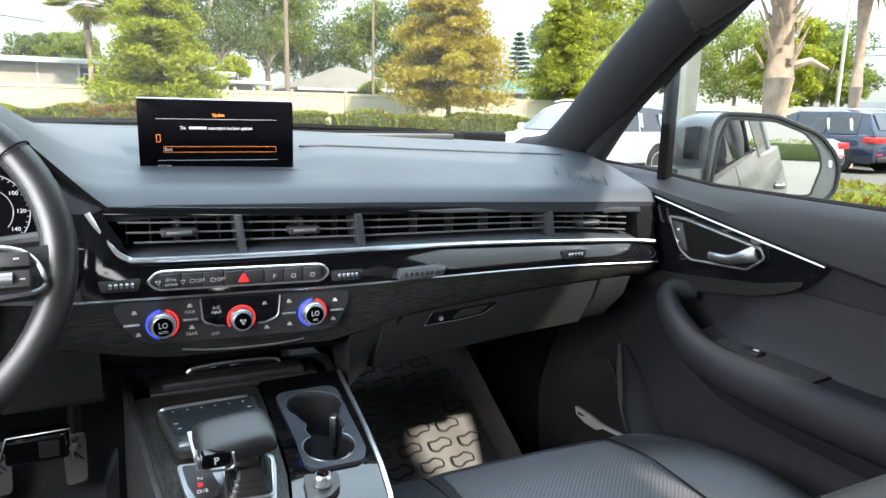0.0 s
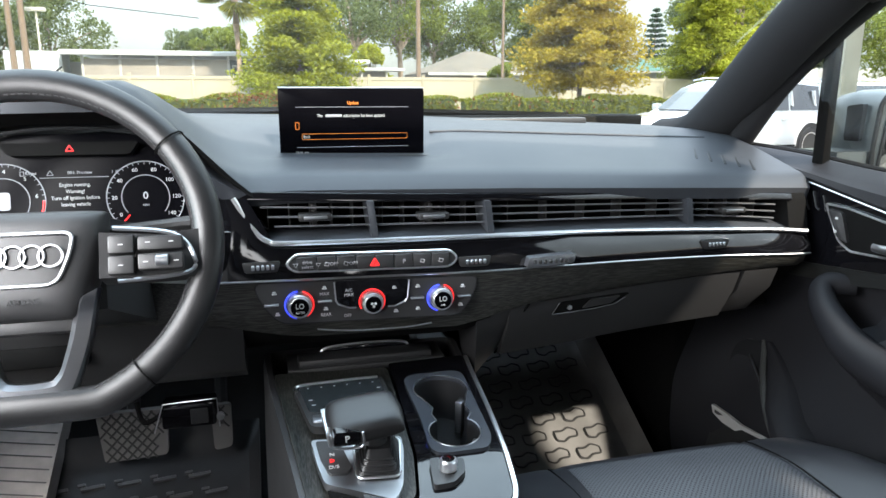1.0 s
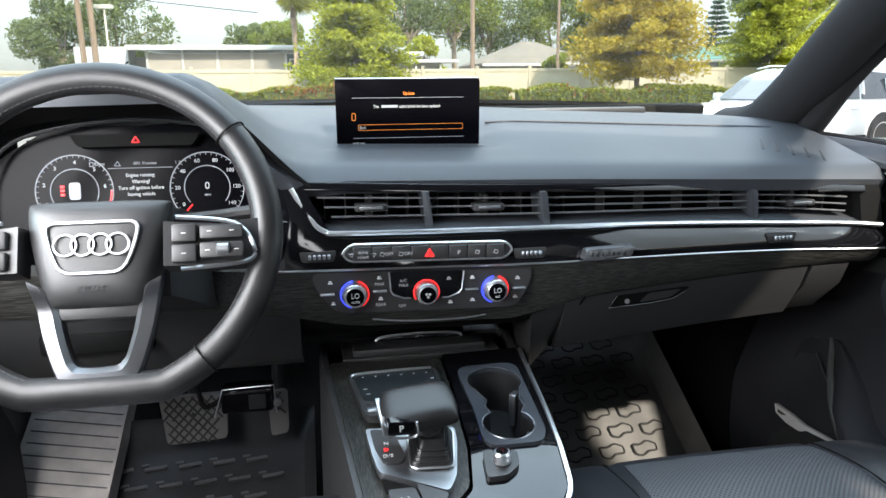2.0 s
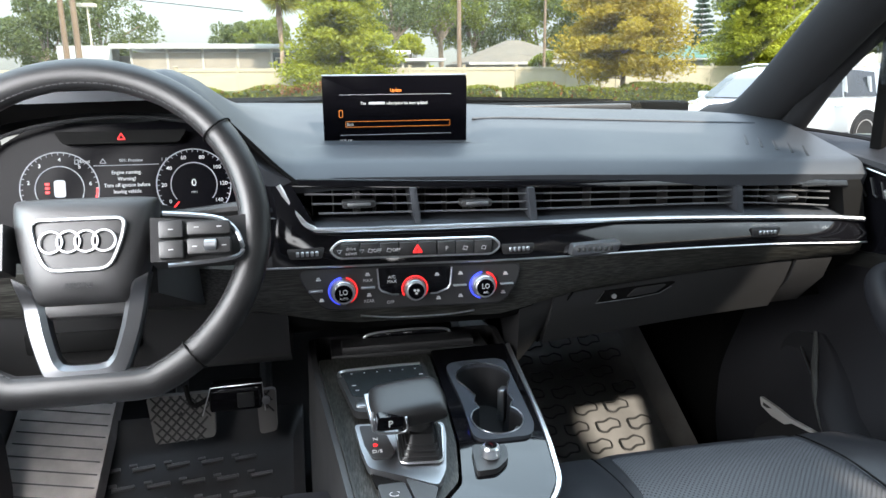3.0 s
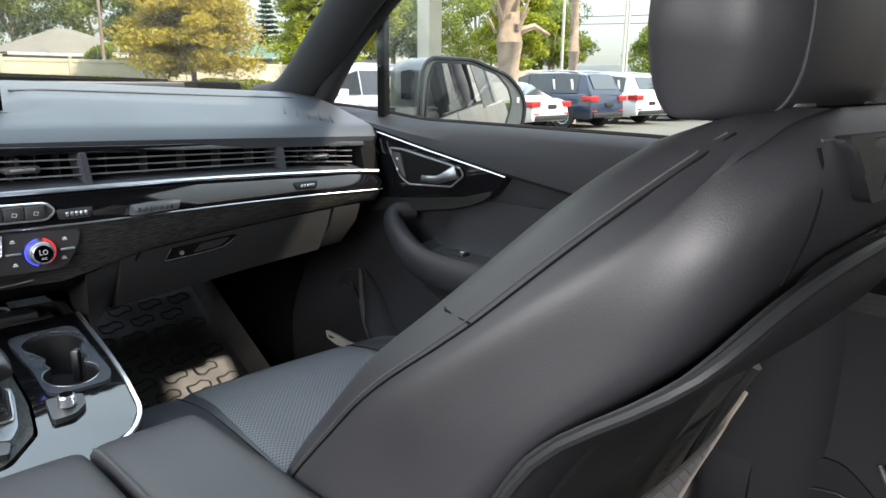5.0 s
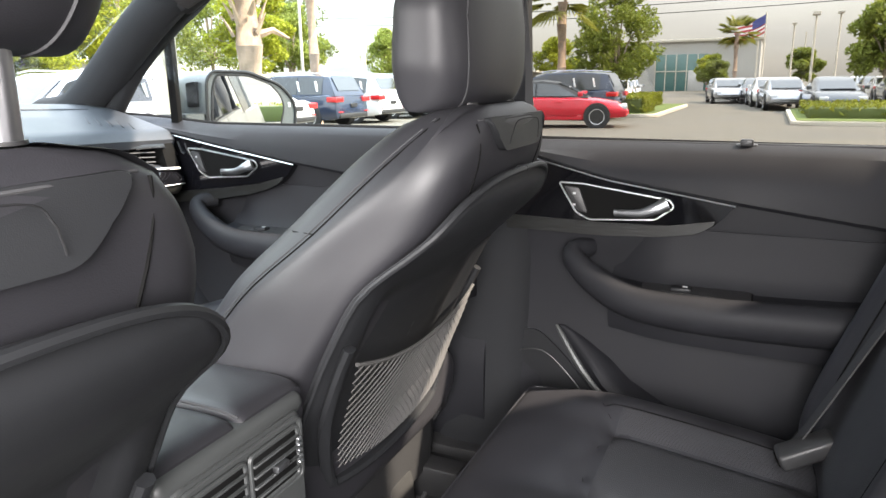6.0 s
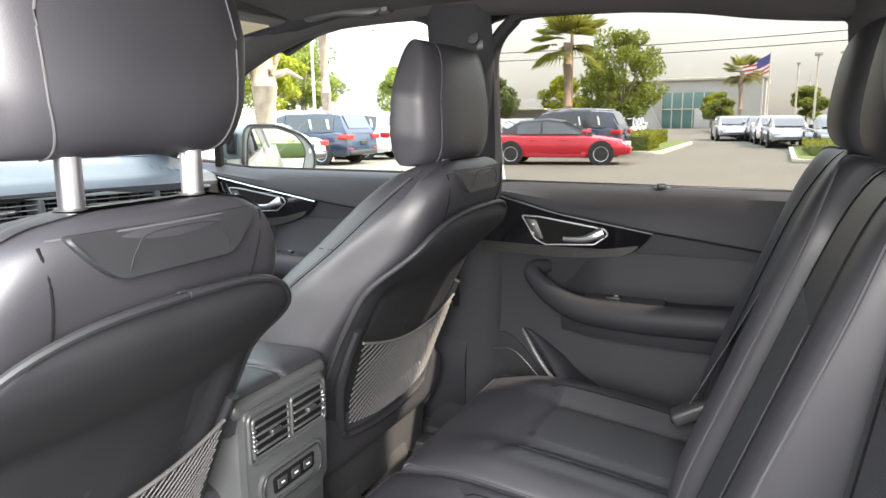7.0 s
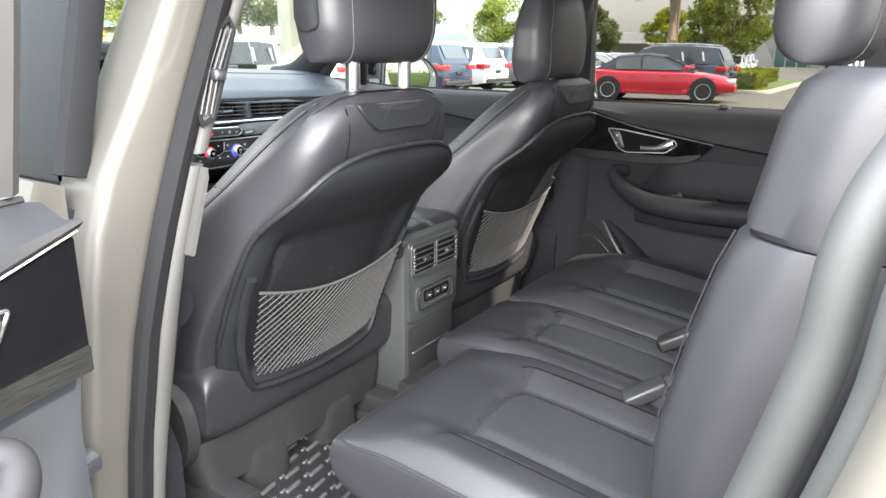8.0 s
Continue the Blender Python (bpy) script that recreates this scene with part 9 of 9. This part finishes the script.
def parked_car(kind, material, label, soft_top=False):
    """A car along local y (nose at +y), on the ground, built at the origin."""
    suv = kind == "suv"
    L, W, H = (4.95, 0.97, 1.70) if suv else (4.7, 0.92, 1.42)
    car = thing("parked_car", (0, 0, 0), label, "car", "parked cars", local=True)
    belt = 1.05 if suv else 0.92
    hood = 1.02 if suv else 0.86
    prof = [(-L / 2, 0.36, 0.70, 0.80), (-L / 2 + 0.06, 0.32, belt - 0.06, 0.90), (-L / 2 + 0.35, 0.28, belt + 0.02, 0.98), (-L / 4, 0.25, belt, 1.0), (0, 0.24, belt - 0.01, 1.0), (L * 0.18, 0.24, belt - 0.02, 1.0), (L * 0.30, 0.26, hood, 0.99), (L * 0.42, 0.30, hood - 0.10, 0.95), (L / 2 - 0.08, 0.34, hood - 0.26, 0.84), (L / 2, 0.40, hood - 0.38, 0.70)]
    rings = []
    for y, zb, zt, w in prof:
        p = [(-W * w, zb + 0.10), (-W * w * 1.0, (zb + zt) / 2 + 0.05), (-W * w * 0.95, zt - 0.06), (-W * w * 0.84, zt), (W * w * 0.84, zt), (W * w * 0.95, zt - 0.06), (W * w, (zb + zt) / 2 + 0.05), (W * w, zb + 0.10), (W * w * 0.92, zb), (-W * w * 0.92, zb)]
        rings.append([Vector((x, y, z)) for x, z in p])
    part("body", loft(rings), material, car)
    if suv:
        g = [(-L / 2 + 0.10, belt, 0.86, 0.02), (-L / 2 + 0.42, H - 0.06, 0.70, 1), (-L / 4, H, 0.72, 1), (0.15, H - 0.02, 0.72, 1), (0.55, H - 0.12, 0.70, 1), (1.35, belt - 0.03, 0.80, 0.02)]
    else:
        g = [(-L / 2 + 0.55, belt, 0.82, 0.02), (-L / 4 + 0.15, H - 0.07, 0.64, 1), (-0.25, H, 0.66, 1), (0.20, H - 0.06, 0.66, 1), (1.15, belt - 0.04, 0.78, 0.02)]
    gr = []
    for y, z, w, _ in g:
        gr.append([Vector((-W * 0.86, y, belt - 0.04)), Vector((-W * lerp(0.86, w, 0.5), y, lerp(belt, z, 0.5))), Vector((-W * w, y, max(z - 0.04, belt - 0.035))), Vector((-W * w * 0.8, y, z)), Vector((W * w * 0.8, y, z)), Vector((W * w, y, max(z - 0.04, belt - 0.035))), Vector((W * lerp(0.86, w, 0.5), y, lerp(belt, z, 0.5))), Vector((W * 0.86, y, belt - 0.04))])
    part("roof", loft(gr), BLACKTRIM if soft_top else material, car)
    # window panes stand just proud of the cabin
    zt_ = lambda y: across([(p[0], p[1]) for p in g], y)
    ww_ = lambda y, z: W * (lerp(0.86, across([(p[0], p[2]) for p in g], y), min(max((z - belt) / max(zt_(y) - belt, 0.05), 0), 1)) + 0.006)
    cuts = ((-L / 2 + 0.62, -0.95), (-0.88, 0.08), (0.15, 0.98)) if suv else ((-1.15, -0.42), (-0.36, 0.80))
    for a, b in cuts:
        for s in (-1, 1):
            def f(u, v, o=0.0):
                y = lerp(a, b, u)
                z = lerp(belt + 0.02, max(zt_(y) - 0.10, belt + 0.03), v)
                return Vector((s * (ww_(y, z) + o), y, z))
            part("side_window", solid(lambda u, v: f(u, v, 0.008), lambda u, v: f(u, v, -0.02), 8, 4), TINT, car)
    yb0, yb1 = g[0][0], g[1][0]
    part("rear_window", solid(lambda u, v: Vector((lerp(-0.62, 0.62, u) * W, lerp(yb0, yb1, lerp(0.22, 0.9, v)) - 0.03, lerp(belt, g[1][1], lerp(0.22, 0.9, v)))), lambda u, v: Vector((lerp(-0.62, 0.62, u) * W, lerp(yb0, yb1, lerp(0.22, 0.9, v)) + 0.05, lerp(belt, g[1][1], lerp(0.22, 0.9, v)))), 4, 4), TINT, car)
    yf0, yf1 = g[-1][0], g[-2][0]
    part("windscreen", solid(lambda u, v: Vector((lerp(-0.66, 0.66, u) * W, lerp(yf0, yf1, lerp(0.08, 0.92, v)) + 0.03, lerp(belt, g[-2][1], lerp(0.08, 0.92, v)))), lambda u, v: Vector((lerp(-0.66, 0.66, u) * W, lerp(yf0, yf1, lerp(0.08, 0.92, v)) - 0.05, lerp(belt, g[-2][1], lerp(0.08, 0.92, v)))), 4, 4), TINT, car)
    rw = 0.37 if suv else 0.335
    for y in (-L / 2 + 1.02, L / 2 - 0.92):
        for s in (-1, 1):
            part("wheel_arch", move(lathe([(rw * 1.14, -0.01), (rw * 1.16, 0.012), (0.01, 0.012), (0.01, -0.01)], 24, "x"), Matrix.Translation((s * (W * 0.992), y, rw + 0.02))), BLACKTRIM, car)
            wh_ = part("wheel", move(lathe([(rw * 0.62, -0.10), (rw * 0.95, -0.10), (rw, -0.07), (rw, 0.07), (rw * 0.95, 0.10), (rw * 0.70, 0.105), (rw * 0.66, 0.09), (rw * 0.62, 0.04)], 26, "x"), Matrix.Translation((s * (W - 0.085), y, rw)) @ Matrix.Diagonal((s, 1, 1, 1))), TYRE, car)
            sp = [move(prism([(0.03, -0.04), (rw * 0.66, -0.028), (rw * 0.66, 0.028), (0.03, 0.04)], "yz", 0.055, 0.085), Matrix.Rotation(radians(72 * k), 4, "X")) for k in range(5)]
            sp.append(lathe([(rw * 0.68, 0.06), (rw * 0.68, 0.098), (rw * 0.62, 0.092), (rw * 0.62, 0.06)], 26, "x"))
            part("rim", move(join(*sp), Matrix.Translation((s * (W - 0.085), y, rw)) @ Matrix.Diagonal((s, 1, 1, 1))), RIM, wh_)
    zt0 = belt - 0.16
    for s in (-1, 1):
        part("tail_light", box(s * W * 0.56, s * W * 0.985, -L / 2 - 0.015, -L / 2 + 0.36, zt0 - 0.06, zt0 + 0.10, 0.02), TAIL, car)
        part("rear_reflector", box(s * W * 0.62, s * W * 0.84, -L / 2 - 0.03, -L / 2 + 0.1, 0.51, 0.545, 0.01), TAIL, car)
        part("headlight", box(s * W * 0.52, s * W * 0.86, L / 2 - 0.42, L / 2 - 0.06, hood - 0.30, hood - 0.18, 0.03), HEADL, car)
        part("side_mirror", box(s * W * 0.98, s * (W + 0.16), 0.86, 1.02, belt + 0.01, belt + 0.15, 0.03), material, car)
        part("door_handle", box(s * W * 0.985, s * (W + 0.03), -0.75, -0.52, belt - 0.17, belt - 0.13, 0.01), material, car)
        part("door_handle", box(s * W * 0.985, s * (W + 0.03), 0.18, 0.41, belt - 0.17, belt - 0.13, 0.01), material, car)
        part("sill_trim", box(s * W * 0.90, s * W * 1.0, -L / 2 + 1.45, L / 2 - 1.35, 0.24, 0.40, 0.02), BLACKTRIM if suv else material, car)
    part("rear_bumper_trim", box(-W * 0.8, W * 0.8, -L / 2 - 0.03, -L / 2 + 0.2, 0.34, 0.48, 0.03), BLACKTRIM, car)
    part("number_plate", box(-0.18, 0.18, -L / 2 - 0.04, -L / 2, 0.66, 0.78, 0.01, 1), BLACKTRIM, car)
    part("grille", box(-W * 0.45, W * 0.45, L / 2 - 0.10, L / 2 + 0.005, 0.42, hood - 0.36, 0.03), BLACKTRIM, car)
    if suv:
        for y in (-1.62, -0.92):
            part("window_sticker", prism([(y - 0.10, belt + 0.10), (y - 0.03, belt + 0.12), (y + 0.03, belt + 0.42), (y - 0.01, belt + 0.42)], "yz", -W * 0.86, -W * 0.80), PAPER, car)
        for s in (-1, 1):
            part("roof_rail", tube([(s * W * 0.66, -1.9, H - 0.01), (s * W * 0.66, -1.2, H + 0.04), (s * W * 0.66, 0.0, H + 0.04), (s * W * 0.64, 0.35, H - 0.02)], 0.018, 6), RIM, car)
    return car


def put_car(car, x, y, deg):
    car.matrix_world = Matrix.Translation((x, y, 0.0)) @ Euler((0, 0, radians(deg))).to_matrix().to_4x4()
    return car


def again(car, x, y, deg):
    return copy_thing(car, Matrix.Translation((x, y, 0.0)) @ Euler((0, 0, radians(deg))).to_matrix().to_4x4())


white_suv = put_car(parked_car("suv", paint("white_car_paint", (0.72, 0.72, 0.71), 0.0), "white parked sport utility car"), 9.4, 12.9, 101)
blue_suv = put_car(parked_car("suv", paint("blue_car_paint", (0.024, 0.036, 0.066)), "dark blue parked sport utility car"), 18.9, 14.2, -2)
grey_suv = put_car(parked_car("suv", paint("grey_car_paint", (0.12, 0.135, 0.15)), "grey parked sport utility car"), 25.0, 14.6, -3)
white_sedan = put_car(parked_car("sedan", paint("white_sedan_paint", (0.70, 0.70, 0.70), 0.0), "white parked saloon car"), 15.8, 14.0, 0)
put_car(parked_car("sedan", paint("red_car_paint", (0.55, 0.012, 0.03)), "red parked convertible with a black soft top", soft_top=True), 20.9, 5.8, 190)
silver_sedan = put_car(parked_car("sedan", paint("silver_car_paint", (0.33, 0.34, 0.36), 0.5), "silver parked saloon car"), 44, 2.0, 100)
dark_sedan = put_car(parked_car("sedan", paint("dark_car_paint", (0.045, 0.05, 0.055)), "dark grey parked saloon car"), 31.5, -2.6, 96)
again(white_suv, 12.9, 14.8, 2)
again(white_suv, 21.9, 14.4, -2)
again(white_sedan, 28.6, 14.6, 40)
again(grey_suv, 33, 17, 35)
again(white_suv, 37, 18, 35)
again(white_sedan, 41, 20, 40)
again(blue_suv, 25.2, 6.9, -2)
for i in range(4):
    again((white_sedan, silver_sedan)[i % 2], 38 + 4.0 * i, 7.2 + 0.5 * i, 100)
for i in range(9):
    again((silver_sedan, white_sedan, dark_sedan, silver_sedan)[i % 4], 35 + 4.2 * i, -0.9 + 0.62 * i, 96)
for i in range(7):
    again((dark_sedan, silver_sedan, white_sedan)[i % 3], 38 + 5.0 * i, -6.5, 92)
for i in range(5):
    again((silver_sedan, dark_sedan, white_sedan)[i % 3], 27 + 3.0 * i, 11.4 + 0.3 * i, 178)

for ob_ in [o for o in scene.objects if o not in INDOORS and o.parent is None]:
    ob_.location.z += GROUND
